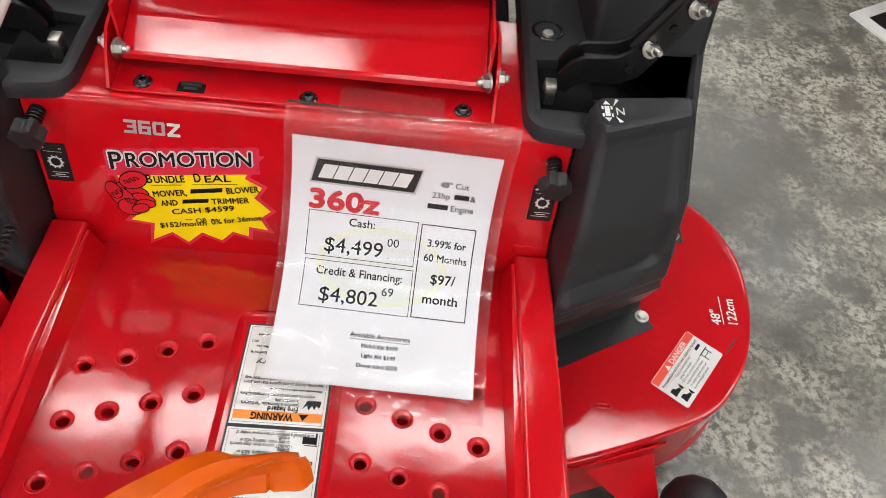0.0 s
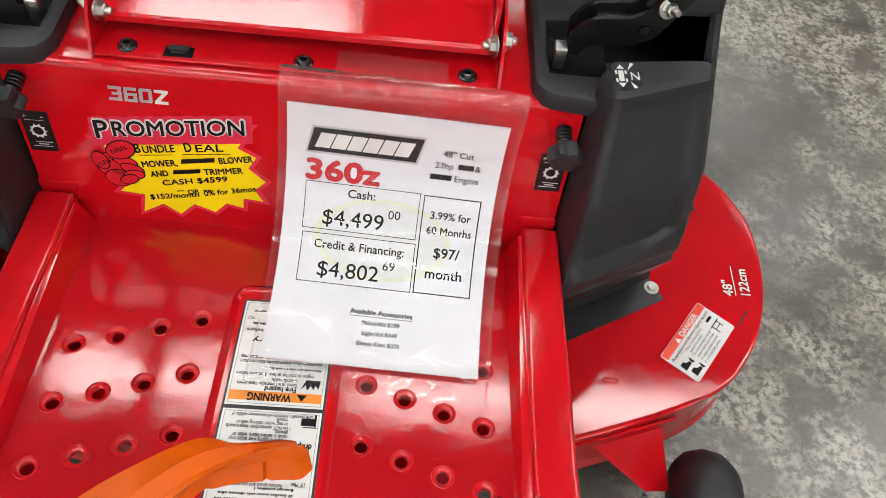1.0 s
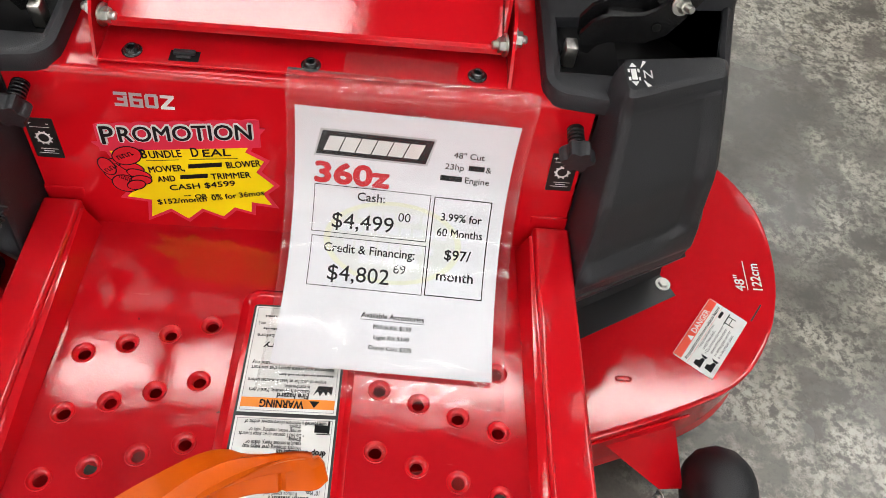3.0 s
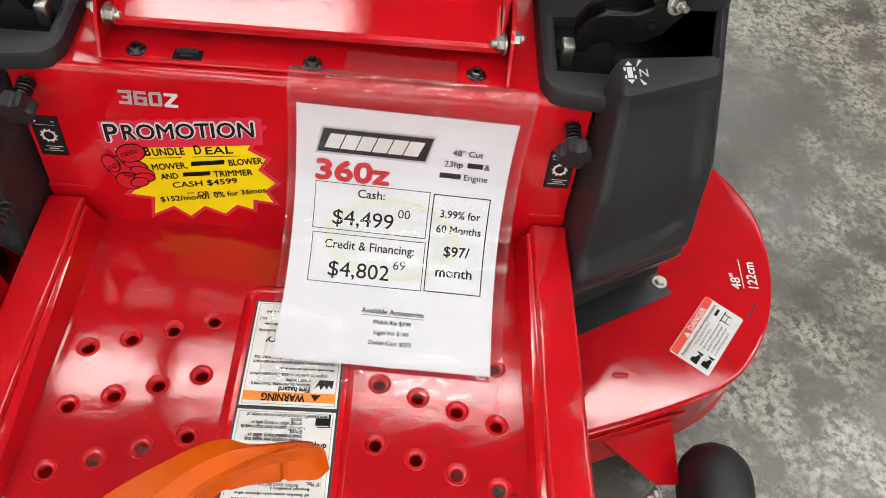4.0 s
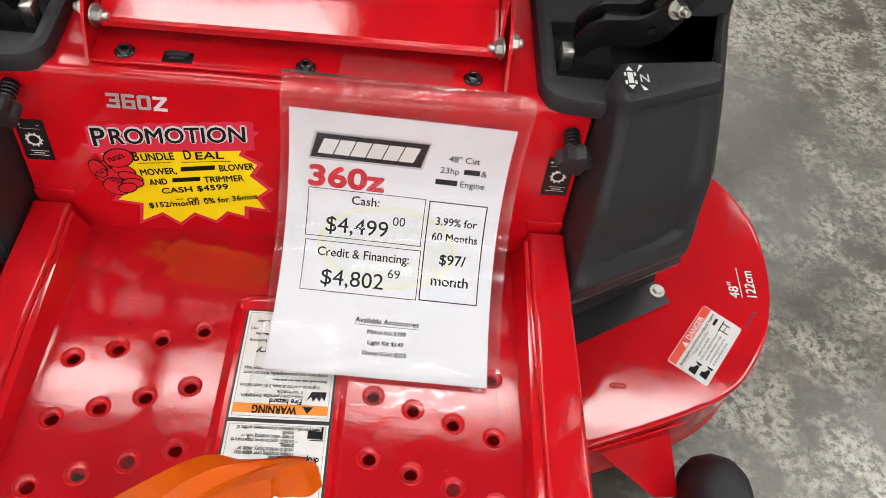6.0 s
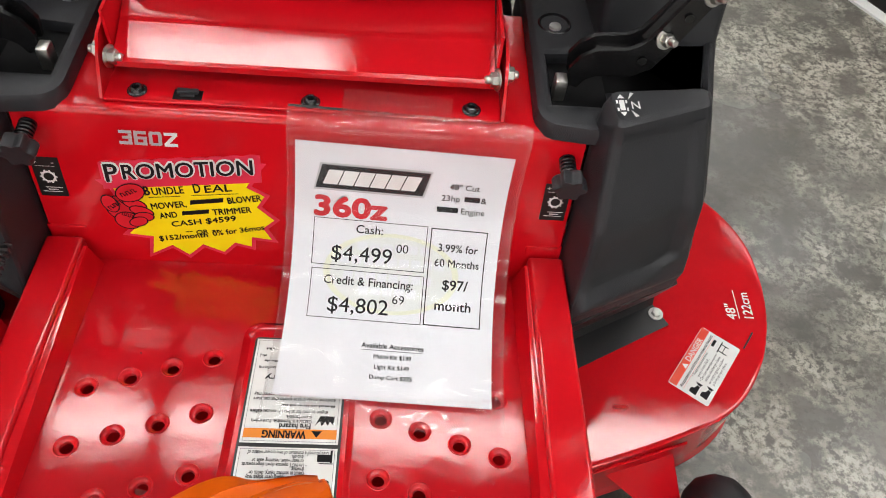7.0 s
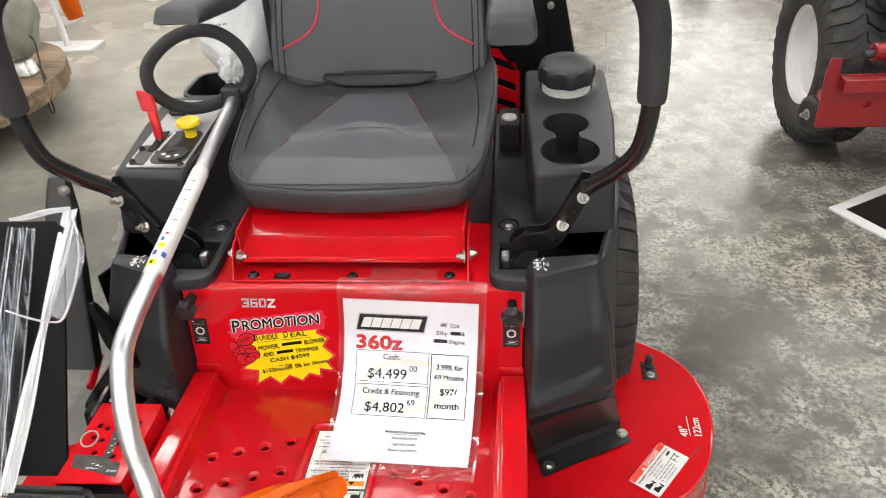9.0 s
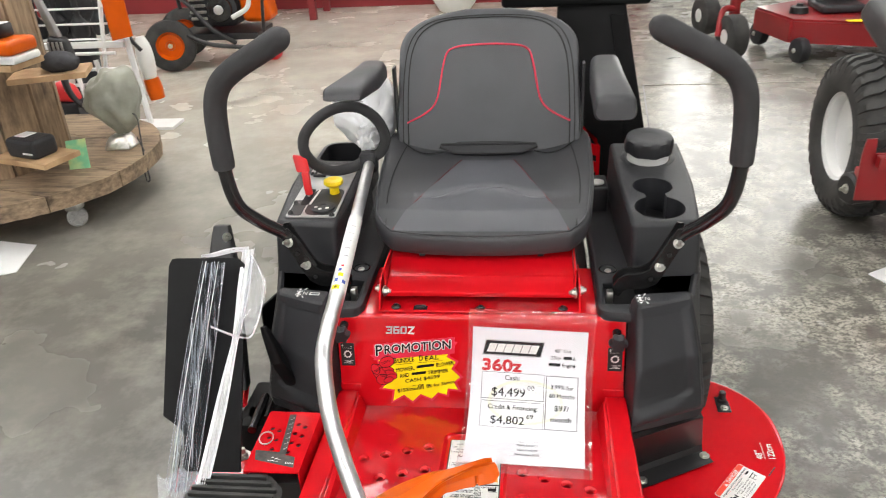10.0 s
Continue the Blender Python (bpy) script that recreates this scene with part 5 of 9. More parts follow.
def build_seat():
    bm = bmesh.new()
    n = 48
    def half(v):
        w = 0.196 + 0.030 * math.sin(math.pi * min(1.0, v * 0.9 + 0.12) * 0.62)
        if v < 0.14:
            w -= 0.030 * (1 - v / 0.14) ** 2
        if v > 0.9:
            w -= 0.010 * ((v - 0.9) / 0.1)
        return w
    rows = []
    for j in range(n + 1):
        v = j / n
        rows.append([])
        for i in range(n + 1):
            a = -1 + 2 * i / n
            x = a * half(v)
            y = 0.712 + 0.378 * v + 0.016 * a * a * max(0, 0.25 - v) * 4 * 0.6
            rows[-1].append((x, y, cushion_z(x, y)))
    rows0 = rows
    grid = [[bm.verts.new(p) for p in r] for r in rows]
    for j in range(n):
        for i in range(n):
            bm.faces.new((grid[j][i], grid[j][i + 1], grid[j + 1][i + 1], grid[j + 1][i]))
    rim = [grid[0][i] for i in range(n)] + [grid[j][n] for j in range(n)] + [grid[n][i] for i in range(n, 0, -1)] + [grid[j][0] for j in range(n, 0, -1)]
    last = rim
    for grow, drop in ((0.004, 0.003), (0.0065, 0.010), (0.006, 0.030), (0.001, 0.043), (-0.012, 0.049)):
        cur = []
        for v in rim:
            d = Vector((v.co.x, v.co.y - 0.90, 0)).normalized()
            cur.append(bm.verts.new(v.co + d * grow - Vector((0, 0, drop))))
        for k in range(len(rim)):
            j = (k + 1) % len(rim)
            bm.faces.new((last[k], last[j], cur[j], cur[k]))
        last = cur
    bm.faces.new(last)
    seat = part("seat_cushion", bm, VINYL, MOWER, "black vinyl bolstered seat cushion", 60)
    # lighter front panel of the cushion
    bm = bmesh.new()
    m = 40
    g = []
    for j in range(m + 1):
        v = j / m
        y = 0.722 + 0.305 * v
        w = 0.172 * (1 - v) + 0.052 * v if v < 0.62 else 0.0976 - 0.038 * (v - 0.62) / 0.38
        g.append([bm.verts.new((w * (-1 + 2 * i / m), y, cushion_z(w * (-1 + 2 * i / m), y) + 0.0016)) for i in range(m + 1)])
    for j in range(m):
        for i in range(m):
            bm.faces.new((g[j][i], g[j][i + 1], g[j + 1][i + 1], g[j + 1][i]))
    part("centre_panel", bm, VINYL_PANEL, seat, "dark grey vinyl centre panel", 60)
    on = lambda x, y, e=0.0015: (x, y, cushion_z(x, y) + e)
    for sx in (-1, 1):
        bm = bmesh.new()
        tube(bm, [on(sx * x, y) for x, y in ((0.172, 0.722), (0.1365, 0.815), (0.0985, 0.911), (0.085, 0.955), (0.060, 1.027))], 0.0014, 6)
        part("seam", bm, STITCH_RED, seat)
        bm = bmesh.new()
        tube(bm, spline([on(sx * 0.186, 0.735), on(sx * 0.196, 0.82), on(sx * 0.199, 0.92), on(sx * 0.190, 1.03), on(sx * 0.182, 1.07)], 6), 0.0014, 6)
        part("side_seam", bm, STITCH, seat)
        bm = bmesh.new()
        tube(bm, spline([on(sx * 0.198, 1.062, 0.001), on(sx * 0.165, 1.045, 0.001), on(sx * 0.135, 1.048, 0.001), on(sx * 0.105, 1.072, 0.001)], 6), 0.0014, 6)
        part("bolster_seam", bm, STITCH, seat)
    bm = bmesh.new()
    loop = [Vector(rows0[0][i]) for i in range(0, n + 1, 2)] + [Vector(rows0[j][n]) for j in range(2, n, 2)]
    loop = [Vector(rows0[j][0]) for j in range(n - 1, 0, -2)] + loop
    tube(bm, [p + Vector((0, 0, 0.0006)) for p in loop], 0.0022, 6)
    part("welt", bm, VINYL, seat)
    bm = bmesh.new()
    tube(bm, spline([on(sx, y) for sx, y in ((-0.13, 0.83), (-0.09, 0.838), (-0.045, 0.872), (0.0, 0.882), (0.045, 0.872), (0.09, 0.838), (0.13, 0.83))], 6), 0.0012, 6)
    part("wave_seam", bm, VINYL_PANEL, seat)

    # backrest
    bm = bmesh.new()
    rows = []
    S = 0.312
    for j in range(n + 1):
        s = S * j / n
        t = j / n
        w = 0.207 - 0.012 * t
        if t > 0.72:
            w *= math.sqrt(max(0.0, 1 - ((t - 0.72) / 0.285) ** 2.6)) ** 0.9
        w = max(w, 0.05)
        rows.append([back_point(w * (-1 + 2 * i / n), s) for i in range(n + 1)])
    grid = [[bm.verts.new(p) for p in r] for r in rows]
    for j in range(n):
        for i in range(n):
            bm.faces.new((grid[j][i], grid[j][i + 1], grid[j + 1][i + 1], grid[j + 1][i]))
    rim = [grid[0][i] for i in range(n)] + [grid[j][n] for j in range(n)] + [grid[n][i] for i in range(n, 0, -1)] + [grid[j][0] for j in range(n, 0, -1)]
    last = rim
    for grow, drop in ((0.004, 0.004), (0.006, 0.014), (0.006, 0.045), (0.0, 0.062), (-0.02, 0.070)):
        cur = []
        for v in rim:
            d = Vector((v.co.x, 0, v.co.z - 0.87)).normalized()
            cur.append(bm.verts.new(v.co + d * grow + Vector((0, drop, -0.25 * drop))))
        for k in range(len(rim)):
            j = (k + 1) % len(rim)
            bm.faces.new((last[k], last[j], cur[j], cur[k]))
        last = cur
    bm.faces.new(last)
    back = part("backrest", bm, VINYL_BACK, MOWER, "black vinyl backrest with curved red piping", 60)
    fwd = Vector((0, -0.0025, 0.0008))
    bm = bmesh.new()
    shape = [(0.186, 0.078), (0.150, 0.093), (0.127, 0.110), (0.116, 0.132), (0.109, 0.166), (0.102, 0.202), (0.092, 0.228), (0.070, 0.238), (0.035, 0.241)]
    full = [(-x, s) for x, s in shape] + [(0.0, 0.242)] + [(x, s) for x, s in reversed(shape)]
    tube(bm, [p for p in spline([back_point(x, s) + fwd * 0.5 for x, s in full], 5)], 0.0023, 8)
    part("piping", bm, PIPING, back, "thin red piping")
    bm = bmesh.new()
    edge = [(0.184, 0.0), (0.184, 0.10), (0.180, 0.19), (0.168, 0.245), (0.140, 0.279), (0.09, 0.295)]
    full = [(-x, s) for x, s in edge] + [(0.0, 0.299)] + [(x, s) for x, s in reversed(edge)]
    tube(bm, spline([back_point(x, s) + fwd * 0.4 for x, s in full], 5), 0.0014, 6)
    part("edge_seam", bm, STITCH, back)
    bm = bmesh.new()
    rim2 = [(x * 1.055 + 0.001, s + (0.004 if s > 0.2 else 0.0)) for x, s in edge]
    full = [(-x, s) for x, s in rim2] + [(0.0, 0.3035)] + [(x, s) for x, s in reversed(rim2)]
    tube(bm, spline([back_point(x, s) + fwd * 0.4 for x, s in full], 5), 0.0012, 6)
    part("edge_seam", bm, STITCH, back)
    # document pouch at the foot of the backrest
    bm = bmesh.new()
    shape = [(-0.111, 0.026), (0.0, 0.0265), (0.110, 0.026), (0.112, 0.018), (0.075, 0.002), (0.0, 0.0), (-0.075, 0.002), (-0.113, 0.018)]
    flap = lambda x, s, e: Vector((x, 1.060 + 0.80 * s - e, 0.7325 + 0.62 * s + e))
    front = [bm.verts.new(flap(x, s, 0.0)) for x, s in shape]
    rear = [bm.verts.new(back_point(x, s) + Vector((0, 0.004, 0))) for x, s in shape]
    bm.faces.new(front)
    bm.faces.new(rear[::-1])
    for i in range(8):
        bm.faces.new((front[i], front[(i + 1) % 8], rear[(i + 1) % 8], rear[i]))
    part("drain_pocket", bm, BLACK_PLASTIC, back)
    bm = bmesh.new()
    pts = [flap(x, s, 0.0006) for x, s in shape]
    tube(bm, pts, 0.0026, 6, closed=True)
    part("pocket_rim", bm, STITCH, back)
    # steel sides of the seat frame and the arm rests
    for sx in (-1, 1):
        bm = bmesh.new()
        hull(bm, [(0.210, 1.09, 0.70), (0.215, 1.09, 0.70), (0.210, 1.12, 0.70), (0.215, 1.12, 0.70), (0.212, 1.10, 0.925), (0.217, 1.10, 0.925), (0.212, 1.13, 0.925), (0.217, 1.13, 0.925)])
        mirror(bm, sx)
        part("arm_bracket", bm, BLACK_STEEL, MOWER)
        bm = bmesh.new()
        zf = 0.0 if sx > 0 else 0.024
        toe = -0.004 if sx > 0 else 0.006
        thin = 0.0 if sx > 0 else 0.024
        lift = 0.0 if sx > 0 else 0.010
        loft(bm, [((0.224 + toe, 0.815, 0.890 + zf + thin), (0.300 + toe, 0.815, 0.890 + zf + thin), (0.296 + toe, 0.822, 0.925 + zf), (0.228 + toe, 0.822, 0.925 + zf)),
                  ((0.220 + toe, 0.826, 0.885 + zf + thin), (0.304 + toe, 0.826, 0.885 + zf + thin), (0.300 + toe, 0.836, 0.936 + zf), (0.224 + toe, 0.836, 0.936 + zf)),
                  ((0.218, 0.98, 0.888 + 0.5 * zf + lift), (0.292, 0.98, 0.888 + 0.5 * zf + lift), (0.289, 0.98, 0.944 + 0.5 * zf), (0.221, 0.98, 0.944 + 0.5 * zf)),
                  ((0.224, 1.085, 0.895 + 0.5 * lift), (0.290, 1.085, 0.895 + 0.5 * lift), (0.287, 1.085, 0.948), (0.227, 1.085, 0.948)),
                  ((0.232, 1.105, 0.905), (0.280, 1.105, 0.905), (0.278, 1.105, 0.940), (0.234, 1.105, 0.940))], 0.020, 5)
        mirror(bm, sx)
        part("armrest", bm, VINYL, MOWER, "black padded armrest", 50)


def build_deck():
    right = [(0.0, 0.36), (0.18, 0.385), (0.332, 0.423), (0.472, 0.473), (0.544, 0.514), (0.587, 0.568), (0.612, 0.625), (0.6255, 0.694), (0.623, 0.772), (0.599, 0.832), (0.561, 0.878), (0.50, 0.915), (0.42, 0.94), (0.30, 0.95), (0.0, 0.96)]
    left = [(-0.30, 0.95), (-0.42, 0.94), (-0.50, 0.90), (-0.52, 0.82), (-0.53, 0.70), (-0.53, 0.58), (-0.50, 0.49), (-0.42, 0.445), (-0.30, 0.415), (-0.15, 0.38)]
    curve = [(p.x, p.y) for p in spline([(x, y, 0) for x, y in right], 4)] + left
    z = 0.2145
    bm = bmesh.new()
    last = []
    for grow, dz in ((-0.004, 0.0), (0.0, 0.0), (0.0022, -0.0012), (0.003, -0.004), (0.001, -0.010), (0.001, -0.105), (0.006, -0.112), (0.006, -0.118)):
        cur = []
        for k in range(len(curve)):
            a, b = Vector((*curve[k - 1], 0)), Vector((*curve[(k + 1) % len(curve)], 0))
            t = (b - a).normalized()
            nrm = Vector((t.y, -t.x, 0))
            cur.append(bm.verts.new(Vector((*curve[k], z + dz)) + nrm * grow))
        for k in range(len(curve) if last else 0):
            j = (k + 1) % len(curve)
            bm.faces.new((last[k], last[j], cur[j], cur[k]))
        if not last:
            bm.faces.new(cur)
        last = cur
    deck = part("mower_deck", bm, RED, MOWER, "glossy red pressed-steel cutting deck", 40)
    # raised bar across the deck front
    bm = bmesh.new()
    hull(bm, [(0.28, 0.404, 0.165), (0.28, 0.400, 0.165), (0.475, 0.470, 0.165), (0.475, 0.466, 0.165), (0.28, 0.404, 0.196), (0.28, 0.400, 0.196), (0.475, 0.470, 0.196), (0.475, 0.466, 0.196)], 0.001, 1)
    part("front_bar", bm, RED, deck)
    # gusset and anti-scalp roller
    for sx in (1, -1):
        bm = bmesh.new()
        face = [(0.355, 0.434, 0.186), (0.458, 0.472, 0.186), (0.489, 0.404, 0.100), (0.453, 0.399, 0.109)]
        hull(bm, [Vector(p) for p in face] + [Vector(p) + Vector((0, 0.003, -0.0035)) for p in face], 0.0007, 1)
        mirror(bm, sx)
        gus = part("roller_bracket", bm, RED, deck, "red triangular roller bracket")
        bm = bmesh.new()
        lathe(bm, [(0, -0.040), (0.030, -0.040), (0.046, -0.034), (0.058, -0.020), (0.0625, 0.0), (0.058, 0.020), (0.046, 0.034), (0.030, 0.040), (0, 0.040)], 32, aim((0.526, 0.392, 0.118), (1, 0, 0)))
        mirror(bm, sx)
        part("deck_roller", bm, BLACK_PLASTIC, gus, "smooth black deck roller", 60)
        bm = bmesh.new()
        hex_bolt(bm, (0.460, 0.392, 0.092), (-1, -0.3, 0), 0.008, 0.007, 0.010)
        mirror(bm, sx)
        part("roller_bolt", bm, ZINC, gus)
    # slot punched in the deck, and a fold line
    bm = bmesh.new()
    on_deck = lambda x, y, d=0.0: Vector((x, y, z - d))
    o, i = rounded(0.377, 0.500, 0.399, 0.508, 0.0038, 4), rounded(0.3805, 0.5025, 0.3955, 0.5055, 0.0014, 4)
    vo = [bm.verts.new(on_deck(*p, -0.0005)) for p in o]
    vm = [bm.verts.new(on_deck(0.5 * (a[0] + b[0]), 0.5 * (a[1] + b[1]), -0.0022)) for a, b in zip(o, i)]
    vi = [bm.verts.new(on_deck(*p, -0.0004)) for p in i]
    for A, B in ((vo, vm), (vm, vi)):
        for k in range(len(A)):
            bm.faces.new((A[k], A[(k + 1) % len(A)], B[(k + 1) % len(A)], B[k]))
    bm.faces.new(vi)
    part("punched_slot", bm, RED, deck)
    bm = bmesh.new()
    tube(bm, [(0.574, 0.598, z), (0.5835, 0.611, z), (0.593, 0.624, z)], 0.0012, 6)
    part("pressed_crease", bm, BLACK_STEEL, deck)
    # size mark
    mark = frame_place((0.5825, 0.670, z), (0.02, 1.0, 0), (-1.0, 0.02, 0))
    bm = bmesh.new()
    writing(bm, "48\"", -0.026, 0.006, 0.0195, mark, bold=0.02, lift=0.0012)
    writing(bm, "122cm", -0.026, -0.0185, 0.0195, mark, bold=0.02, wide=0.9, lift=0.0012)
    bar(bm, -0.024, 0.0015, 0.024, 0.0028, mark, 0.0012)
    part("size_mark", bm, LABEL_WHITE, deck, "white cutting-width print")
    # danger label
    A, B = Vector((0.4575, 0.5430, z)), Vector((0.5220, 0.6295, z))
    ux = (B - A).normalized()
    uy = Vector((-ux.y, ux.x, 0))
    dang = frame_place(tuple(A), tuple(ux), tuple(uy))
    w, h = 0.1085, 0.0515
    bm = bmesh.new()
    flat(bm, rounded(0, -h - 0.006, w, 0.0, 0.003, 3), lambda x, y, d: dang(x, y, d - 0.0009), 0.0008)
    lab = part("danger_label", bm, LABEL_WHITE, deck, "white safety label with a red heading")
    bm = bmesh.new()
    bar(bm, 0.001, -0.0115, w - 0.001, -0.0005, dang, 0.0012, 3)
    bar(bm, 0.001, -0.0207, w - 0.001, -0.0204, dang, 0.0012, 3)
    part("label_heading", bm, LABEL_RED, lab)
    bm = bmesh.new()
    writing(bm, "DANGER", 0.045, -0.0103, 0.0108, dang, bold=0.02, lift=0.0016)
    bm.faces.new([bm.verts.new(dang(x, y, -0.0016)) for x, y in ((0.032, -0.0105), (0.041, -0.0105), (0.0365, -0.003))])
    part("heading_print", bm, LABEL_WHITE, lab)
    bm = bmesh.new()
    line(bm, "Amputation and thrown objects hazard", 0.004, -0.0185, 0.103, -0.0185, 0.0062, dang, bold=0.012, lift=0.0013)
    for k, text in enumerate(("\u2022 Keep hands and feet", "   away from deck.", "\u2022 Do not operate mower", "   unless discharge chute", "   or entire grass catcher", "   is in its proper place.")):
        writing(bm, text, 0.028, -0.0245 - 0.0055 * k, 0.0056, dang, wide=0.92, lift=0.0013)
    # two boot pictures, and a toppled-block picture
    for cx, cy in ((0.010, -0.0335), (0.013, -0.0480)):
        for shape in (((-0.006, -0.004), (0.009, -0.004), (0.010, 0.000), (0.004, 0.002), (0.002, 0.006), (-0.005, 0.006)), ((0.010, -0.004), (0.014, -0.006), (0.014, 0.004), (0.011, 0.001))):
            bm.faces.new([bm.verts.new(dang(cx + dx, cy + dy, -0.0013)) for dx, dy in shape])
    for x0, y0, x1, y1 in ((0.083, -0.034, 0.103, -0.0325), (0.088, -0.026, 0.100, -0.022), (0.086, -0.046, 0.0875, -0.033), (0.098, -0.044, 0.0995, -0.033), (0.0875, -0.040, 0.098, -0.039)):
        bar(bm, x0, y0, x1, y1, dang, 0.0013)
    part("label_print", bm, INK, lab)
    # wash port post with its bolt
    bm = bmesh.new()
    hull(bm, [(0.515, 0.79, z), (0.545, 0.79, z), (0.545, 0.83, z), (0.517, 0.845, z), (0.515, 0.79, z + 0.004), (0.545, 0.79, z + 0.004), (0.545, 0.83, z + 0.004), (0.517, 0.845, z + 0.004)], 0.002, 1)
    lathe(bm, [(0.011, 0.004), (0.0105, 0.010), (0.008, 0.012), (0.0075, 0.028), (0.005, 0.030), (0, 0.030)], 18, Matrix.Translation((0.530, 0.828, z)))
    post = part("wash_port", bm, BLACK_PLASTIC, deck, "black plastic wash port")
    bm = bmesh.new()
    hex_bolt(bm, (0.531, 0.802, z + 0.004), (0, 0, 1), 0.006, 0.004, 0.0)
    part("port_bolt", bm, ZINC, post)
    # black bracket between the leg shield and the deck
    for sx in (1,):
        bm = bmesh.new()
        q = [((0.300, 0.560, 0.374), (0.424, 0.620, 0.374)), ((0.284, 0.522, 0.362), (0.430, 0.592, 0.366)), ((0.300, 0.585, 0.232), (0.455, 0.664, 0.234)), ((0.302, 0.580, z + 0.0065), (0.456, 0.660, z + 0.0065)), ((0.312, 0.541, z + 0.0055), (0.4735, 0.628, z + 0.0055))]
        tv = [[bm.verts.new(p) for p in pair] for pair in q]
        bv = [[bm.verts.new(Vector(p) + Vector((0, 0.003, -0.0035))) for p in pair] for pair in q]
        for i in range(len(q) - 1):
            bm.faces.new((tv[i][0], tv[i][1], tv[i + 1][1], tv[i + 1][0]))
            bm.faces.new((bv[i][0], bv[i + 1][0], bv[i + 1][1], bv[i][1]))
            for e in (0, 1):
                bm.faces.new((tv[i][e], tv[i + 1][e], bv[i + 1][e], bv[i][e]))
        for i in (0, -1):
            bm.faces.new((tv[i][0], tv[i][1], bv[i][1], bv[i][0]))
        mirror(bm, sx)
        br = part("deck_shield", bm, BLACK_STEEL, MOWER, "black folded steel deck shield", 20)
        for p in ((0.4575, 0.6445, z + 0.0062), (0.3225, 0.566, z + 0.0062)):
            bm = bmesh.new()
            hex_bolt(bm, p, (0, 0, 1), 0.0070, 0.005, 0.0)
            mirror(bm, sx)
            part("shield_bolt", bm, ZINC, br)


def tyre(name, parent, centre, radius, width, rim_r, lugs, rim_name, rim_mat, label, lug=0.010, segs=72):
    """A tyre with its rim; each tread lug is a piece of its own, one mesh for either side."""
    m = aim(centre, (1, 0, 0))
    w = width / 2
    prof = [(rim_r, -w * 0.78), (rim_r + 0.02, -w * 0.96), (radius * 0.76, -w * 0.99), (radius * 0.88, -w * 0.90), (radius * 0.955, -w * 0.62), (radius * 0.968, 0),
            (radius * 0.955, w * 0.62), (radius * 0.88, w * 0.90), (radius * 0.76, w * 0.99), (rim_r + 0.02, w * 0.96), (rim_r, w * 0.78)]
    bm = bmesh.new()
    lathe(bm, prof, segs, m)
    t = part(name, bm, RUBBER, parent, label, 40)
    shape = [(0.0, 0.968), (0.62, 0.955), (0.90, 0.88), (0.99, 0.76)]
    def carcass(zz):
        for (z0, r0), (z1, r1) in zip(shape, shape[1:]):
            if zz <= z1:
                return radius * (r0 + (r1 - r0) * (zz - z0) / (z1 - z0))
        return radius * shape[-1][1]
    for sgn, off in ((-1, 0.0), (1, 0.5)):
        bm = bmesh.new()
        da = 0.58 * math.pi / lugs
        rows = []
        for zz, aa, fade in ((0.04, -0.55, 1.0), (0.40, 0.25, 1.0), (0.68, 0.35, 1.0), (0.86, 0.35, 0.9), (0.96, 0.35, 0.35)):
            hi, lo = carcass(zz) + lug * fade, carcass(zz) - 0.012
            out = 1.0 + 0.35 * lug * fade * zz ** 4 / w
            rows.append([bm.verts.new((r * math.cos(aa * da * 2 + s_da), r * math.sin(aa * da * 2 + s_da), sgn * zz * w * out)) for r, s_da in ((lo, -da), (hi, -0.78 * da), (hi, 0.78 * da), (lo, da))])
        for A, B in zip(rows, rows[1:]):
            for i in range(3):
                bm.faces.new((A[i], A[i + 1], B[i + 1], B[i]))
        bm.faces.new(rows[0])
        bm.faces.new(rows[-1])
        first = part("lug", bm, RUBBER, t)
        for k in range(lugs):
            piece = first if k == 0 else new("lug", first.data)
            piece.parent = t
            piece.matrix_parent_inverse = Matrix.Identity(4)
            piece.matrix_basis = m @ Matrix.Rotation(2 * math.pi * (k + off) / lugs, 4, "Z")
    bm = bmesh.new()
    dish = [(rim_r, -w * 0.78), (rim_r + 0.006, -w * 0.74), (rim_r - 0.012, -w * 0.66), (rim_r * 0.92, -w * 0.30), (rim_r * 0.55, -w * 0.22), (rim_r * 0.32, -w * 0.30), (0.0, -w * 0.30)]
    lathe(bm, dish, 48, m)
    lathe(bm, [(r, -z) for r, z in dish], 48, m)
    part(rim_name, bm, rim_mat, t)
    return t


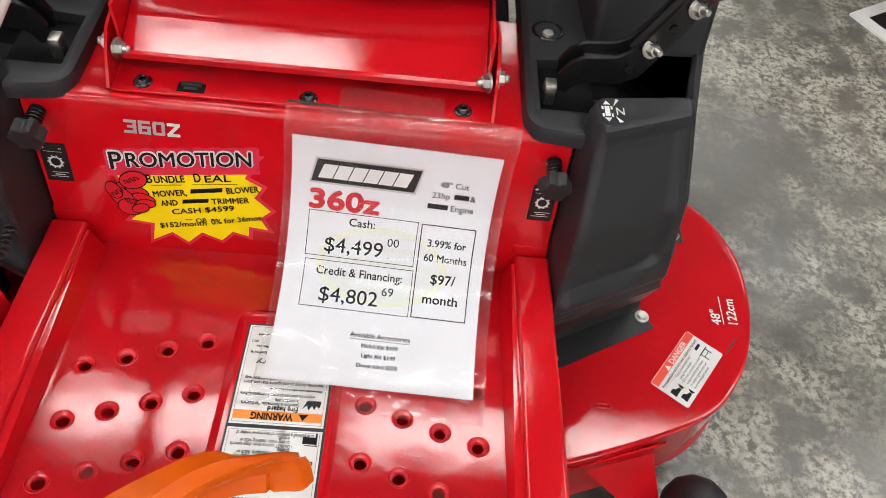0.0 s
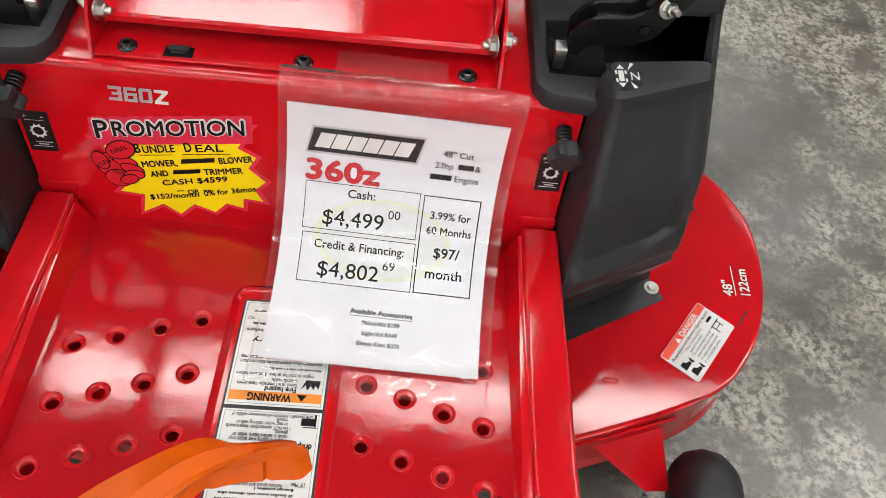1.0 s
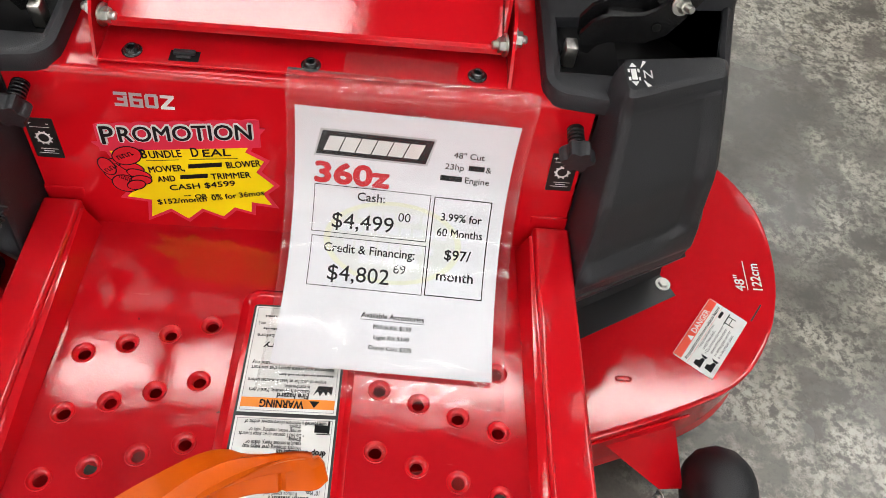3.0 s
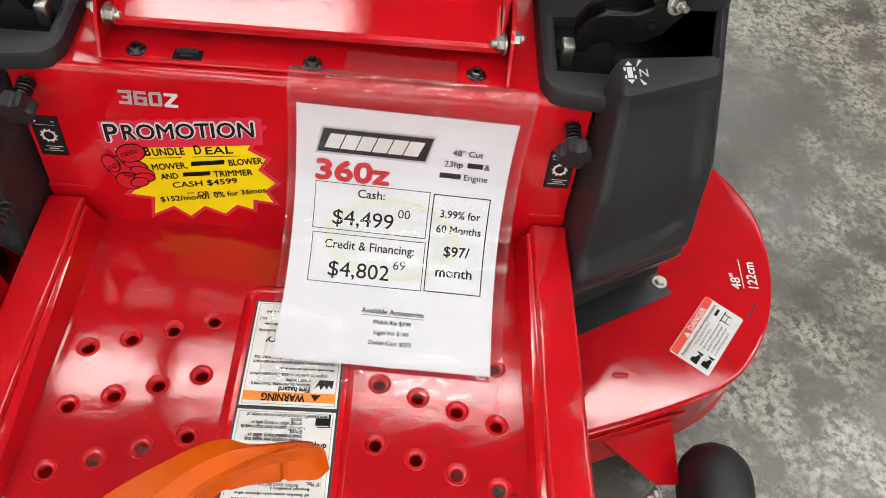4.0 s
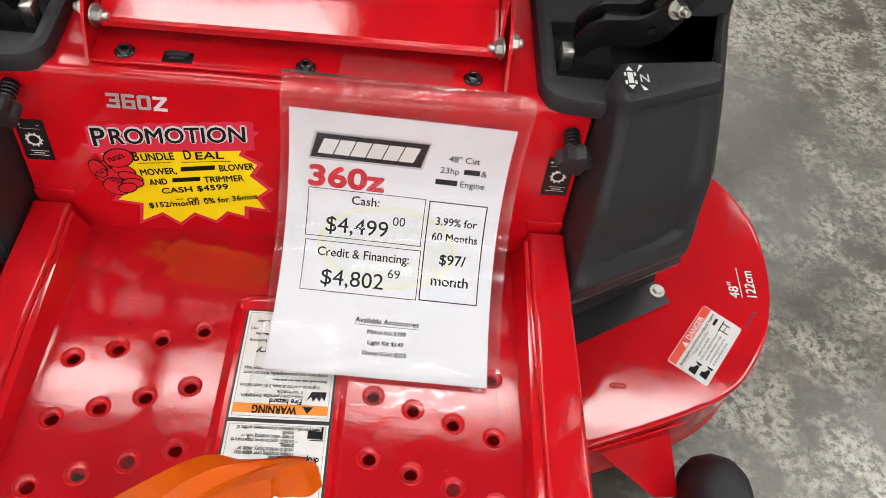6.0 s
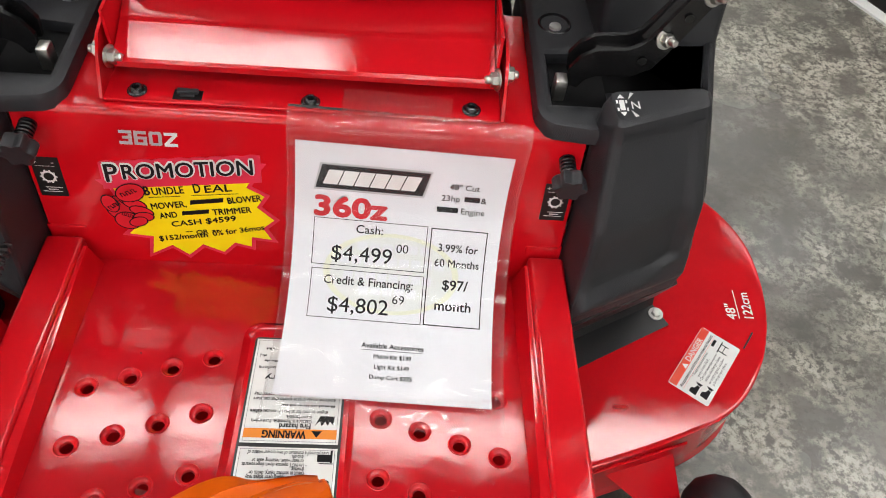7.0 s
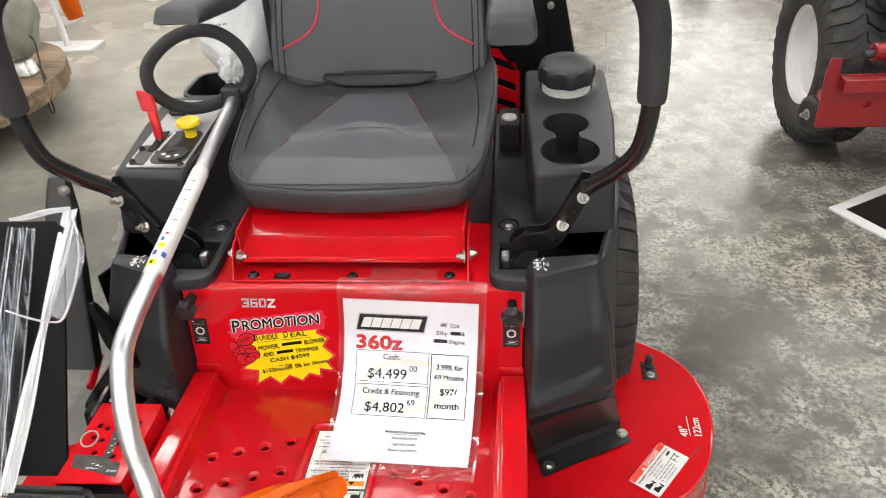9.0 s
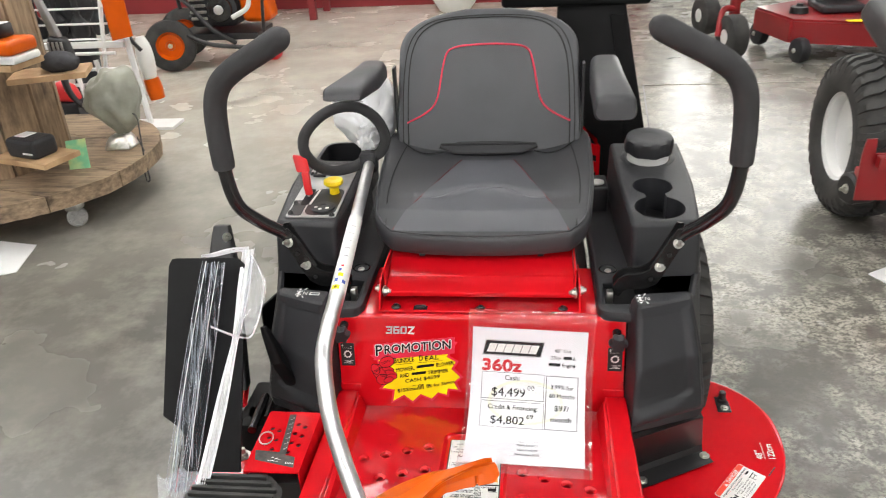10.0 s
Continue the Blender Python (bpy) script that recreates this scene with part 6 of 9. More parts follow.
def build_running_gear():
    for sx in (-1, 1):
        tyre("rear_tyre", MOWER, (sx * 0.398, 1.060, 0.279), 0.279, 0.214, 0.105, 40, "rear_rim", BLACK_STEEL, "black rubber drive tyre with turf lugs")
        # front caster ahead of the foot plate
        bm = bmesh.new()
        box(bm, (0.27, 0.02, 0.29), (0.45, 0.07, 0.35), 0.004)
        lathe(bm, [(0, -0.07), (0.024, -0.07), (0.024, 0.05), (0.018, 0.06), (0, 0.06)], 20, Matrix.Translation((0.44, 0.045, 0.33)))
        box(bm, (0.375, 0.00, 0.14), (0.383, 0.07, 0.26), 0.002)
        box(bm, (0.497, 0.00, 0.14), (0.505, 0.07, 0.26), 0.002)
        box(bm, (0.375, 0.00, 0.255), (0.505, 0.08, 0.265), 0.002)
        mirror(bm, sx)
        fk = part("caster_fork", bm, RED, MOWER, "red front caster fork")
        bm = bmesh.new()
        lathe(bm, [(0.05, -0.045), (0.11, -0.050), (0.132, -0.038), (0.14, 0.0), (0.132, 0.038), (0.11, 0.050), (0.05, 0.045), (0.0, 0.03)], 40, aim((0.44, 0.03, 0.14), (1, 0, 0)))
        mirror(bm, sx)
        part("caster_wheel", bm, RUBBER, fk, "smooth black caster tyre", 50)
    # engine at the rear
    bm = bmesh.new()
    box(bm, (-0.21, 1.24, 0.34), (0.21, 1.58, 0.56), 0.03, segments=3)
    lathe(bm, [(0.17, 0.0), (0.17, 0.06), (0.14, 0.085), (0.0, 0.09)], 32, Matrix.Translation((0.0, 1.40, 0.555)))
    part("engine", bm, BLACK_PLASTIC, MOWER, "black engine behind the seat")
    # slotted red guard beside the engine
    bm = bmesh.new()
    slots = []
    for k in range(4):
        z0 = 0.545 + 0.046 * k
        slots.append([(0.212, z0 + 0.018), (0.212, z0 + 0.000), (0.266, z0 - 0.022), (0.266, z0 - 0.004)])
    plate(bm, [(0.205, 0.48), (0.275, 0.48), (0.275, 0.660), (0.228, 0.715), (0.205, 0.715)], slots, lambda x, z, d: Vector((x, 1.30 + d, z)), 0.004)
    part("engine_guard", bm, RED, MOWER, "red slotted engine guard")


build_chassis()
build_knobs_and_labels()
for s in (1, -1):
    c = build_fender(s)
    build_right_console(c) if s > 0 else build_left_console(c)
    build_lever(s)
build_seat()
build_deck()
build_running_gear()


# ---- left side of the mower: chute, height plate, pedal ----
def build_left_side():
    # folded-up discharge chute
    bm = bmesh.new()
    outline = [(0.000, 0.015), (0.006, 0.002), (0.016, 0.0), (0.135, 0.0), (0.150, 0.012), (0.150, 0.395), (0.050, 0.395), (0.042, 0.388), (0.042, 0.330), (0.034, 0.318), (0.000, 0.296)]
    lean = frame_place((-0.590, 0.620, 0.693), (1, 0.02, 0), (0.035, -0.58, -0.80))
    plate(bm, outline[::-1], [], lambda x, y, d: lean(x, y, -d), 0.005)
    chute = part("discharge_chute", bm, BLACK_DEEP, MOWER, "black plastic discharge chute folded upright")
    bm = bmesh.new()
    hull(bm, [(-0.446, 0.660, 0.560), (-0.440, 0.660, 0.560), (-0.446, 0.66, 0.36), (-0.440, 0.66, 0.36), (-0.440, 0.76, 0.54), (-0.434, 0.76, 0.54), (-0.435, 0.76, 0.36), (-0.429, 0.76, 0.36)], 0.002, 1)
    part("chute_side", bm, BLACK_DEEP, chute)
    bm = bmesh.new()
    hull(bm, [(-0.60, 0.80, 0.60), (-0.54, 0.80, 0.60), (-0.59, 0.83, 0.66), (-0.556, 0.83, 0.66), (-0.60, 0.82, 0.60), (-0.54, 0.82, 0.60), (-0.59, 0.85, 0.655), (-0.556, 0.85, 0.655), (-0.60, 0.64, 0.36), (-0.50, 0.64, 0.36), (-0.60, 0.67, 0.36), (-0.50, 0.67, 0.36)], 0.004, 2)
    part("chute_arm", bm, BLACK_STEEL, chute)
    bm = bmesh.new()
    hex_bolt(bm, (-0.556, 0.815, 0.640), (0.6, -0.8, 0.2), 0.007, 0.006, 0.004)
    part("chute_bolt", bm, ZINC, chute)
    bm = bmesh.new()
    tube(bm, [(-0.50, 0.60, 0.33), (-0.38, 0.60, 0.33)], 0.010, 12)
    box(bm, (-0.50, 0.57, 0.20), (-0.42, 0.70, 0.345), 0.01)
    part("chute_hinge", bm, BLACK_DEEP, chute)
    # black block added to fill the dark gap beside the chute
    bm = bmesh.new()
    hull(bm, [(-0.500, 0.545, 0.22), (-0.398, 0.545, 0.22), (-0.490, 0.550, 0.345), (-0.398, 0.550, 0.345), (-0.500, 0.62, 0.22), (-0.398, 0.62, 0.22), (-0.490, 0.62, 0.345), (-0.398, 0.62, 0.345)], 0.008, 2)
    part("chute_gap_fill", bm, BLACK_DEEP, chute)
    for p, q, r in (((-0.449, 0.520, 0.360), (-0.454, 0.625, 0.362), 0.009), ((-0.425, 0.545, 0.372), (-0.432, 0.640, 0.372), 0.006)):
        bm = bmesh.new()
        tube(bm, [p, q], r, 10)
        part("lift_rod", bm, BLACK_GLOSS, MOWER)
    bm = bmesh.new()
    tube(bm, [(-0.498, 0.606, 0.3520), (-0.520, 0.690, 0.3520)], 0.008, 4, up=(0, 0.3, 1))
    part("rod_bracket", bm, RED, MOWER, "red steel strip beside the lift rods")
    # rounded red corner of the deck under the chute, and its bolt
    bm = bmesh.new()
    corner = [(p.x, p.y) for p in spline([(-0.545, 0.415, 0), (-0.543, 0.452, 0), (-0.533, 0.478, 0), (-0.516, 0.500, 0), (-0.495, 0.514, 0), (-0.465, 0.519, 0)], 4)] + [(-0.375, 0.519), (-0.375, 0.385), (-0.535, 0.385)]
    plate(bm, corner[::-1], [], lambda x, y, d: Vector((x, y, 0.307 - d)), 0.020)
    part("deck_corner", bm, RED, MOWER, "rounded red corner of the cutting deck")
    bm = bmesh.new()
    hex_bolt(bm, (-0.470, 0.505, 0.3072), (0, 0, 1), 0.010, 0.008, 0.010)
    part("corner_bolt", bm, ZINC, MOWER, "dull zinc bolt")
    # spring-loaded arm beside the leg shield
    bm = bmesh.new()
    hull(bm, [(-0.4120, 0.560, 0.578), (-0.4000, 0.556, 0.584), (-0.4080, 0.572, 0.574), (-0.3960, 0.568, 0.578), (-0.3960, 0.545, 0.500), (-0.3720, 0.545, 0.505), (-0.3780, 0.585, 0.400), (-0.3480, 0.580, 0.396), (-0.3780, 0.605, 0.400), (-0.3480, 0.600, 0.400)], 0.004, 2)
    part("lift_arm", bm, BLACK_DEEP, MOWER, "black moulded lift lever")
    bm = bmesh.new()
    coil = [(-0.292 + 0.006 * math.cos(1.1 * k), 0.545 - 0.0012 * k, 0.455 + 0.006 * math.sin(1.1 * k)) for k in range(50)]
    tube(bm, coil, 0.0013, 6)
    part("lift_spring", bm, BLACK_STEEL, MOWER)

    # perforated height plate
    A, B, C = Vector((-0.379, 0.464, 0.455)), Vector((-0.2860, 0.470, 0.4495)), Vector((-0.3822, 0.318, 0.450))
    ux, uy = (B - A).normalized(), (A - C).normalized()
    hp = frame_place(tuple(C), tuple(ux), tuple(uy))
    holes = []
    for k in range(4):
        holes.append(ring2d(0.0619 + 0.0002 * k, 0.116 - 0.0230 * k, 0.0043, 12))
        if k < 3:
            holes.append(ring2d(0.0754 + 0.0005 * k, 0.110 - 0.0230 * k, 0.0043, 12))
        if k < 2:
            holes.append(ring2d(0.0183 + 0.001 * k, 0.104 - 0.0225 * k, 0.0043, 12))
            holes.append(ring2d(0.0321 + 0.001 * k, 0.0985 - 0.0225 * k, 0.0043, 12))
    holes.append(ring2d(0.0327, 0.053, 0.0043, 12))
    bm = bmesh.new()
    plate(bm, rounded(0, 0, 0.0945, 0.149, 0.004, 3), holes, hp, 0.003)
    hull(bm, [hp(0.0, 0.002, 0.002), hp(0.0, 0.147, 0.002), hp(0.002, 0.147, 0.002), hp(0.002, 0.002, 0.002), hp(-0.002, 0.002, 0.05), hp(-0.002, 0.147, 0.05), hp(0.001, 0.002, 0.05), hp(0.001, 0.147, 0.05)])
    hull(bm, [hp(0.0925, 0.002, 0.002), hp(0.0925, 0.147, 0.002), hp(0.0945, 0.147, 0.002), hp(0.0945, 0.002, 0.002), hp(0.0945, 0.002, 0.06), hp(0.0945, 0.147, 0.06), hp(0.0965, 0.002, 0.06), hp(0.0965, 0.147, 0.06)])
    hpl = part("height_plate", bm, RED, MOWER, "red perforated cutting-height plate", 30)
    bm = bmesh.new()
    hull(bm, [hp(0.002, 0.004, 0.03), hp(0.0925, 0.004, 0.03), hp(0.002, 0.145, 0.03), hp(0.0925, 0.145, 0.03), hp(0.002, 0.02, 0.10), hp(0.0925, 0.02, 0.10), hp(0.002, 0.145, 0.10), hp(0.0925, 0.145, 0.10)])
    part("plate_core", bm, BLACK_STEEL, hpl)
    bm = bmesh.new()
    flat(bm, [(0.0490, 0.045), (0.0605, 0.045), (0.0510, 0.141), (0.0392, 0.141)], lambda x, y, d: hp(x, y, d - 0.0008), 0.0006)
    flat(bm, [(0.0120, 0.0265), (0.0825, 0.0110), (0.0785, 0.0350), (0.0610, 0.0395), (0.0605, 0.0445), (0.0060, 0.0490)], lambda x, y, d: hp(x, y, d - 0.0008), 0.0006)
    lab = part("height_label", bm, LABEL_WORN, hpl, "worn black label with a T-shaped scale")
    bm = bmesh.new()
    rng = random.Random(5)
    for k in range(7):
        x, y = 0.0525 - 0.0014 * k, 0.052 + 0.0125 * k
        bar(bm, x, y, x + 0.0035, y + 0.0012, hp, 0.0014)
        bar(bm, x + 0.0045, y + 0.003, x + 0.0060, y + 0.0055, hp, 0.0014)
    part("scale_marks", bm, LABEL_WHITE, lab)
    bm = bmesh.new()
    for k in range(9):
        x, y = rng.uniform(0.034, 0.052), rng.uniform(0.021, 0.031)
        bar(bm, x, y, x + rng.uniform(0.002, 0.006), y + rng.uniform(0.0006, 0.0018), hp, 0.0014 + 0.0001 * k)
    for k in range(5):
        bar(bm, 0.066 + 0.003 * k, 0.018 + 0.001 * (k % 2), 0.0675 + 0.003 * k, 0.0225 - 0.0004 * k, hp, 0.0014)
    part("scale_print", bm, LABEL_WHITE, lab)
    bm = bmesh.new()
    c = hp(0.0162, 0.0753, -0.004)
    tube(bm, [c + Vector((0.0125 * math.cos(2 * math.pi * k / 24), 0.0125 * math.sin(2 * math.pi * k / 24), 0.003 * math.sin(2 * math.pi * k / 24))) for k in range(24)], 0.0013, 8, closed=True)
    part("pin_ring", bm, ZINC, hpl, "bright wire pull ring")
    # ribbed foot pedal
    bm = bmesh.new()
    hull(bm, [(-0.468, 0.235, 0.445), (-0.298, 0.235, 0.445), (-0.466, 0.275, 0.443), (-0.302, 0.290, 0.442), (-0.442, 0.322, 0.438), (-0.336, 0.324, 0.438), (-0.455, 0.245, 0.428), (-0.310, 0.245, 0.428), (-0.440, 0.312, 0.422), (-0.338, 0.312, 0.422)], 0.004, 2)
    for k in range(5):
        e = 0.010 * max(0, k - 2)
        box(bm, (-0.458 + e, 0.248 + 0.015 * k, 0.436 - 0.0012 * k), (-0.312 - 1.3 * e, 0.2555 + 0.015 * k, 0.4520 - 0.0012 * k), 0.002)
    part("lift_pedal", bm, RUBBER, MOWER, "black ribbed rubber foot pedal")
    bm = bmesh.new()
    tube(bm, [(-0.38, 0.29, 0.43), (-0.36, 0.42, 0.40), (-0.33, 0.60, 0.38)], 0.012, 10)
    part("pedal_arm", bm, BLACK_STEEL, MOWER)
    # black post behind the seat with a cross bar
    bm = bmesh.new()
    hull(bm, [(0.15, 1.46, 0.34), (0.47, 1.46, 0.34), (0.15, 1.52, 0.34), (0.47, 1.52, 0.34), (0.165, 1.46, 0.99), (0.338, 1.46, 0.99), (0.165, 1.52, 0.99), (0.338, 1.52, 0.99)], 0.006, 2)
    hull(bm, [(0.36, 1.455, 0.60), (0.41, 1.455, 0.60), (0.30, 1.455, 0.96), (0.335, 1.455, 0.96), (0.36, 1.462, 0.60), (0.41, 1.462, 0.60), (0.30, 1.462, 0.96), (0.335, 1.462, 0.96)])
    post = part("rear_post", bm, BLACK_DEEP, MOWER, "black steel post standing behind the seat")
    bm = bmesh.new()
    box(bm, (0.02, 1.44, 0.985), (0.40, 1.53, 1.04), 0.012, segments=3)
    part("cross_bar", bm, BLACK_DEEP, post)
    bm = bmesh.new()
    hex_bolt(bm, (0.347, 1.454, 0.762), (0, -1, 0), 0.006, 0.005, 0.008)
    part("post_clip", bm, ZINC, post)


build_left_side()


# ---- price sign in its sheet protector ----
PAPER_TURN = radians(2.6)


def hang_profile():
    P = [(0.604, 0.559), (0.598, 0.462), (0.545, 0.386), (0.412, foot_z(0.412) + 0.003)]
    pts = []
    for k in range(61):
        t = k / 60
        w = ((1 - t) ** 3, 3 * (1 - t) ** 2 * t, 3 * (1 - t) * t * t, t ** 3)
        pts.append(tuple(sum(w[i] * P[i][c] for i in range(4)) for c in (0, 1)))
    run = [0.0]
    for p, q in zip(pts, pts[1:]):
        run.append(run[-1] + math.dist(p, q))
    return pts, run


HANG, RUN = hang_profile()


def hang(s):
    if s < -0.014:
        return (0.6125 + (-s - 0.014), 0.5805)
    if s < 0:
        return (0.604 - 0.10 * s + 0.25 * max(0, -s - 0.008), 0.559 - s)
    if s >= RUN[-1]:
        y = HANG[-1][0] - (s - RUN[-1])
        return (y, foot_z(y) + 0.004 + 0.05 * (s - RUN[-1]))
    i = max(j for j in range(60) if RUN[j] <= s)
    f = (s - RUN[i]) / (RUN[i + 1] - RUN[i])
    return tuple(HANG[i][c] + f * (HANG[i + 1][c] - HANG[i][c]) for c in (0, 1))


def on_sheet(u, v, d=0.0):
    """A point u right and v down from the sheet's upper left corner; d goes behind the sheet."""
    x = -0.009 + u * math.cos(PAPER_TURN) - v * math.sin(PAPER_TURN)
    s = v * math.cos(PAPER_TURN) + u * math.sin(PAPER_TURN)
    (y0, z0), (y1, z1) = hang(s - 0.002), hang(s + 0.002)
    t = Vector((0, y1 - y0, z1 - z0)).normalized()
    nrm = Vector((0, t.z, -t.y))
    y, z = hang(s)
    return Vector((x, y, z)) - nrm * d


def sheet(bm, u0, v0, u1, v1, d, nu=12, nv=48, ripple=0.0, rng=None):
    ph = rng.uniform(0, 9) if rng else 0.0
    def wob(u, v):
        ends = max(0.0, min(1.0, (v - 0.225) / 0.060)) * (1.25 - 3.2 * abs(u - 0.05)) + 0.5 * max(0.0, min(1.0, (-0.006 - v) / 0.010))
        soft = noise.noise(Vector((9 * u, 14 * v, ph))) + 0.4 * noise.noise(Vector((26 * u, 30 * v, ph)))
        creased = abs(noise.noise(Vector((34 * u, 46 * v, ph + 3)))) + 0.5 * abs(noise.noise(Vector((80 * u, 95 * v, ph + 5))))
        return ripple * (0.8 * soft + 1.0 * ends * creased)
    g = []
    for i in range(nu + 1):
        u = u0 + (u1 - u0) * i / nu
        g.append([bm.verts.new(on_sheet(u, v0 + (v1 - v0) * j / nv, d - abs(wob(u, v0 + (v1 - v0) * j / nv)))) for j in range(nv + 1)])
    for i in range(nu):
        for j in range(nv):
            bm.faces.new((g[i][j], g[i][j + 1], g[i + 1][j + 1], g[i + 1][j]))


def build_sign():
    t = thing("price_sign", (0.10, 0.60, 0.40), "white price sheet in a clear plastic sleeve taped to red steel", "sign")
    place = lambda x, y, d=0.0: on_sheet(x, -y, d)      # y upwards from the sheet's top
    bm = bmesh.new()
    sheet(bm, 0, 0, 0.216, 0.2855, -0.0012)
    sheet(bm, 0, 0, 0.216, 0.2855, -0.0010)
    pap = part("paper", bm, PAPER, t, "printed white letter sheet", 80)
    L = 0.0018
    # pale watermark oval
    bm = bmesh.new()
    for k in range(24):
        for ring in range(4):
            a0, a1 = 2 * math.pi * k / 24, 2 * math.pi * (k + 1) / 24
            r0, r1 = ring / 4, (ring + 1) / 4
            pts = [(0.105 + 0.072 * r * math.cos(a), -0.145 + 0.044 * r * math.sin(a)) for r, a in ((r0, a0), (r1, a0), (r1, a1), (r0, a1))]
            if ring == 0:
                pts = pts[1:]
            bm.faces.new([bm.verts.new(place(x, y, -0.0014)) for x, y in pts])
    part("watermark", bm, WATERMARK, pap, sharp=80)
    bm = bmesh.new()
    for k in range(48):
        a0, a1 = 2 * math.pi * k / 48, 2 * math.pi * (k + 1) / 48
        bm.faces.new([bm.verts.new(place(0.105 + 0.072 * r * math.cos(a), -0.145 + 0.044 * r * math.sin(a), -0.00155)) for r, a in ((0.90, a0), (0.99, a0), (0.99, a1), (0.90, a1))])
    part("watermark_ring", bm, WATERMARK_RING, pap, sharp=80)
    bm = bmesh.new()
    for y, x0, x1, n in ((-0.122, 0.067, 0.146, 6), (-0.137, 0.050, 0.162, 9), (-0.154, 0.055, 0.150, 8), (-0.169, 0.072, 0.135, 5)):
        for k in range(n):
            a, b = x0 + (x1 - x0) * k / n, x0 + (x1 - x0) * (k + 0.82) / n
            bar(bm, a, y, b, y + 0.009, place, 0.00155)
    part("watermark_bars", bm, PAPER, pap, sharp=80)
    # maker's badge as a plain slanted plate
    def slanted(x0, x1, y0, y1, k):
        return [(x0 - k, y0), (x1 - k, y0), (x1, y1), (x0, y1)]
    for (x0, x1, y0, y1, mat, lift, name) in ((0.0245, 0.137, -0.0575, -0.0245, SILVER_INK, 0.0018, "badge_edge"), (0.0265, 0.135, -0.0550, -0.0268, INK_GREY, 0.0021, "badge"), (0.0335, 0.128, -0.0500, -0.0325, LABEL_WHITE, 0.0024, "badge_bar")):
        bm = bmesh.new()
        q = slanted(x0, x1, y0, y1, 0.006)
        for k in range(6):
            a, b = k / 6, (k + 1) / 6
            lo, hi = lambda f: (q[0][0] + f * (q[1][0] - q[0][0]), y0), lambda f: (q[3][0] + f * (q[2][0] - q[3][0]), y1)
            if name == "badge_bar":
                b -= 0.012
            bm.faces.new([bm.verts.new(place(*p, -lift)) for p in (lo(a), lo(b), hi(b), hi(a))])
        part(name, bm, mat if name != "badge" else INK, pap, sharp=80)
    bm = bmesh.new()
    writing(bm, "360z", 0.0185, -0.0865, 0.0315, place, bold=0.05, wide=1.26, lift=L)
    part("model_print", bm, INK_RED, pap, sharp=80)
    bm = bmesh.new()
    c = "CENTER"
    writing(bm, "48\" Cut", 0.171, -0.0440, 0.0098, place, c, 0.006, lift=L)
    writing(bm, "23hp", 0.1485, -0.0580, 0.0098, place, "LEFT", 0.006, lift=L)
    bar(bm, 0.1725, -0.0575, 0.1885, -0.0515, place, L, 2)
    writing(bm, "&", 0.1895, -0.0580, 0.0098, place, "LEFT", 0.006, lift=L)
    bar(bm, 0.1455, -0.0715, 0.1675, -0.0655, place, L, 2)
    writing(bm, "Engine", 0.1700, -0.0720, 0.0098, place, "LEFT", 0.006, lift=L)
    for x0, y0, x1, y1, w in ((0.0205, -0.1405, 0.139, -0.0895, 0.0007), (0.0215, -0.197, 0.140, -0.1445, 0.0007), (0.1425, -0.1965, 0.2025, -0.0905, 0.0011)):
        bar(bm, x0, y0, x1, y0 + w, place, L, 8)
        bar(bm, x0, y1 - w, x1, y1, place, L, 8)
        for xx in (x0, x1 - w):
            for k in range(10):
                bar(bm, xx, y0 + (y1 - y0) * k / 10, xx + w, y0 + (y1 - y0) * (k + 1) / 10, place, L)
    writing(bm, "Cash:", 0.0785, -0.1035, 0.0130, place, c, 0.012, lift=L)
    writing(bm, "$4,499", 0.0395, -0.1345, 0.0232, place, bold=0.004, wide=1.02, lift=L)
    writing(bm, "00", 0.1075, -0.1215, 0.0135, place, lift=L)
    writing(bm, "Credit & Financing:", 0.082, -0.1600, 0.0130, place, c, 0.012, wide=0.94, lift=L)
    writing(bm, "$4,802", 0.0405, -0.1895, 0.0232, place, bold=0.004, wide=1.02, lift=L)
    writing(bm, "69", 0.1080, -0.1765, 0.0135, place, lift=L)
    writing(bm, "3.99% for", 0.1725, -0.1155, 0.0118, place, c, 0.014, wide=0.94, lift=L)
    writing(bm, "60 Months", 0.1730, -0.1320, 0.0118, place, c, 0.014, wide=0.94, lift=L)
    writing(bm, "$97/", 0.1730, -0.1565, 0.0152, place, c, 0.018, lift=L)
    writing(bm, "month", 0.1725, -0.1790, 0.0150, place, c, 0.018, lift=L)
    writing(bm, "Available Accessories", 0.1135, -0.2260, 0.0082, place, c, 0.014, wide=0.9, lift=L)
    bar(bm, 0.081, -0.2285, 0.146, -0.2280, place, L, 5)
    writing(bm, "Mulch Kit $199", 0.1140, -0.2375, 0.0068, place, c, 0.012, wide=0.92, lift=L)
    writing(bm, "Light Kit $149", 0.1140, -0.2490, 0.0068, place, c, 0.012, wide=0.92, lift=L)
    writing(bm, "Dump Cart $275", 0.1140, -0.2605, 0.0068, place, c, 0.012, wide=0.92, lift=L)
    part("print", bm, INK, pap, "black printed prices and terms", 80)
    # clear sleeve with a welded edge, a loose flap at the foot, and the tape
    rng = random.Random(3)
    bm = bmesh.new()
    sheet(bm, -0.008, -0.026, 0.228, 0.318, -0.0034, 60, 150, 0.0016, rng)
    part("sleeve", bm, FILM, t, "clear glossy plastic sleeve", 80)
    bm = bmesh.new()
    sheet(bm, 0.224, -0.026, 0.228, 0.318, -0.0042, 2, 40)
    sheet(bm, -0.008, -0.026, 0.228, -0.0225, -0.0042, 12, 2)
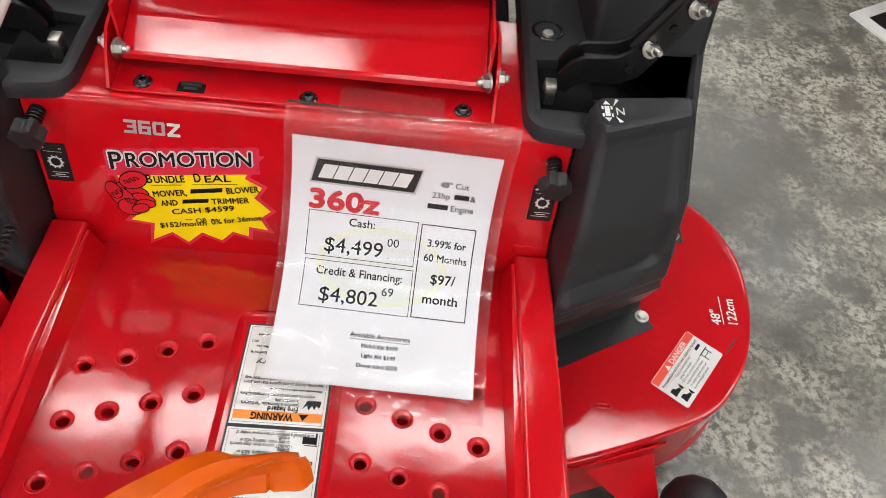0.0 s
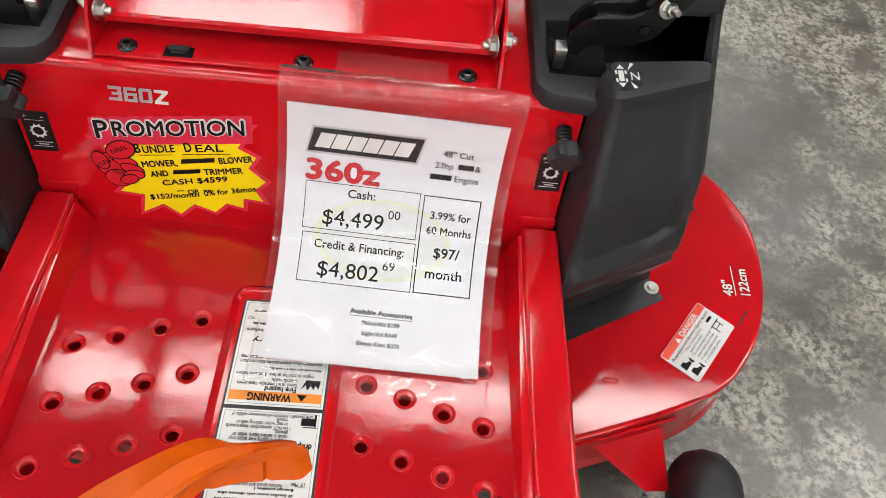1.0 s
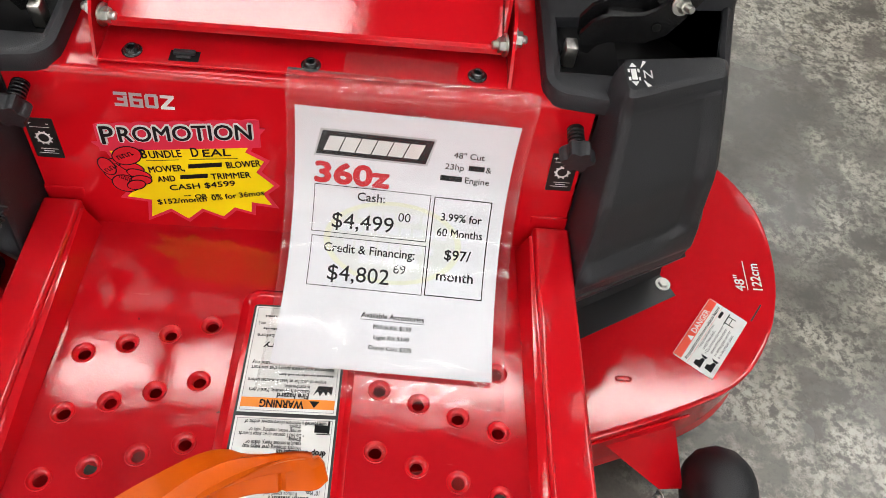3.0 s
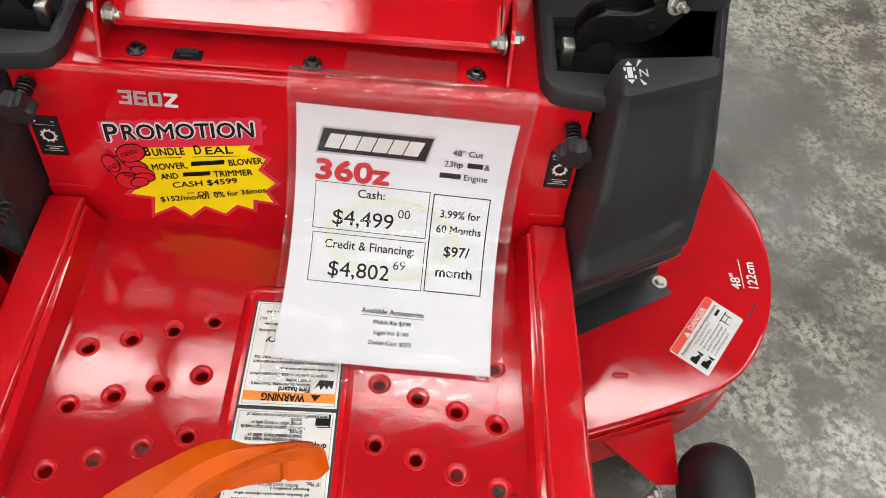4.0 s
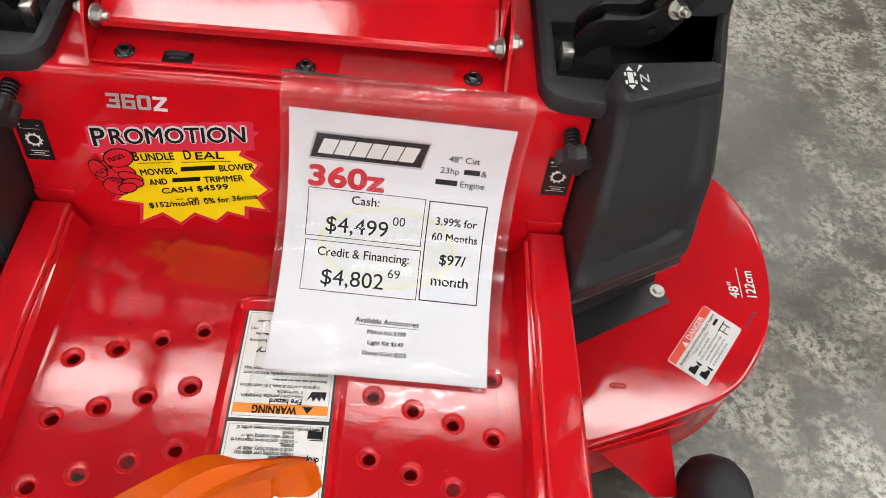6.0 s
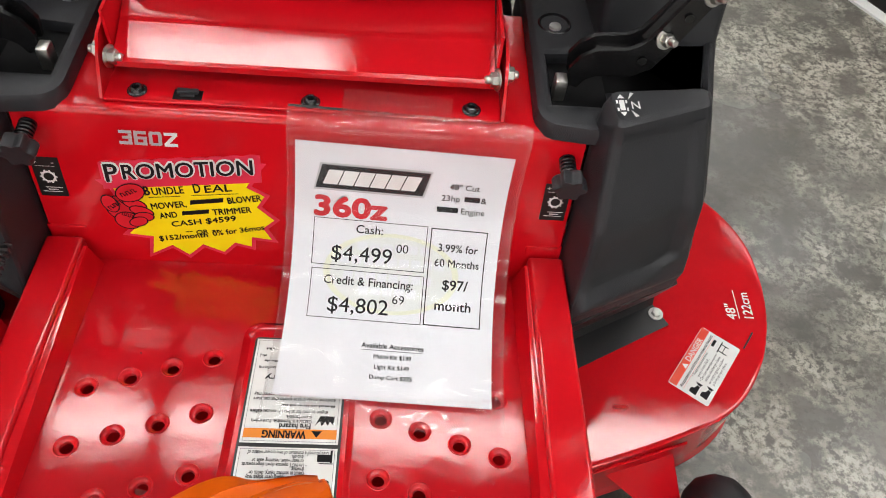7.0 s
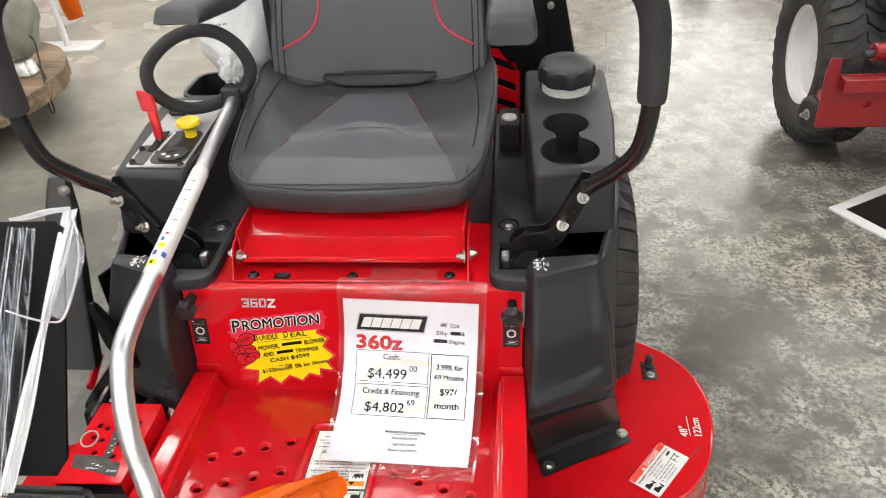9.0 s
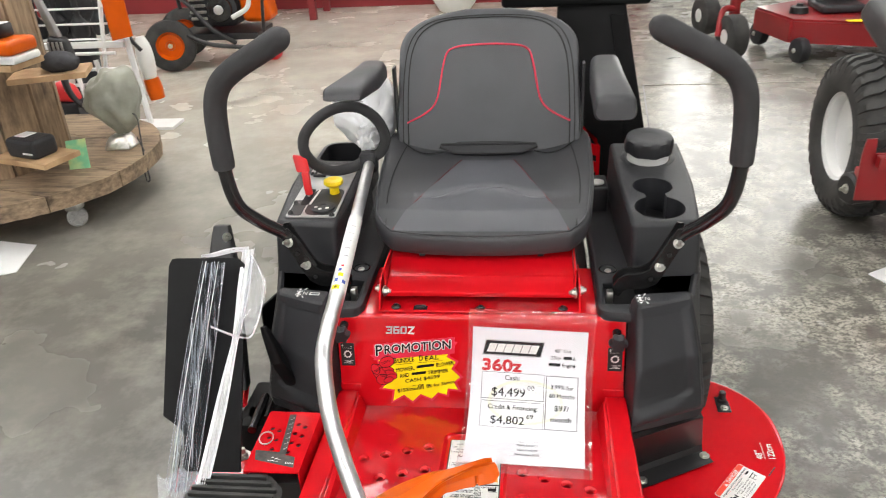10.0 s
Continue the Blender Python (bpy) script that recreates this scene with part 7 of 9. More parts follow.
    sheet(bm, -0.008, -0.022, -0.0055, 0.318, -0.0042, 2, 40)
    part("welded_edge", bm, TAPE, t, sharp=80)
    bm = bmesh.new()
    sheet(bm, 0.043, -0.052, 0.148, -0.012, -0.0060, 40, 22, 0.0011, rng)
    part("tape", bm, TAPE, t, "strip of clear adhesive tape", 80)


build_sign()


# ---- promotion sticker ----
def build_promo():
    t = thing("promotion_sticker", (-0.125, 0.59, 0.38), "yellow and red starburst promotion sticker with handwritten terms", "sticker")
    star = [(-0.1985, 0.1090), (-0.1809, 0.0553), (-0.1927, 0.0430), (-0.1677, 0.0403), (-0.1726, 0.0148), (-0.1500, 0.0287), (-0.1333, 0.0149), (-0.1165, 0.0317), (-0.0952, 0.0217), (-0.0816, 0.0365),
            (-0.0644, 0.0313), (-0.0629, 0.0458), (-0.0420, 0.0433), (-0.0500, 0.0590), (-0.0374, 0.0713), (-0.0542, 0.0884), (-0.0450, 0.1037), (-0.0628, 0.1144), (-0.0561, 0.1265)]
    # the heading's card follows the letters in shallow scallops
    ramp = lambda f: 0.116 * (f - 0.5) * 0.160
    head = [(-0.2065 + 0.160 * k / 24, 0.1218 + ramp(k / 24) - 0.0085) for k in range(25)]
    head += [(-0.0455 - 0.160 * k / 48, 0.1465 + ramp(1 - k / 48) + 0.0018 * abs(math.sin(math.pi * 9 * k / 48))) for k in range(49)]
    bm = bmesh.new()
    flat(bm, inset(star, -0.0042), lambda x, y, d: on_panel(x, y, d - 0.0008), 0.0007)
    part("red_card", bm, STAR_RED, t)
    bm = bmesh.new()
    flat(bm, head, lambda x, y, d: on_panel(x, y, d - 0.0016), 0.0014)
    for wing in (((-0.2129, 0.1149), (-0.2000, 0.1030), (-0.1960, 0.1180)), ((-0.0402, 0.1460), (-0.0500, 0.1470), (-0.0560, 0.1240))):
        flat(bm, wing[::-1], lambda x, y, d: on_panel(x, y, d - 0.0015), 0.0012)
    part("heading_card", bm, STAR_RED, t)
    bm = bmesh.new()
    flat(bm, star, lambda x, y, d: on_panel(x, y, d - 0.0013), 0.0004)
    part("yellow_card", bm, STAR_YELLOW, t)
    for name, bold, lift, mat in (("heading_outline", 0.085, 0.0021, LABEL_WHITE), ("heading", 0.016, 0.0032, INK)):
        bm = bmesh.new()
        line(bm, "P", -0.2025, 0.1150, -0.1862, 0.1168, 0.0315, on_panel, bold=bold, slant=0.14, lift=lift)
        line(bm, "ROMOTION", -0.1850, 0.1190, -0.0515, 0.1340, 0.0262, on_panel, bold=bold, slant=0.14, lift=lift)
        part(name, bm, mat, t)
    # plain red emblem: a thumb over a closed fist, with a black edge
    lobes = ((-0.1925, 0.0790, 0.0165, 0.0165, 0.1), (-0.1900, 0.0625, 0.0130, 0.0110, 0.0), (-0.2040, 0.0850, 0.0075, 0.0110, 0.3), (-0.1790, 0.0860, 0.0115, 0.0060, -0.3), (-0.1735, 0.0770, 0.0115, 0.0058, -0.3), (-0.1725, 0.0695, 0.0100, 0.0055, 0.1),
             (-0.1790, 0.0625, 0.0095, 0.0055, 0.4), (-0.1805, 0.1020, 0.0150, 0.0105, 0.45))
    for i, (cx, cy, rx, ry, tip) in enumerate(lobes):
        for name, grow, lift, mat in (("emblem_edge", 0.0013, 0.0018, INK), ("emblem", 0.0, 0.0019, EMBLEM_RED)):
            bm = bmesh.new()
            ring = [((rx + grow) * math.cos(2 * math.pi * k / 24), (ry + grow) * math.sin(2 * math.pi * k / 24)) for k in range(24)]
            bm.faces.new([bm.verts.new(on_panel(cx + a * math.cos(tip) - b * math.sin(tip), cy + a * math.sin(tip) + b * math.cos(tip), -lift - 0.00025 * i)) for a, b in ring])
            part(name, bm, mat, t, "plain red rounded emblem" if name == "emblem" else "")
    bm = bmesh.new()
    for x, y, w, q in ((-0.1900, 0.0985, 0.019, 0.45), (-0.2055, 0.0800, 0.020, 0.62), (-0.1935, 0.0740, 0.012, -0.4)):
        place = lambda a, b, d=0.0, x=x, y=y, q=q: on_panel(x + a * math.cos(q) - b * math.sin(q), y + a * math.sin(q) + b * math.cos(q), d)
        for k in range(6):
            bar(bm, w * k / 6, -0.0024, w * (k + 0.35) / 6, 0.0024, place, 0.0044)
            bar(bm, w * k / 6, 0.0018 * (-1) ** k, w * (k + 0.9) / 6, 0.0018 * (-1) ** k + 0.0010, place, 0.0044)
    part("emblem_lines", bm, INK, t)
    bm = bmesh.new()
    def scrawl(x0, y0, x1, y1, h):
        """An unreadable handwritten word: a slanted bar."""
        bm.faces.new([bm.verts.new(on_panel(x, y, -0.0019)) for x, y in ((x0, y0), (x1, y1), (x1 + 0.001, y1 + h), (x0 + 0.001, y0 + h))])
    def letters(words, size):
        for text, x0, y0, x1, y1 in words:
            line(bm, text, x0, y0, x1, y1, size, on_panel, bold=0.020, slant=0.10, lift=0.0019)
    letters((("B", -0.1670, 0.0985, -0.1605, 0.0994), ("D", -0.1165, 0.1050, -0.1085, 0.1061)), 0.0165)
    letters((("UNDLE", -0.1590, 0.0992, -0.1255, 0.1040), ("EAL", -0.1060, 0.1058, -0.0770, 0.1098)), 0.0132)
    scrawl(-0.1640, 0.0950, -0.1310, 0.0990, 0.0009)
    scrawl(-0.1200, 0.1005, -0.0712, 0.1062, 0.0009)
    letters((("MOWER,", -0.1632, 0.0795, -0.1262, 0.0855), ("BLOWER", -0.0835, 0.0925, -0.0482, 0.0985)), 0.0116)
    scrawl(-0.1225, 0.0885, -0.0880, 0.0940, 0.0060)
    letters((("AND", -0.1560, 0.0672, -0.1375, 0.0703), ("TRIMMER", -0.1005, 0.0758, -0.0598, 0.0820)), 0.0112)
    scrawl(-0.1330, 0.0730, -0.1045, 0.0775, 0.0058)
    letters((("CASH $4599", -0.1462, 0.0562, -0.0765, 0.0692),), 0.0104)
    letters((("--", -0.1330, 0.0478, -0.1250, 0.0490), ("OR", -0.1215, 0.0468, -0.1085, 0.0490), ("--", -0.1050, 0.0515, -0.0960, 0.0528)), 0.0082)
    letters((("$152/month", -0.1625, 0.0345, -0.1095, 0.0440), ("0% for 36mos", -0.1040, 0.0455, -0.0480, 0.0585)), 0.0100)
    part("handwriting", bm, INK, t, "black marker handwriting")


build_promo()


# ---- string trimmer lying across the mower ----
def build_trimmer():
    t = thing("string_trimmer", (-0.12, 0.17, foot_z(0.17)), "string trimmer with bent aluminium shaft and glossy orange deflector", "string trimmer")
    way = [(-0.128, 0.165, 0.485), (-0.152, 0.195, 0.525), (-0.176, 0.228, 0.575), (-0.197, 0.262, 0.631), (-0.213, 0.318, 0.683), (-0.217, 0.375, 0.702), (-0.220, 0.444, 0.711), (-0.228, 0.54, 0.7175), (-0.2395, 0.70, 0.729)]
    bm = bmesh.new()
    tube(bm, spline(way, 10), 0.0132, 20)
    shaft = part("shaft", bm, ALUMINIUM, t, "bent bright aluminium shaft", 60)
    bm = bmesh.new()
    tube(bm, [(-0.2395, 0.70, 0.729), (-0.2605, 0.973, 0.748), (-0.285, 1.25, 0.768), (-0.297, 1.40, 0.778)], 0.0122, 20)
    part("upper_shaft", bm, ALUMINIUM, shaft, sharp=60)
    bm = bmesh.new()
    def shaft_at(y):
        return Vector((-0.220 - (y - 0.444) * 0.0765, y, 0.711 + (y - 0.444) * 0.0702))
    tube(bm, [shaft_at(0.452 + 0.02 * k) for k in range(14)], 0.0137, 20, caps=False)
    sl = part("shaft_label", bm, LABEL_WHITE, shaft, "white paper label wrapped round the shaft", 60)
    # printed symbols round the label
    def wrapped(a, y):
        c = shaft_at(y)
        return c + Vector((math.cos(a), 0, math.sin(a))) * 0.0142
    def patch(mat, y0, y1, a0, a1, name):
        bm = bmesh.new()
        n = 6
        g = [[bm.verts.new(wrapped(radians(a0 + (a1 - a0) * i / n), y)) for i in range(n + 1)] for y in (y0, y1)]
        for i in range(n):
            bm.faces.new((g[0][i], g[0][i + 1], g[1][i + 1], g[1][i]))
        part(name, bm, mat, sl, sharp=80)
    BLUE = material("blue_print", (0.03, 0.08, 0.40), 0.4)
    patch(STAR_YELLOW, 0.458, 0.470, 70, 125, "symbol")
    patch(INK, 0.461, 0.467, 88, 104, "symbol")
    patch(BLUE, 0.478, 0.488, 35, 62, "symbol")
    patch(BLUE, 0.480, 0.490, 92, 116, "symbol")
    patch(STAR_YELLOW, 0.496, 0.506, 64, 100, "symbol")
    patch(BLUE, 0.512, 0.520, 84, 106, "symbol")
    patch(STAR_RED, 0.526, 0.531, 74, 92, "symbol")
    for k in range(5):
        patch(INK_GREY, 0.560 + 0.026 * k, 0.562 + 0.026 * k, 58 + 3 * (k % 3), 96 + 6 * (k % 2), "symbol")
    # loop handle
    bm = bmesh.new()
    pts = [(-0.268, 0.972, 0.757), (-0.236, 0.975, 0.770), (-0.221, 0.976, 0.806), (-0.236, 0.972, 0.848), (-0.270, 0.966, 0.876), (-0.312, 0.955, 0.881), (-0.350, 0.935, 0.868), (-0.380, 0.908, 0.838), (-0.385, 0.905, 0.800), (-0.370, 0.925, 0.762), (-0.345, 0.955, 0.736), (-0.310, 0.970, 0.735), (-0.285, 0.973, 0.744)]
    ring = spline(pts + [pts[0]], 6)[:-1]
    tube(bm, ring, 0.0120, 14, closed=True)
    part("loop_handle", bm, FOAM, t, "black foam-covered loop handle", 60)
    bm = bmesh.new()
    box(bm, (-0.281, 0.955, 0.728), (-0.243, 0.992, 0.772), 0.006, segments=3)
    part("handle_clamp", bm, BLACK_PLASTIC, t)
    # crumpled cable tie and cover on the shaft behind the handle
    rng = random.Random(21)
    bm = bmesh.new()
    r = bmesh.ops.create_icosphere(bm, subdivisions=4, radius=1.0)
    for v in r["verts"]:
        q = 1 + 0.32 * noise.noise(v.co * 3.1) + 0.30 * abs(noise.noise(v.co * 7))
        v.co = Vector((-0.266 + 0.024 * v.co.x * q, 1.010 + 0.030 * v.co.y * q, 0.790 + 0.030 * v.co.z * q))
    part("tied_neck", bm, WHITE_FILM, t, "crumpled tied neck of the white bag", 30)
    bm = bmesh.new()
    r = bmesh.ops.create_icosphere(bm, subdivisions=5, radius=1.0)
    for v in r["verts"]:
        c = v.co.copy()
        pull = max(0.0, -c.y) ** 2
        q = 1 + 0.12 * noise.noise(c * 1.8 + Vector((5, 0, 2))) + 0.08 * abs(noise.noise(c * 3.5)) + 0.02 * abs(noise.noise(c * 9))
        v.co = Vector((-0.295 + 0.080 * c.x * q * (1 - 0.6 * pull) + 0.025 * pull, 1.150 + 0.105 * c.y * q, 0.812 + 0.088 * c.z * q * (1 - 0.6 * pull) - 0.015 * pull))
    bag = part("motor_bag", bm, WHITE_FILM, t, "crumpled white plastic bag tied over the motor", 40)
    bm = bmesh.new()
    fr = frame_place((-0.355, 1.075, 0.850), (1, 0.1, 0.1), (0, 0.35, 1))
    rng = random.Random(8)
    rows_of_bars(bm, 0.030, 0.075, 0.0, 2, 0.012, 0.004, fr, rng, 0.006)
    part("bag_print", bm, INK_GREY, bag)
    # orange deflector: a curved top with a crease, and a concave front lip
    back = spline([(-0.165, 0.190, 0.500), (-0.110, 0.245, 0.500), (-0.066, 0.278, 0.497), (-0.044, 0.2915, 0.4935), (-0.028, 0.294, 0.494), (-0.012, 0.2885, 0.502), (0.014, 0.2845, 0.517), (0.029, 0.2830, 0.5245), (0.040, 0.2812, 0.528)], 5)
    edge = spline([(-0.120, 0.150, 0.487), (-0.080, 0.205, 0.494), (-0.043, 0.247, 0.505), (-0.022, 0.262, 0.5095), (-0.004, 0.271, 0.514), (0.010, 0.2770, 0.5185), (0.021, 0.2800, 0.5220), (0.032, 0.2812, 0.5255), (0.042, 0.2800, 0.5280)], 5)
    foot = spline([(-0.105, 0.155, 0.450), (-0.070, 0.215, 0.462), (-0.035, 0.256, 0.476), (-0.021, 0.261, 0.479), (-0.004, 0.2645, 0.4835), (0.012, 0.2655, 0.487), (0.028, 0.266, 0.492), (0.044, 0.2655, 0.498), (0.0535, 0.269, 0.511)], 5)
    bm = bmesh.new()
    def shell(off):
        g = []
        for k, (p, q, r) in enumerate(zip(back, edge, foot)):
            notch = Vector((0, 0, 0.006 if k == 27 else 0.0))
            row = [p + Vector((0.001, 0.003, -0.024)), p, p.lerp(q, 0.30) + Vector((0, 0, 0.0035)), p.lerp(q, 0.50) + Vector((0, 0, 0.0062)), p.lerp(q, 0.62) + Vector((0, 0, 0.0030)), p.lerp(q, 0.85) - Vector((0, 0, 0.0008)), q,
                   q + Vector((0, -0.0006, -0.002)), q.lerp(r, 0.30) + Vector((0, 0.006, 0)), q.lerp(r, 0.65) + Vector((0, 0.007, 0)), r + notch]
            g.append([bm.verts.new(v + off) for v in row])
        for r0, r1 in zip(g, g[1:]):
            for j in range(len(r0) - 1):
                bm.faces.new((r0[j], r0[j + 1], r1[j + 1], r1[j]))
        return g
    A, B = shell(Vector((0, 0, 0))), shell(Vector((0, 0.0022, -0.0022)))
    for side_a, side_b in ((A[0], B[0]), (A[-1], B[-1])):
        for j in range(len(side_a) - 1):
            bm.faces.new((side_a[j], side_a[j + 1], side_b[j + 1], side_b[j]))
    for j in (0, -1):
        for k in range(len(A) - 1):
            bm.faces.new((A[k][j], A[k + 1][j], B[k + 1][j], B[k][j]))
    part("deflector", bm, ORANGE, t, "glossy orange plastic deflector", 28)
    # gear head and spool on the foot plate
    bm = bmesh.new()
    lathe(bm, [(0, 0), (0.050, 0), (0.055, 0.010), (0.055, 0.040), (0.045, 0.050), (0.024, 0.054), (0.022, 0.080), (0, 0.085)], 28, Matrix.Translation((-0.118, 0.150, foot_z(0.15))))
    part("spool_head", bm, BLACK_PLASTIC, t)


build_trimmer()


# ---- stretch wrap left on the chute ----
def build_wrap():
    t = thing("plastic_wrap", (-0.50, 0.40, 0.36), "clear stretch wrap with white twisted strips hanging on the chute", "plastic wrap")
    rng = random.Random(4)
    bm = bmesh.new()
    n, m = 14, 30
    g = []
    for i in range(n + 1):
        row = []
        for j in range(m + 1):
            a, b = i / n, j / m
            x = (-0.508 + 0.040 * a) * (1 - b) + (-0.548 + 0.050 * a) * b
            y = 0.608 * (1 - b) + 0.362 * b - 0.006
            z = 0.705 * (1 - b) + 0.372 * b
            k = 0.0045 * math.sin(23 * a + 1.5 * math.sin(4 * b)) + 0.0030 * math.sin(51 * a + 3 * b)
            row.append(bm.verts.new((x, y - 0.010 - k, z - 0.006 + 0.6 * k)))
        g.append(row)
    for i in range(n):
        for j in range(m):
            bm.faces.new((g[i][j], g[i + 1][j], g[i + 1][j + 1], g[i][j + 1]))
    part("film", bm, WRAP_SHEET, t, "shiny pleated clear film", 60)
    for k in range(6):
        a, wob = (k + rng.uniform(-0.4, 0.4)) / 5, rng.uniform(-0.004, 0.004)
        bm = bmesh.new()
        pts = []
        for j in range(11):
            b = j / 10
            pts.append((-0.508 + 0.040 * a - (0.040 - 0.010 * a) * b + wob * math.sin(3 * b), 0.592 - 0.246 * b - 0.002 * (k % 3), 0.703 - 0.333 * b))
        tube(bm, pts, rng.uniform(0.0005, 0.0016), 6)
        part("pleat", bm, WRAP_TWIST if k in (1, 4) else WRAP, t)
    def ribbon(pts, widths, across, ph):
        """A gathered band of film: lengthwise pleats, narrow where it is twisted."""
        bm = bmesh.new()
        P, n = spline(pts, 8), 10
        rows = []
        for k, p in enumerate(P):
            f = (len(widths) - 1) * k / (len(P) - 1)
            i = min(len(widths) - 2, int(f))
            w = widths[i] + (widths[i + 1] - widths[i]) * (f - i)
            a = Vector(across).normalized()
            d = (P[min(k + 1, len(P) - 1)] - P[max(k - 1, 0)]).normalized()
            up = a.cross(d).normalized()
            rows.append([bm.verts.new(p + a * w * (j / n - 0.5) + up * 0.0014 * (math.sin(2.4 * j + 0.12 * k + ph) + 0.5 * math.sin(1.1 * j - 0.31 * k + ph)) * min(1.0, w / 0.012)) for j in range(n + 1)])
        for A, B in zip(rows, rows[1:]):
            for j in range(n):
                bm.faces.new((A[j], A[j + 1], B[j + 1], B[j]))
        part("strip", bm, WRAP_BAND, t, "white gathered film strip", 70)
        return P
    ribbon([(-0.442, 0.652, 0.696), (-0.432, 0.58, 0.664), (-0.420, 0.49, 0.625), (-0.424, 0.43, 0.575), (-0.434, 0.36, 0.505), (-0.446, 0.28, 0.430), (-0.452, 0.21, 0.375)], (0.024, 0.023, 0.012, 0.021, 0.023, 0.023), (1, 0.25, 0.05), 0.3)
    ribbon([(-0.520, 0.612, 0.702), (-0.500, 0.620, 0.701), (-0.470, 0.637, 0.701), (-0.440, 0.650, 0.699)], (0.010, 0.012, 0.014), (0.3, -0.4, 1), 1.1)
    ribbon([(-0.438, 0.648, 0.694), (-0.400, 0.585, 0.690), (-0.379, 0.540, 0.678), (-0.377, 0.500, 0.650), (-0.387, 0.468, 0.622), (-0.405, 0.458, 0.626), (-0.425, 0.448, 0.642), (-0.446, 0.445, 0.655)], (0.006, 0.007, 0.006, 0.007, 0.008), (0.2, -0.5, 0.8), 2.0)
    for k in range(3):
        bm = bmesh.new()
        tube(bm, spline([(-0.442, 0.650, 0.697), (-0.432 + 0.002 * k, 0.58, 0.666), (-0.420, 0.49 - 0.001 * k, 0.627), (-0.430 + 0.003 * k, 0.40, 0.548), (-0.450 + 0.004 * k, 0.28, 0.433)], 6), 0.0011, 6)
        part("strip_fold", bm, WRAP_TWIST, t)
    bm = bmesh.new()
    g = []
    for i in range(9):
        a = i / 8
        p, q = Vector((-0.440, 0.640, 0.688)).lerp(Vector((-0.418, 0.475, 0.620)), a), Vector((-0.430, 0.640, 0.692)).lerp(Vector((-0.388, 0.468, 0.624)), a) + Vector((0.030, -0.006, 0.010)) * math.sin(math.pi * a)
        g.append([bm.verts.new(p.lerp(q, j / 5) + Vector((0, 0.004 * math.sin(9 * a + 2 * j), 0))) for j in range(6)])
    for i in range(8):
        for j in range(5):
            bm.faces.new((g[i][j], g[i + 1][j], g[i + 1][j + 1], g[i][j + 1]))
    part("film_web", bm, WRAP, t, "", 60)
    bm = bmesh.new()
    g = []
    for i in range(7):
        a = i / 6
        g.append([bm.verts.new((-0.575 + 0.075 * a + 0.02 * b / 4, 0.372 - 0.02 * b - 0.006 * math.sin(9 * a), 0.385 - 0.022 * b - 0.010 * math.sin(7 * a + b))) for b in range(5)])
    for i in range(6):
        for j in range(4):
            bm.faces.new((g[i][j], g[i + 1][j], g[i + 1][j + 1], g[i][j + 1]))
    part("film_tail", bm, WRAP, t, "", 60)


build_wrap()


# ---- the shop around the mower ----
def build_poster():
    t = thing("floor_sign", (1.241, 1.80, 0), "white-bordered black poster board lying flat on the floor", "poster")
    on = frame_place((1.241, 1.80, 0.006), (0.85, 0.52, 0), (0.515, -0.857, 0))
    flipped = lambda x, y, d=0.0: on(x, y, -d)
    bm = bmesh.new()
    plate(bm, rounded(0, 0, 0.61, 0.46, 0.004, 3), [], flipped, 0.006)
    part("board", bm, WHITE_PAINT, t)
    bm = bmesh.new()
    plate(bm, rounded(0.036, 0.036, 0.574, 0.424, 0.002, 2), [], lambda x, y, d: flipped(x, y, d - 0.0008), 0.0006)
    part("print", bm, LABEL_BLACK, t, "black glossy print")
    t = thing("floor_card", (-1.95, 1.90, 0), "white card lying on the concrete floor", "card")
    bm = bmesh.new()
    pts = [(-1.925, 1.994), (-1.872, 1.773), (-2.02, 1.70), (-2.20, 1.95), (-2.112, 2.029)]
    plate(bm, pts, [], lambda x, y, d: Vector((x, y, 0.004 - d)), 0.004)
    part("sheet", bm, WHITE_PAINT, t)


def big_wheel(parent, centre, radius, width, rim_r, rim_mat, lugs, tyre_label):
    w = tyre("tyre", parent, centre, radius, width, rim_r, lugs, "rim", rim_mat, tyre_label, 0.013)
    bm = bmesh.new()
    lathe(bm, [(0, -0.008), (0.03, -0.008), (0.034, 0.0), (0.034, 0.02), (0, 0.02)], 20, aim(Vector(centre) - Vector((width * 0.15, 0, 0)), (1, 0, 0)))
    part("hub", bm, rim_mat, w)


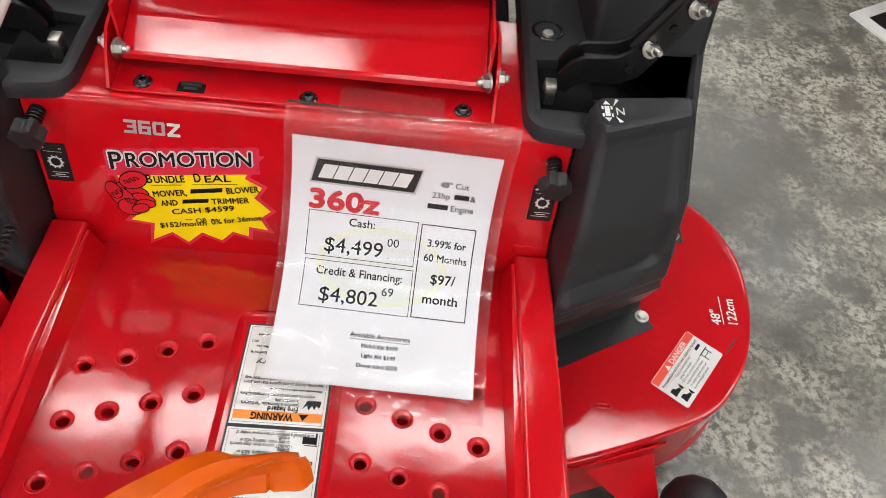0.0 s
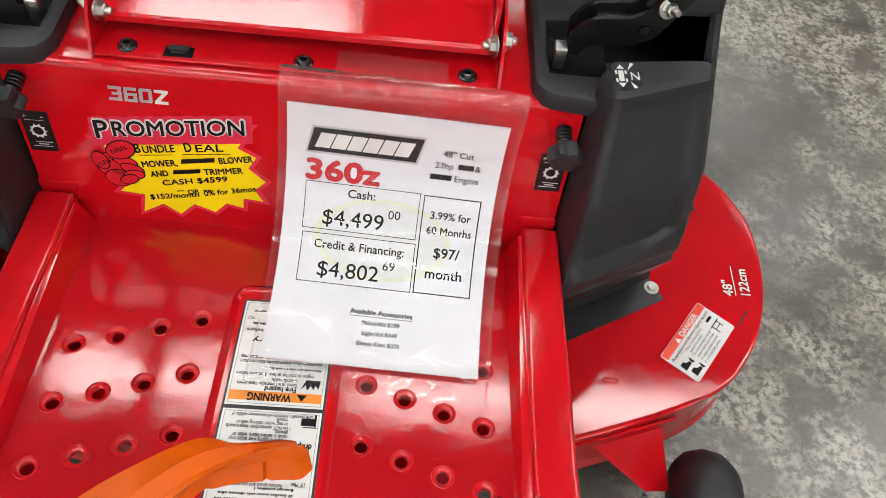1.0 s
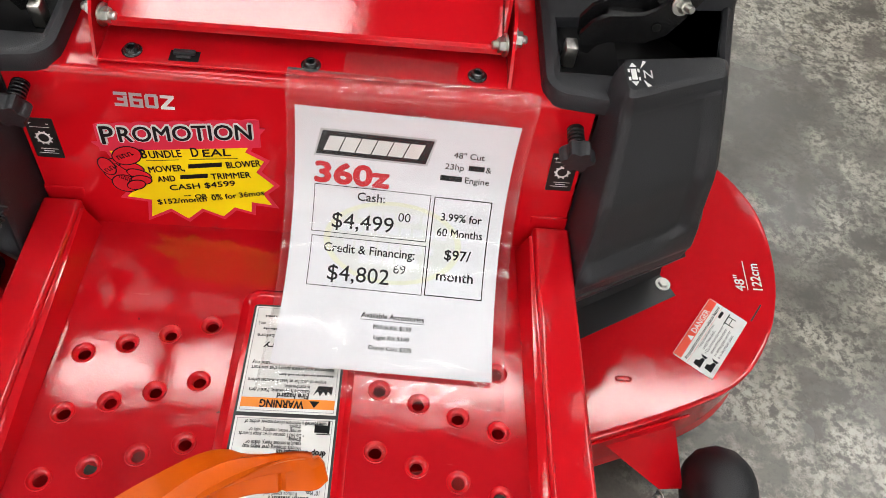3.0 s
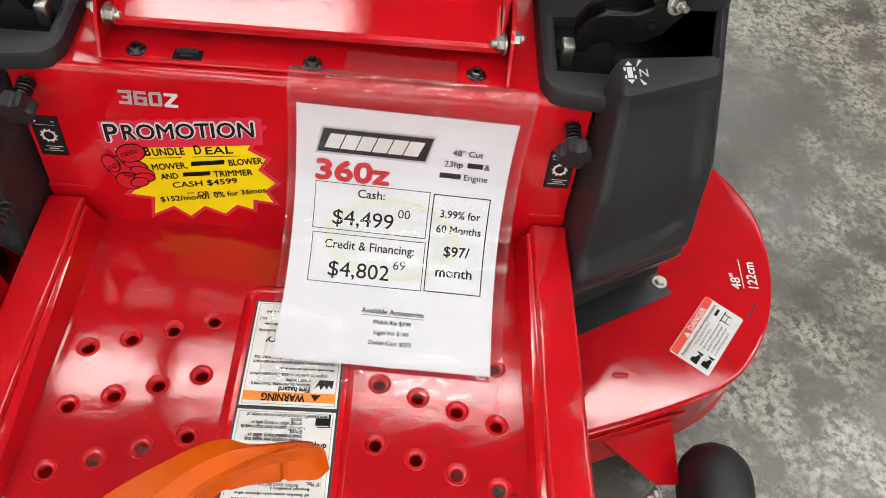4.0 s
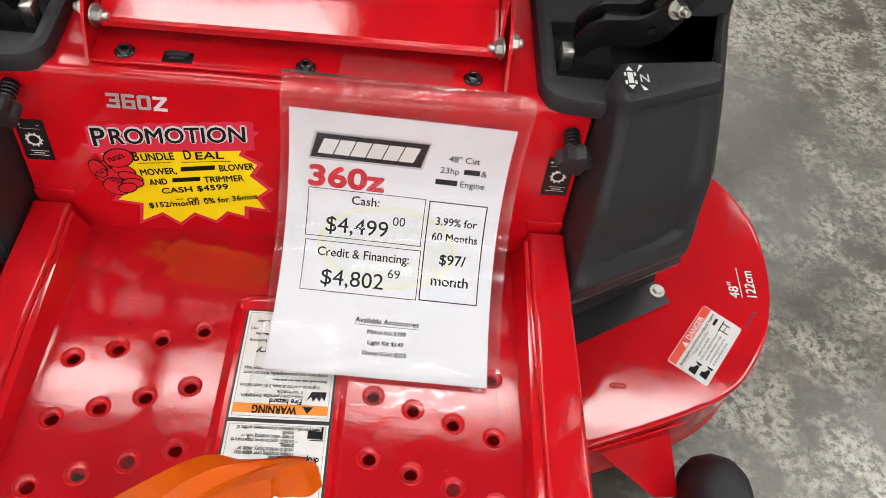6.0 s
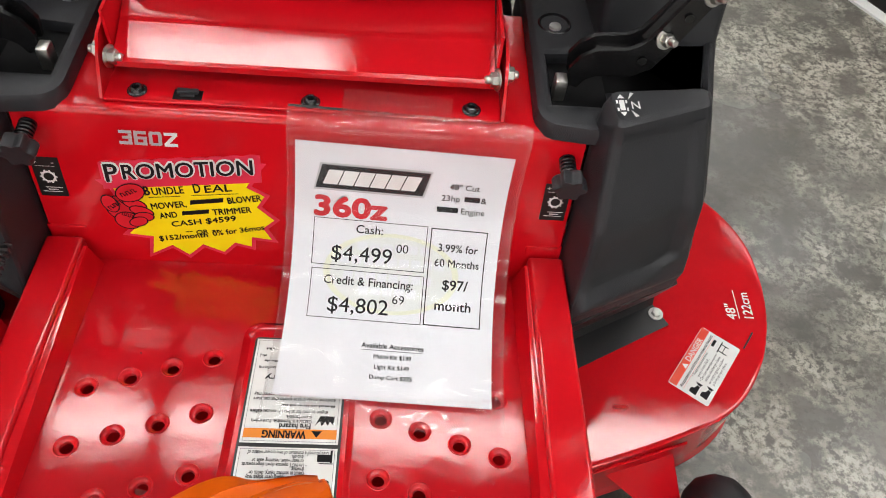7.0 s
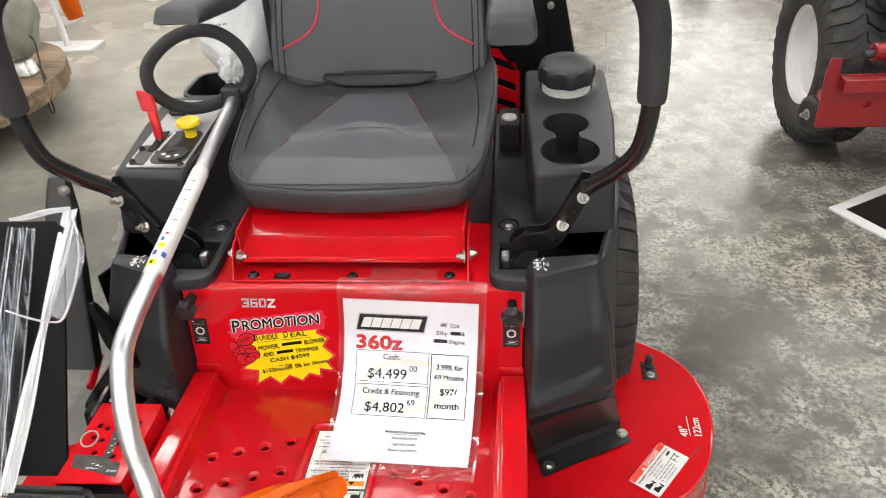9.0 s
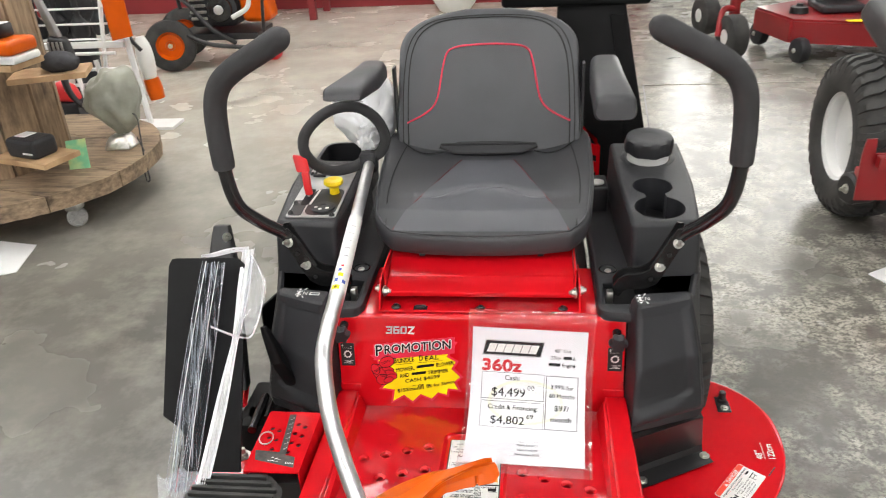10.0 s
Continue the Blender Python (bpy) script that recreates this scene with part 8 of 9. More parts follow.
def build_right_mower():
    t = thing("riding_mower", (1.75, 2.4, 0), "red riding mower with white-rimmed knobby tyres parked on the floor", "riding mower", "parked mowers")
    big_wheel(t, (1.345, 2.335, 0.306), 0.306, 0.21, 0.168, WHITE_PAINT, 34, "knobby black tyre")
    big_wheel(t, (2.25, 2.335, 0.306), 0.306, 0.21, 0.168, WHITE_PAINT, 34, "knobby black tyre")
    bm = bmesh.new()
    box(bm, (1.50, 1.60, 0.30), (2.15, 2.9, 0.42), 0.01)
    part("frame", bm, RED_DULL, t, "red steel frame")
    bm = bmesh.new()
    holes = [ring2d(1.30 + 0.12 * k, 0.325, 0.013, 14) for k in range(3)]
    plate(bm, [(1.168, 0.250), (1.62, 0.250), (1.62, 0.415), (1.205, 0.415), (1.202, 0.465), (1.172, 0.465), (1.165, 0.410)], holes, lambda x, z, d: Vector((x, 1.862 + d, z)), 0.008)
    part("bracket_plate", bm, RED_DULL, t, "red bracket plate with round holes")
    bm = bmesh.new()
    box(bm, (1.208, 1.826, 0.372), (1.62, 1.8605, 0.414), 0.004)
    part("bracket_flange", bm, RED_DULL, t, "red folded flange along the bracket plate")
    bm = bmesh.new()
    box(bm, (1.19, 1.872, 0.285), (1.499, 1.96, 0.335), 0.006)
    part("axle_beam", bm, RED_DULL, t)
    bm = bmesh.new()
    tube(bm, [(1.275, 1.90, 0.46), (1.45, 1.92, 0.475), (1.62, 1.95, 0.465)], 0.013, 10)
    part("control_rod", bm, BLACK_STEEL, t)
    for k in range(3):
        bm = bmesh.new()
        lathe(bm, [(0.014, -0.02), (0.026, -0.02), (0.026, 0.02), (0.014, 0.02)], 16, aim((1.32 + 0.12 * k, 1.91, 0.466 + 0.003 * k), (1, 0.1, 0)), closed=True)
        part("rod_bushing", bm, RED_DULL, t)
    bm = bmesh.new()
    lathe(bm, [(0, -0.045), (0.045, -0.045), (0.056, -0.036), (0.058, 0.036), (0.05, 0.05), (0, 0.05)], 24, aim((1.215, 1.96, 0.255), (1, 0.3, 0)))
    part("pivot", bm, BLACK_STEEL, t)
    bm = bmesh.new()
    hex_bolt(bm, (1.171, 1.948, 0.255), (-1, -0.2, 0), 0.012, 0.01, 0.01)
    part("pivot_bolt", bm, ZINC, t)
    bm = bmesh.new()
    hull(bm, [(1.365, 2.00, 0.510), (1.66, 1.98, 0.485), (1.40, 2.75, 0.66), (1.66, 2.75, 0.66), (1.385, 2.09, 0.665), (1.66, 2.07, 0.68), (1.42, 2.70, 0.76), (1.66, 2.70, 0.76)], 0.03, 3)
    part("fender", bm, BLACK_PLASTIC, t)
    bm = bmesh.new()
    hull(bm, [(1.52, 2.22, 0.72), (2.10, 2.22, 0.72), (1.55, 2.65, 0.72), (2.08, 2.65, 0.72), (1.54, 2.22, 0.84), (2.08, 2.22, 0.84), (1.56, 2.65, 0.86), (2.06, 2.65, 0.86)], 0.04, 3)
    part("seat", bm, VINYL, t, "grey and black seat")


def build_far_mower():
    t = thing("riding_mower", (2.4, 5.0, 0), "red zero-turn mower seen beyond the floor aisle", "riding mower", "parked mowers")
    bm = bmesh.new()
    prof = [(1.76, 4.66), (2.5, 4.40), (3.1, 4.55), (3.25, 5.0), (3.0, 5.35), (2.2, 5.45), (1.64, 5.12)]
    top = [bm.verts.new((x, y, 0.27)) for x, y in prof]
    low = [bm.verts.new((x, y, 0.12)) for x, y in prof]
    bm.faces.new(top)
    for i in range(len(prof)):
        j = (i + 1) % len(prof)
        bm.faces.new((top[i], top[j], low[j], low[i]))
    bmesh.ops.bevel(bm, geom=list(bm.edges), offset=0.015, segments=2, affect="EDGES", clamp_overlap=True)
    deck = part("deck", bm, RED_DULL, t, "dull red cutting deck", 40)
    bm = bmesh.new()
    box(bm, (1.98, 4.78, 0.271), (2.26, 5.10, 0.325), 0.02, segments=3)
    part("belt_cover", bm, BLACK_PLASTIC, deck, "black plastic belt cover")
    bm = bmesh.new()
    lathe(bm, [(0.0, 0.06), (0.02, 0.06), (0.024, 0.045), (0.055, 0.04), (0.060, 0.0), (0.0, 0.0)], 24, Matrix.Translation((1.86, 4.86, 0.271)))
    part("spindle", bm, BLACK_STEEL, deck)
    for x, y in ((1.82, 4.60), (1.70, 5.13), (2.45, 4.34)):
        bm = bmesh.new()
        lathe(bm, [(0, -0.04), (0.05, -0.04), (0.075, -0.03), (0.082, 0.0), (0.075, 0.03), (0.05, 0.04), (0, 0.04)], 24, aim((x, y, 0.085), (1, 0.3, 0)))
        part("deck_roller", bm, BLACK_PLASTIC, deck)
        bm = bmesh.new()
        hex_bolt(bm, (x - 0.042, y - 0.012, 0.085), (-1, -0.3, 0), 0.012, 0.008, 0.004)
        part("roller_bolt", bm, ZINC, deck)
    bm = bmesh.new()
    flat(bm, rounded(2.06, 4.53, 2.26, 4.59, 0.01, 3), lambda x, y, d: Vector((x, y, 0.2725 - d)), 0.001)
    part("deck_label", bm, STAR_YELLOW, deck)
    bm = bmesh.new()
    tube(bm, spline([(1.46, 4.92, 0.36), (1.60, 5.0, 0.39), (1.80, 5.05, 0.38), (2.2, 5.0, 0.40)], 6), 0.035, 12)
    box(bm, (2.0, 4.9, 0.36), (3.0, 5.0, 0.46), 0.01)
    lathe(bm, [(0, -0.10), (0.035, -0.10), (0.035, 0.08), (0, 0.08)], 20, Matrix.Translation((1.46, 4.92, 0.32)))
    tube(bm, spline([(1.46, 4.90, 0.30), (1.37, 4.86, 0.30), (1.335, 4.79, 0.145)], 6), 0.02, 8)
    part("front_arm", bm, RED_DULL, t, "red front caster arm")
    for cx, cy in ((1.43, 4.78), (1.40, 5.52)):
        bm = bmesh.new()
        lathe(bm, [(0.05, -0.06), (0.11, -0.066), (0.138, -0.05), (0.145, 0.0), (0.138, 0.05), (0.11, 0.066), (0.05, 0.06), (0.0, 0.03)], 32, aim((cx, cy, 0.145), (1, 0.25, 0)))
        w = part("caster_tyre", bm, RUBBER, t, "", 50)
        bm = bmesh.new()
        lathe(bm, [(0.0, -0.064), (0.045, -0.064), (0.052, -0.058), (0.052, -0.03), (0, -0.03)], 24, aim((cx, cy, 0.145), (1, 0.25, 0)))
        part("caster_rim", bm, WHITE_PAINT, w)
    bm = bmesh.new()
    hull(bm, [(2.0, 5.3, 0.45), (3.0, 5.3, 0.45), (2.0, 6.2, 0.45), (3.0, 6.2, 0.45), (2.1, 5.4, 0.75), (2.9, 5.4, 0.75), (2.1, 6.2, 0.75), (2.9, 6.2, 0.75)], 0.05, 3)
    part("body", bm, BLACK_PLASTIC, t)


def build_spool_table():
    t = thing("cable_spool_table", (-2.29, 2.58, 0), "weathered wooden cable spool display on casters", "display table")
    cx, cy, R = -2.26, 2.49, 0.628
    rng = random.Random(17)
    # planks of the lower flange, cut to the circle
    n = 4
    w = 2 * R / n
    for k in range(n):
        y0, y1 = max(-0.975 * R, -R + k * w + 0.002), min(0.975 * R, -R + (k + 1) * w - 0.002)
        pts = []
        for i in range(25):
            y = y0 + (y1 - y0) * i / 24
            e = R + 0.012 * noise.noise(Vector((3.1, y * 7, 0))) + 0.006 * noise.noise(Vector((1.7, y * 30, 0)))
            pts.append((math.sqrt(max(0.0, e * e - y * y)), y))
        outline = [(x, y) for x, y in pts] + [(-x, y) for x, y in reversed(pts)]
        bm = bmesh.new()
        a = radians(-18)
        plate(bm, outline, [], lambda x, y, d: Vector((cx + x * math.cos(a) - y * math.sin(a), cy + x * math.sin(a) + y * math.cos(a), 0.205 - d)), 0.070)
        part("plank", bm, WOOD_FLAT, t)
    # core of upright boards
    for k in range(12):
        a0 = 2 * math.pi * k / 12
        m = Matrix.Translation((cx - 0.05, cy - 0.04, 0)) @ Euler((0, 0, a0)).to_matrix().to_4x4()
        bm = bmesh.new()
        box(bm, (0.270, -0.0745, 0.206), (0.294 + rng.uniform(0, 0.01), 0.0745, 0.95), 0.004, m)
        part("core_board", bm, WOOD, t)
    for k, ang in enumerate((-36, 54, 144, 234)):
        q = radians(ang)
        p = Vector((cx + 0.52 * math.cos(q), cy + 0.52 * math.sin(q), 0))
        way = Vector((0.55, -0.83, 0)) if k == 0 else Vector((math.cos(q + 1.2), math.sin(q + 1.2), 0))
        m = aim(p + Vector((0, 0, 0.042)), way)
        bm = bmesh.new()
        lathe(bm, [(0.034, -0.013), (0.042, -0.010), (0.042, 0.010), (0.034, 0.013)], 28, m, closed=True)
        lathe(bm, [(0.0, -0.015), (0.012, -0.015), (0.012, 0.015), (0.0, 0.015)], 16, m)
        lathe(bm, [(0.0, -0.002), (0.035, -0.002), (0.035, 0.002), (0.0, 0.002)], 24, m)
        for n in range(5):
            box(bm, (0.010, -0.004, -0.010), (0.036, 0.004, 0.010), 0.001, m @ Matrix.Rotation(2 * math.pi * n / 5, 4, "Z"))
        c = part("caster", bm, CASTER, t, "pale spoked caster wheel")
        bm = bmesh.new()
        box(bm, (p.x - 0.03, p.y - 0.03, 0.078), (p.x + 0.03, p.y + 0.03, 0.134), 0.006)
        part("caster_plate", bm, ZINC, c)
    # small pine shelves fixed to the core
    for (sx, sy, sz, ang) in ((-1.935, 2.18, 0.320, -18), (-1.95, 2.13, 0.720, -8), (-1.83, 2.36, 0.620, 20)):
        m = Matrix.Translation((sx, sy, sz)) @ Euler((0, 0, radians(ang))).to_matrix().to_4x4()
        bm = bmesh.new()
        box(bm, (-0.15 if sz < 0.6 or ang < 0 else -0.20, -0.09, -0.012), (0.15 if sz < 0.6 or ang < 0 else 0.10, 0.09, 0.012), 0.003, m)
        part("shelf", bm, WOOD_PALE, t, "pale pine shelf board")
    # goods on the shelves
    b = thing("black_case", (-1.935, 2.17, 0.3325), "small black zipped case with a white price tag on the shelf", "case")
    m = pose(-1.935, 2.17, 0.3325, 0, 0, -18)
    bm = bmesh.new()
    box(bm, (-0.082, -0.06, 0.0), (0.082, 0.06, 0.080), 0.018, m, 3)
    part("shell", bm, BLACK_PLASTIC, b)
    bm = bmesh.new()
    box(bm, (-0.05, -0.03, 0.083), (0.01, 0.03, 0.085), 0.0, m)
    part("tag", bm, LABEL_WHITE, b)
    bm = bmesh.new()
    box(bm, (0.015, -0.0615, 0.022), (0.07, -0.0605, 0.030), 0.0, m)
    part("print", bm, LABEL_WHITE, b)
    b = thing("tool_case", (-1.945, 2.12, 0.7325), "orange and white power tool case on the upper shelf", "tool case")
    m = pose(-1.945, 2.12, 0.7325, 0, 0, -8)
    bm = bmesh.new()
    box(bm, (-0.16, -0.075, 0.0), (0.16, 0.075, 0.030), 0.01, m, 2)
    part("lower_shell", bm, WHITE_PLASTIC, b)
    bm = bmesh.new()
    box(bm, (-0.16, -0.077, 0.031), (0.16, 0.077, 0.085), 0.018, m, 3)
    part("upper_shell", bm, ORANGE, b)
    bm = bmesh.new()
    box(bm, (-0.05, -0.04, 0.086), (0.09, 0.05, 0.135), 0.008, m)
    part("battery", bm, LABEL_BLACK, b)
    bm = bmesh.new()
    box(bm, (-0.045, -0.0415, 0.095), (0.085, -0.0405, 0.128), 0.0, m)
    box(bm, (-0.045, -0.035, 0.1355), (0.085, 0.045, 0.1365), 0.0, m)
    part("label", bm, LABEL_WHITE, b)
    b = thing("black_pouch", (-1.83, 2.35, 0.632), "soft black pouch lying on a small pine shelf", "pouch")
    bm = bmesh.new()
    r = bmesh.ops.create_icosphere(bm, subdivisions=3, radius=1.0)
    for v in r["verts"]:
        q = 1 + 0.15 * noise.noise(v.co * 2.5)
        v.co = Vector((-1.83 + 0.080 * v.co.x * q, 2.35 + 0.058 * v.co.y * q, max(0.6325, 0.664 + 0.046 * v.co.z * q)))
    part("body", bm, CLOTH_DARK, b)
    b = thing("price_card", (-1.86, 2.32, 0.205), "small green and yellow price card standing on the table", "card")
    bm = bmesh.new()
    hull(bm, [(-1.90, 2.315, 0.206), (-1.815, 2.335, 0.206), (-1.90, 2.318, 0.206), (-1.815, 2.338, 0.206), (-1.905, 2.345, 0.325), (-1.825, 2.365, 0.330), (-1.905, 2.348, 0.325), (-1.825, 2.368, 0.330)])
    part("card", bm, GREEN_CARD, b)
    # covered motor head with a bright foot and its cord
    b = thing("covered_display_head", (-1.80, 2.62, 0.205), "grey-green cloth-covered display head with a bright metal foot", "display")
    bm = bmesh.new()
    r = bmesh.ops.create_icosphere(bm, subdivisions=4, radius=1.0)
    for v in r["verts"]:
        c = v.co.copy()
        q = 1 + 0.20 * noise.noise(c * 2.0 + Vector((3, 1, 0))) + 0.05 * noise.noise(c * 6) + 0.035 * math.sin(9 * math.atan2(c.y, c.x) + 4 * c.z) * (1 - c.z * c.z)
        q += 0.30 * math.exp(-6 * (c - Vector((0.62, 0.3, 0.72))).length_squared) + 0.20 * math.exp(-5 * (c - Vector((-0.85, -0.3, -0.1))).length_squared) - 0.16 * math.exp(-7 * (c - Vector((-0.35, -0.3, 0.9))).length_squared)
        low = max(0.0, -c.z)
        v.co = Vector((-1.800 + 0.120 * c.x * q * (1 - 0.50 * low) + 0.035 * low, 2.62 + 0.11 * c.y * q * (1 - 0.45 * low), 0.415 + 0.155 * c.z * q))
    part("cover", bm, CLOTH, b, "", 60)
    bm = bmesh.new()
    hull(bm, [(-1.86, 2.53, 0.206), (-1.73, 2.55, 0.206), (-1.86, 2.66, 0.206), (-1.73, 2.66, 0.206), (-1.84, 2.56, 0.265), (-1.76, 2.57, 0.275), (-1.84, 2.64, 0.265), (-1.76, 2.64, 0.275)], 0.012, 3)
    part("foot", bm, ZINC, b)
    bm = bmesh.new()
    tube(bm, spline([(-1.75, 2.60, 0.38), (-1.68, 2.57, 0.36), (-1.655, 2.52, 0.28), (-1.64, 2.48, 0.18), (-1.63, 2.47, 0.10), (-1.645, 2.47, 0.085), (-1.652, 2.48, 0.13), (-1.66, 2.53, 0.20), (-1.70, 2.57, 0.26)], 6), 0.0035, 8)
    part("cord", bm, BLACK_STEEL, b)


def build_rack():
    t = thing("display_rack", (-2.35, 3.6, 0), "white steel display rack with an orange sign", "display rack")
    def post(pts, r, name, mat=WHITE_PAINT):
        bm = bmesh.new()
        tube(bm, pts, r, 8)
        part(name, bm, mat, t)
    for x in (-2.13, -2.75):
        post([(x, 3.52, 0.02), (x - 0.12, 3.62, 1.15)], 0.018, "upright")
        bm = bmesh.new()
        box(bm, (x - 0.30, 3.44, 0.0), (x + 0.17, 3.60, 0.02), 0.004)
        part("foot", bm, WHITE_PAINT, t)
        post([(x - 0.25, 3.52, 0.02), (x - 0.15, 3.60, 0.85)], 0.012, "brace")
    for k in range(7):
        z = 0.50 + 0.085 * k
        post([(-2.22, 3.58, z), (-2.85, 3.58, z)], 0.006, "wire")
    for k in range(4):
        z = 0.16 + 0.09 * k
        post([(-2.25, 3.53, z), (-2.80, 3.53, z)], 0.010, "rung")
    bm = bmesh.new()
    hull(bm, [(-2.215, 3.47, 0.510), (-2.085, 3.46, 0.535), (-2.215, 3.475, 0.510), (-2.085, 3.465, 0.535), (-2.26, 3.52, 0.96), (-2.12, 3.51, 0.98), (-2.26, 3.525, 0.96), (-2.12, 3.515, 0.98)])
    part("orange_sign", bm, ORANGE, t, "plain orange sign panel")
    bm = bmesh.new()
    box(bm, (-2.86, 3.545, 0.455), (-2.20, 3.575, 0.490), 0.004)
    part("basket_rail", bm, WHITE_PAINT, t)
    for x in (-2.47, -2.33):
        post([(x - 0.03, 3.50, 0.40), (x + 0.03, 3.46, 0.02)], 0.014, "leg")
    bm = bmesh.new()
    box(bm, (-2.56, 3.44, 0.0), (-2.27, 3.475, 0.022), 0.003)
    part("foot_bar", bm, WHITE_PAINT, t)
    for k in range(4):
        b = thing("trimmer_head", (-2.76 + 0.13 * k, 3.66, 0.49), "black trimmer head hanging in the white wire basket", "tool part", "tools in the basket")
        bm = bmesh.new()
        lathe(bm, [(0, 0), (0.035, 0), (0.050, 0.02), (0.052, 0.08), (0.030, 0.11), (0.018, 0.13), (0.016, 0.36), (0, 0.36)], 16, Matrix.Translation((-2.76 + 0.13 * k, 3.66, 0.492 + 0.02 * (k % 2))))
        part("body", bm, BLACK_PLASTIC, b)
    b = thing("red_power_tool", (-2.46, 3.29, 0.0), "small red power tool with black handle under the rack", "power tool")
    bm = bmesh.new()
    hull(bm, [(-2.53, 3.24, 0.231), (-2.38, 3.24, 0.231), (-2.53, 3.34, 0.231), (-2.38, 3.34, 0.231), (-2.49, 3.25, 0.345), (-2.41, 3.25, 0.315), (-2.49, 3.33, 0.345), (-2.41, 3.33, 0.315)], 0.02, 3)
    part("housing", bm, RED_PLASTIC, b)
    bm = bmesh.new()
    box(bm, (-2.55, 3.23, 0.0), (-2.37, 3.35, 0.230), 0.015, segments=2)
    part("base", bm, BLACK_PLASTIC, b)
    b = thing("leaf_blower", (-2.19, 3.75, 0.10), "white leaf blower tube with an orange nozzle leaning on the rack", "leaf blower")
    bm = bmesh.new()
    tube(bm, spline([(-2.205, 3.76, 0.47), (-2.20, 3.76, 0.41), (-2.192, 3.75, 0.32), (-2.188, 3.75, 0.22)], 6), [0.024 + 0.026 * math.sin(0.15 * k) for k in range(19)], 18)
    part("tube", bm, WHITE_PLASTIC, b, "", 60)
    bm = bmesh.new()
    tube(bm, [(-2.188, 3.75, 0.225), (-2.180, 3.75, 0.16), (-2.172, 3.75, 0.10)], [0.046, 0.050, 0.044], 18)
    part("nozzle", bm, ORANGE, b)
    bm = bmesh.new()
    tube(bm, spline([(-2.25, 3.66, 0.92), (-2.20, 3.62, 0.62), (-2.18, 3.60, 0.50), (-2.14, 3.62, 0.42)], 6), 0.012, 8)
    part("strap", bm, BLACK_STEEL, b)
    b = thing("dark_display_figure", (-2.62, 3.72, 0), "dark checked fabric display form behind the rack", "display")
    bm = bmesh.new()
    lathe(bm, [(0, 0), (0.10, 0), (0.11, 0.05), (0.08, 0.25), (0.10, 0.50), (0.17, 0.75), (0.19, 1.0), (0.12, 1.15), (0, 1.2)], 24, Matrix.Translation((-2.62, 3.82, 0)))
    part("form", bm, CLOTH_DARK, b)
    # black hedge tool hung from a hook on the spool's core
    b = thing("hanging_tool", (-2.18, 2.93, 0.46), "black garden tool with a grey handle hung beside the spool", "garden tool")
    bm = bmesh.new()
    hull(bm, [(-2.250, 2.90, 0.500), (-2.130, 2.90, 0.480), (-2.250, 2.99, 0.500), (-2.130, 2.99, 0.480), (-2.235, 2.91, 0.660), (-2.150, 2.91, 0.640), (-2.235, 2.98, 0.660), (-2.150, 2.98, 0.640)], 0.022, 3)
    part("housing", bm, BLACK_PLASTIC, b)
    bm = bmesh.new()
    hull(bm, [(-2.215, 2.92, 0.655), (-2.170, 2.92, 0.645), (-2.215, 2.96, 0.655), (-2.170, 2.96, 0.645), (-2.275, 2.93, 0.900), (-2.245, 2.93, 0.895), (-2.275, 2.96, 0.900), (-2.245, 2.96, 0.895)], 0.008, 2)
    part("handle", bm, GREY_PLASTIC, b, "light grey plastic handle")
    for k in range(4):
        bm = bmesh.new()
        box(bm, (-2.225 + 0.022 * k, 2.893, 0.570), (-2.215 + 0.022 * k, 2.902, 0.632), 0.002)
        part("vent_rib", bm, GREY_PLASTIC, b)
    bm = bmesh.new()
    tube(bm, spline([(-2.195, 2.905, 0.50), (-2.17, 2.88, 0.40), (-2.13, 2.88, 0.33), (-2.10, 2.90, 0.30)], 5), [0.020 - 0.0008 * k for k in range(16)], 10)
    part("nozzle", bm, BLACK_PLASTIC, b)
    bm = bmesh.new()
    tube(bm, spline([(-2.255, 2.945, 0.895), (-2.255, 2.92, 0.925), (-2.25, 2.86, 0.925), (-2.25, 2.825, 0.915)], 4), 0.004, 8)
    part("hook", bm, ZINC, b)


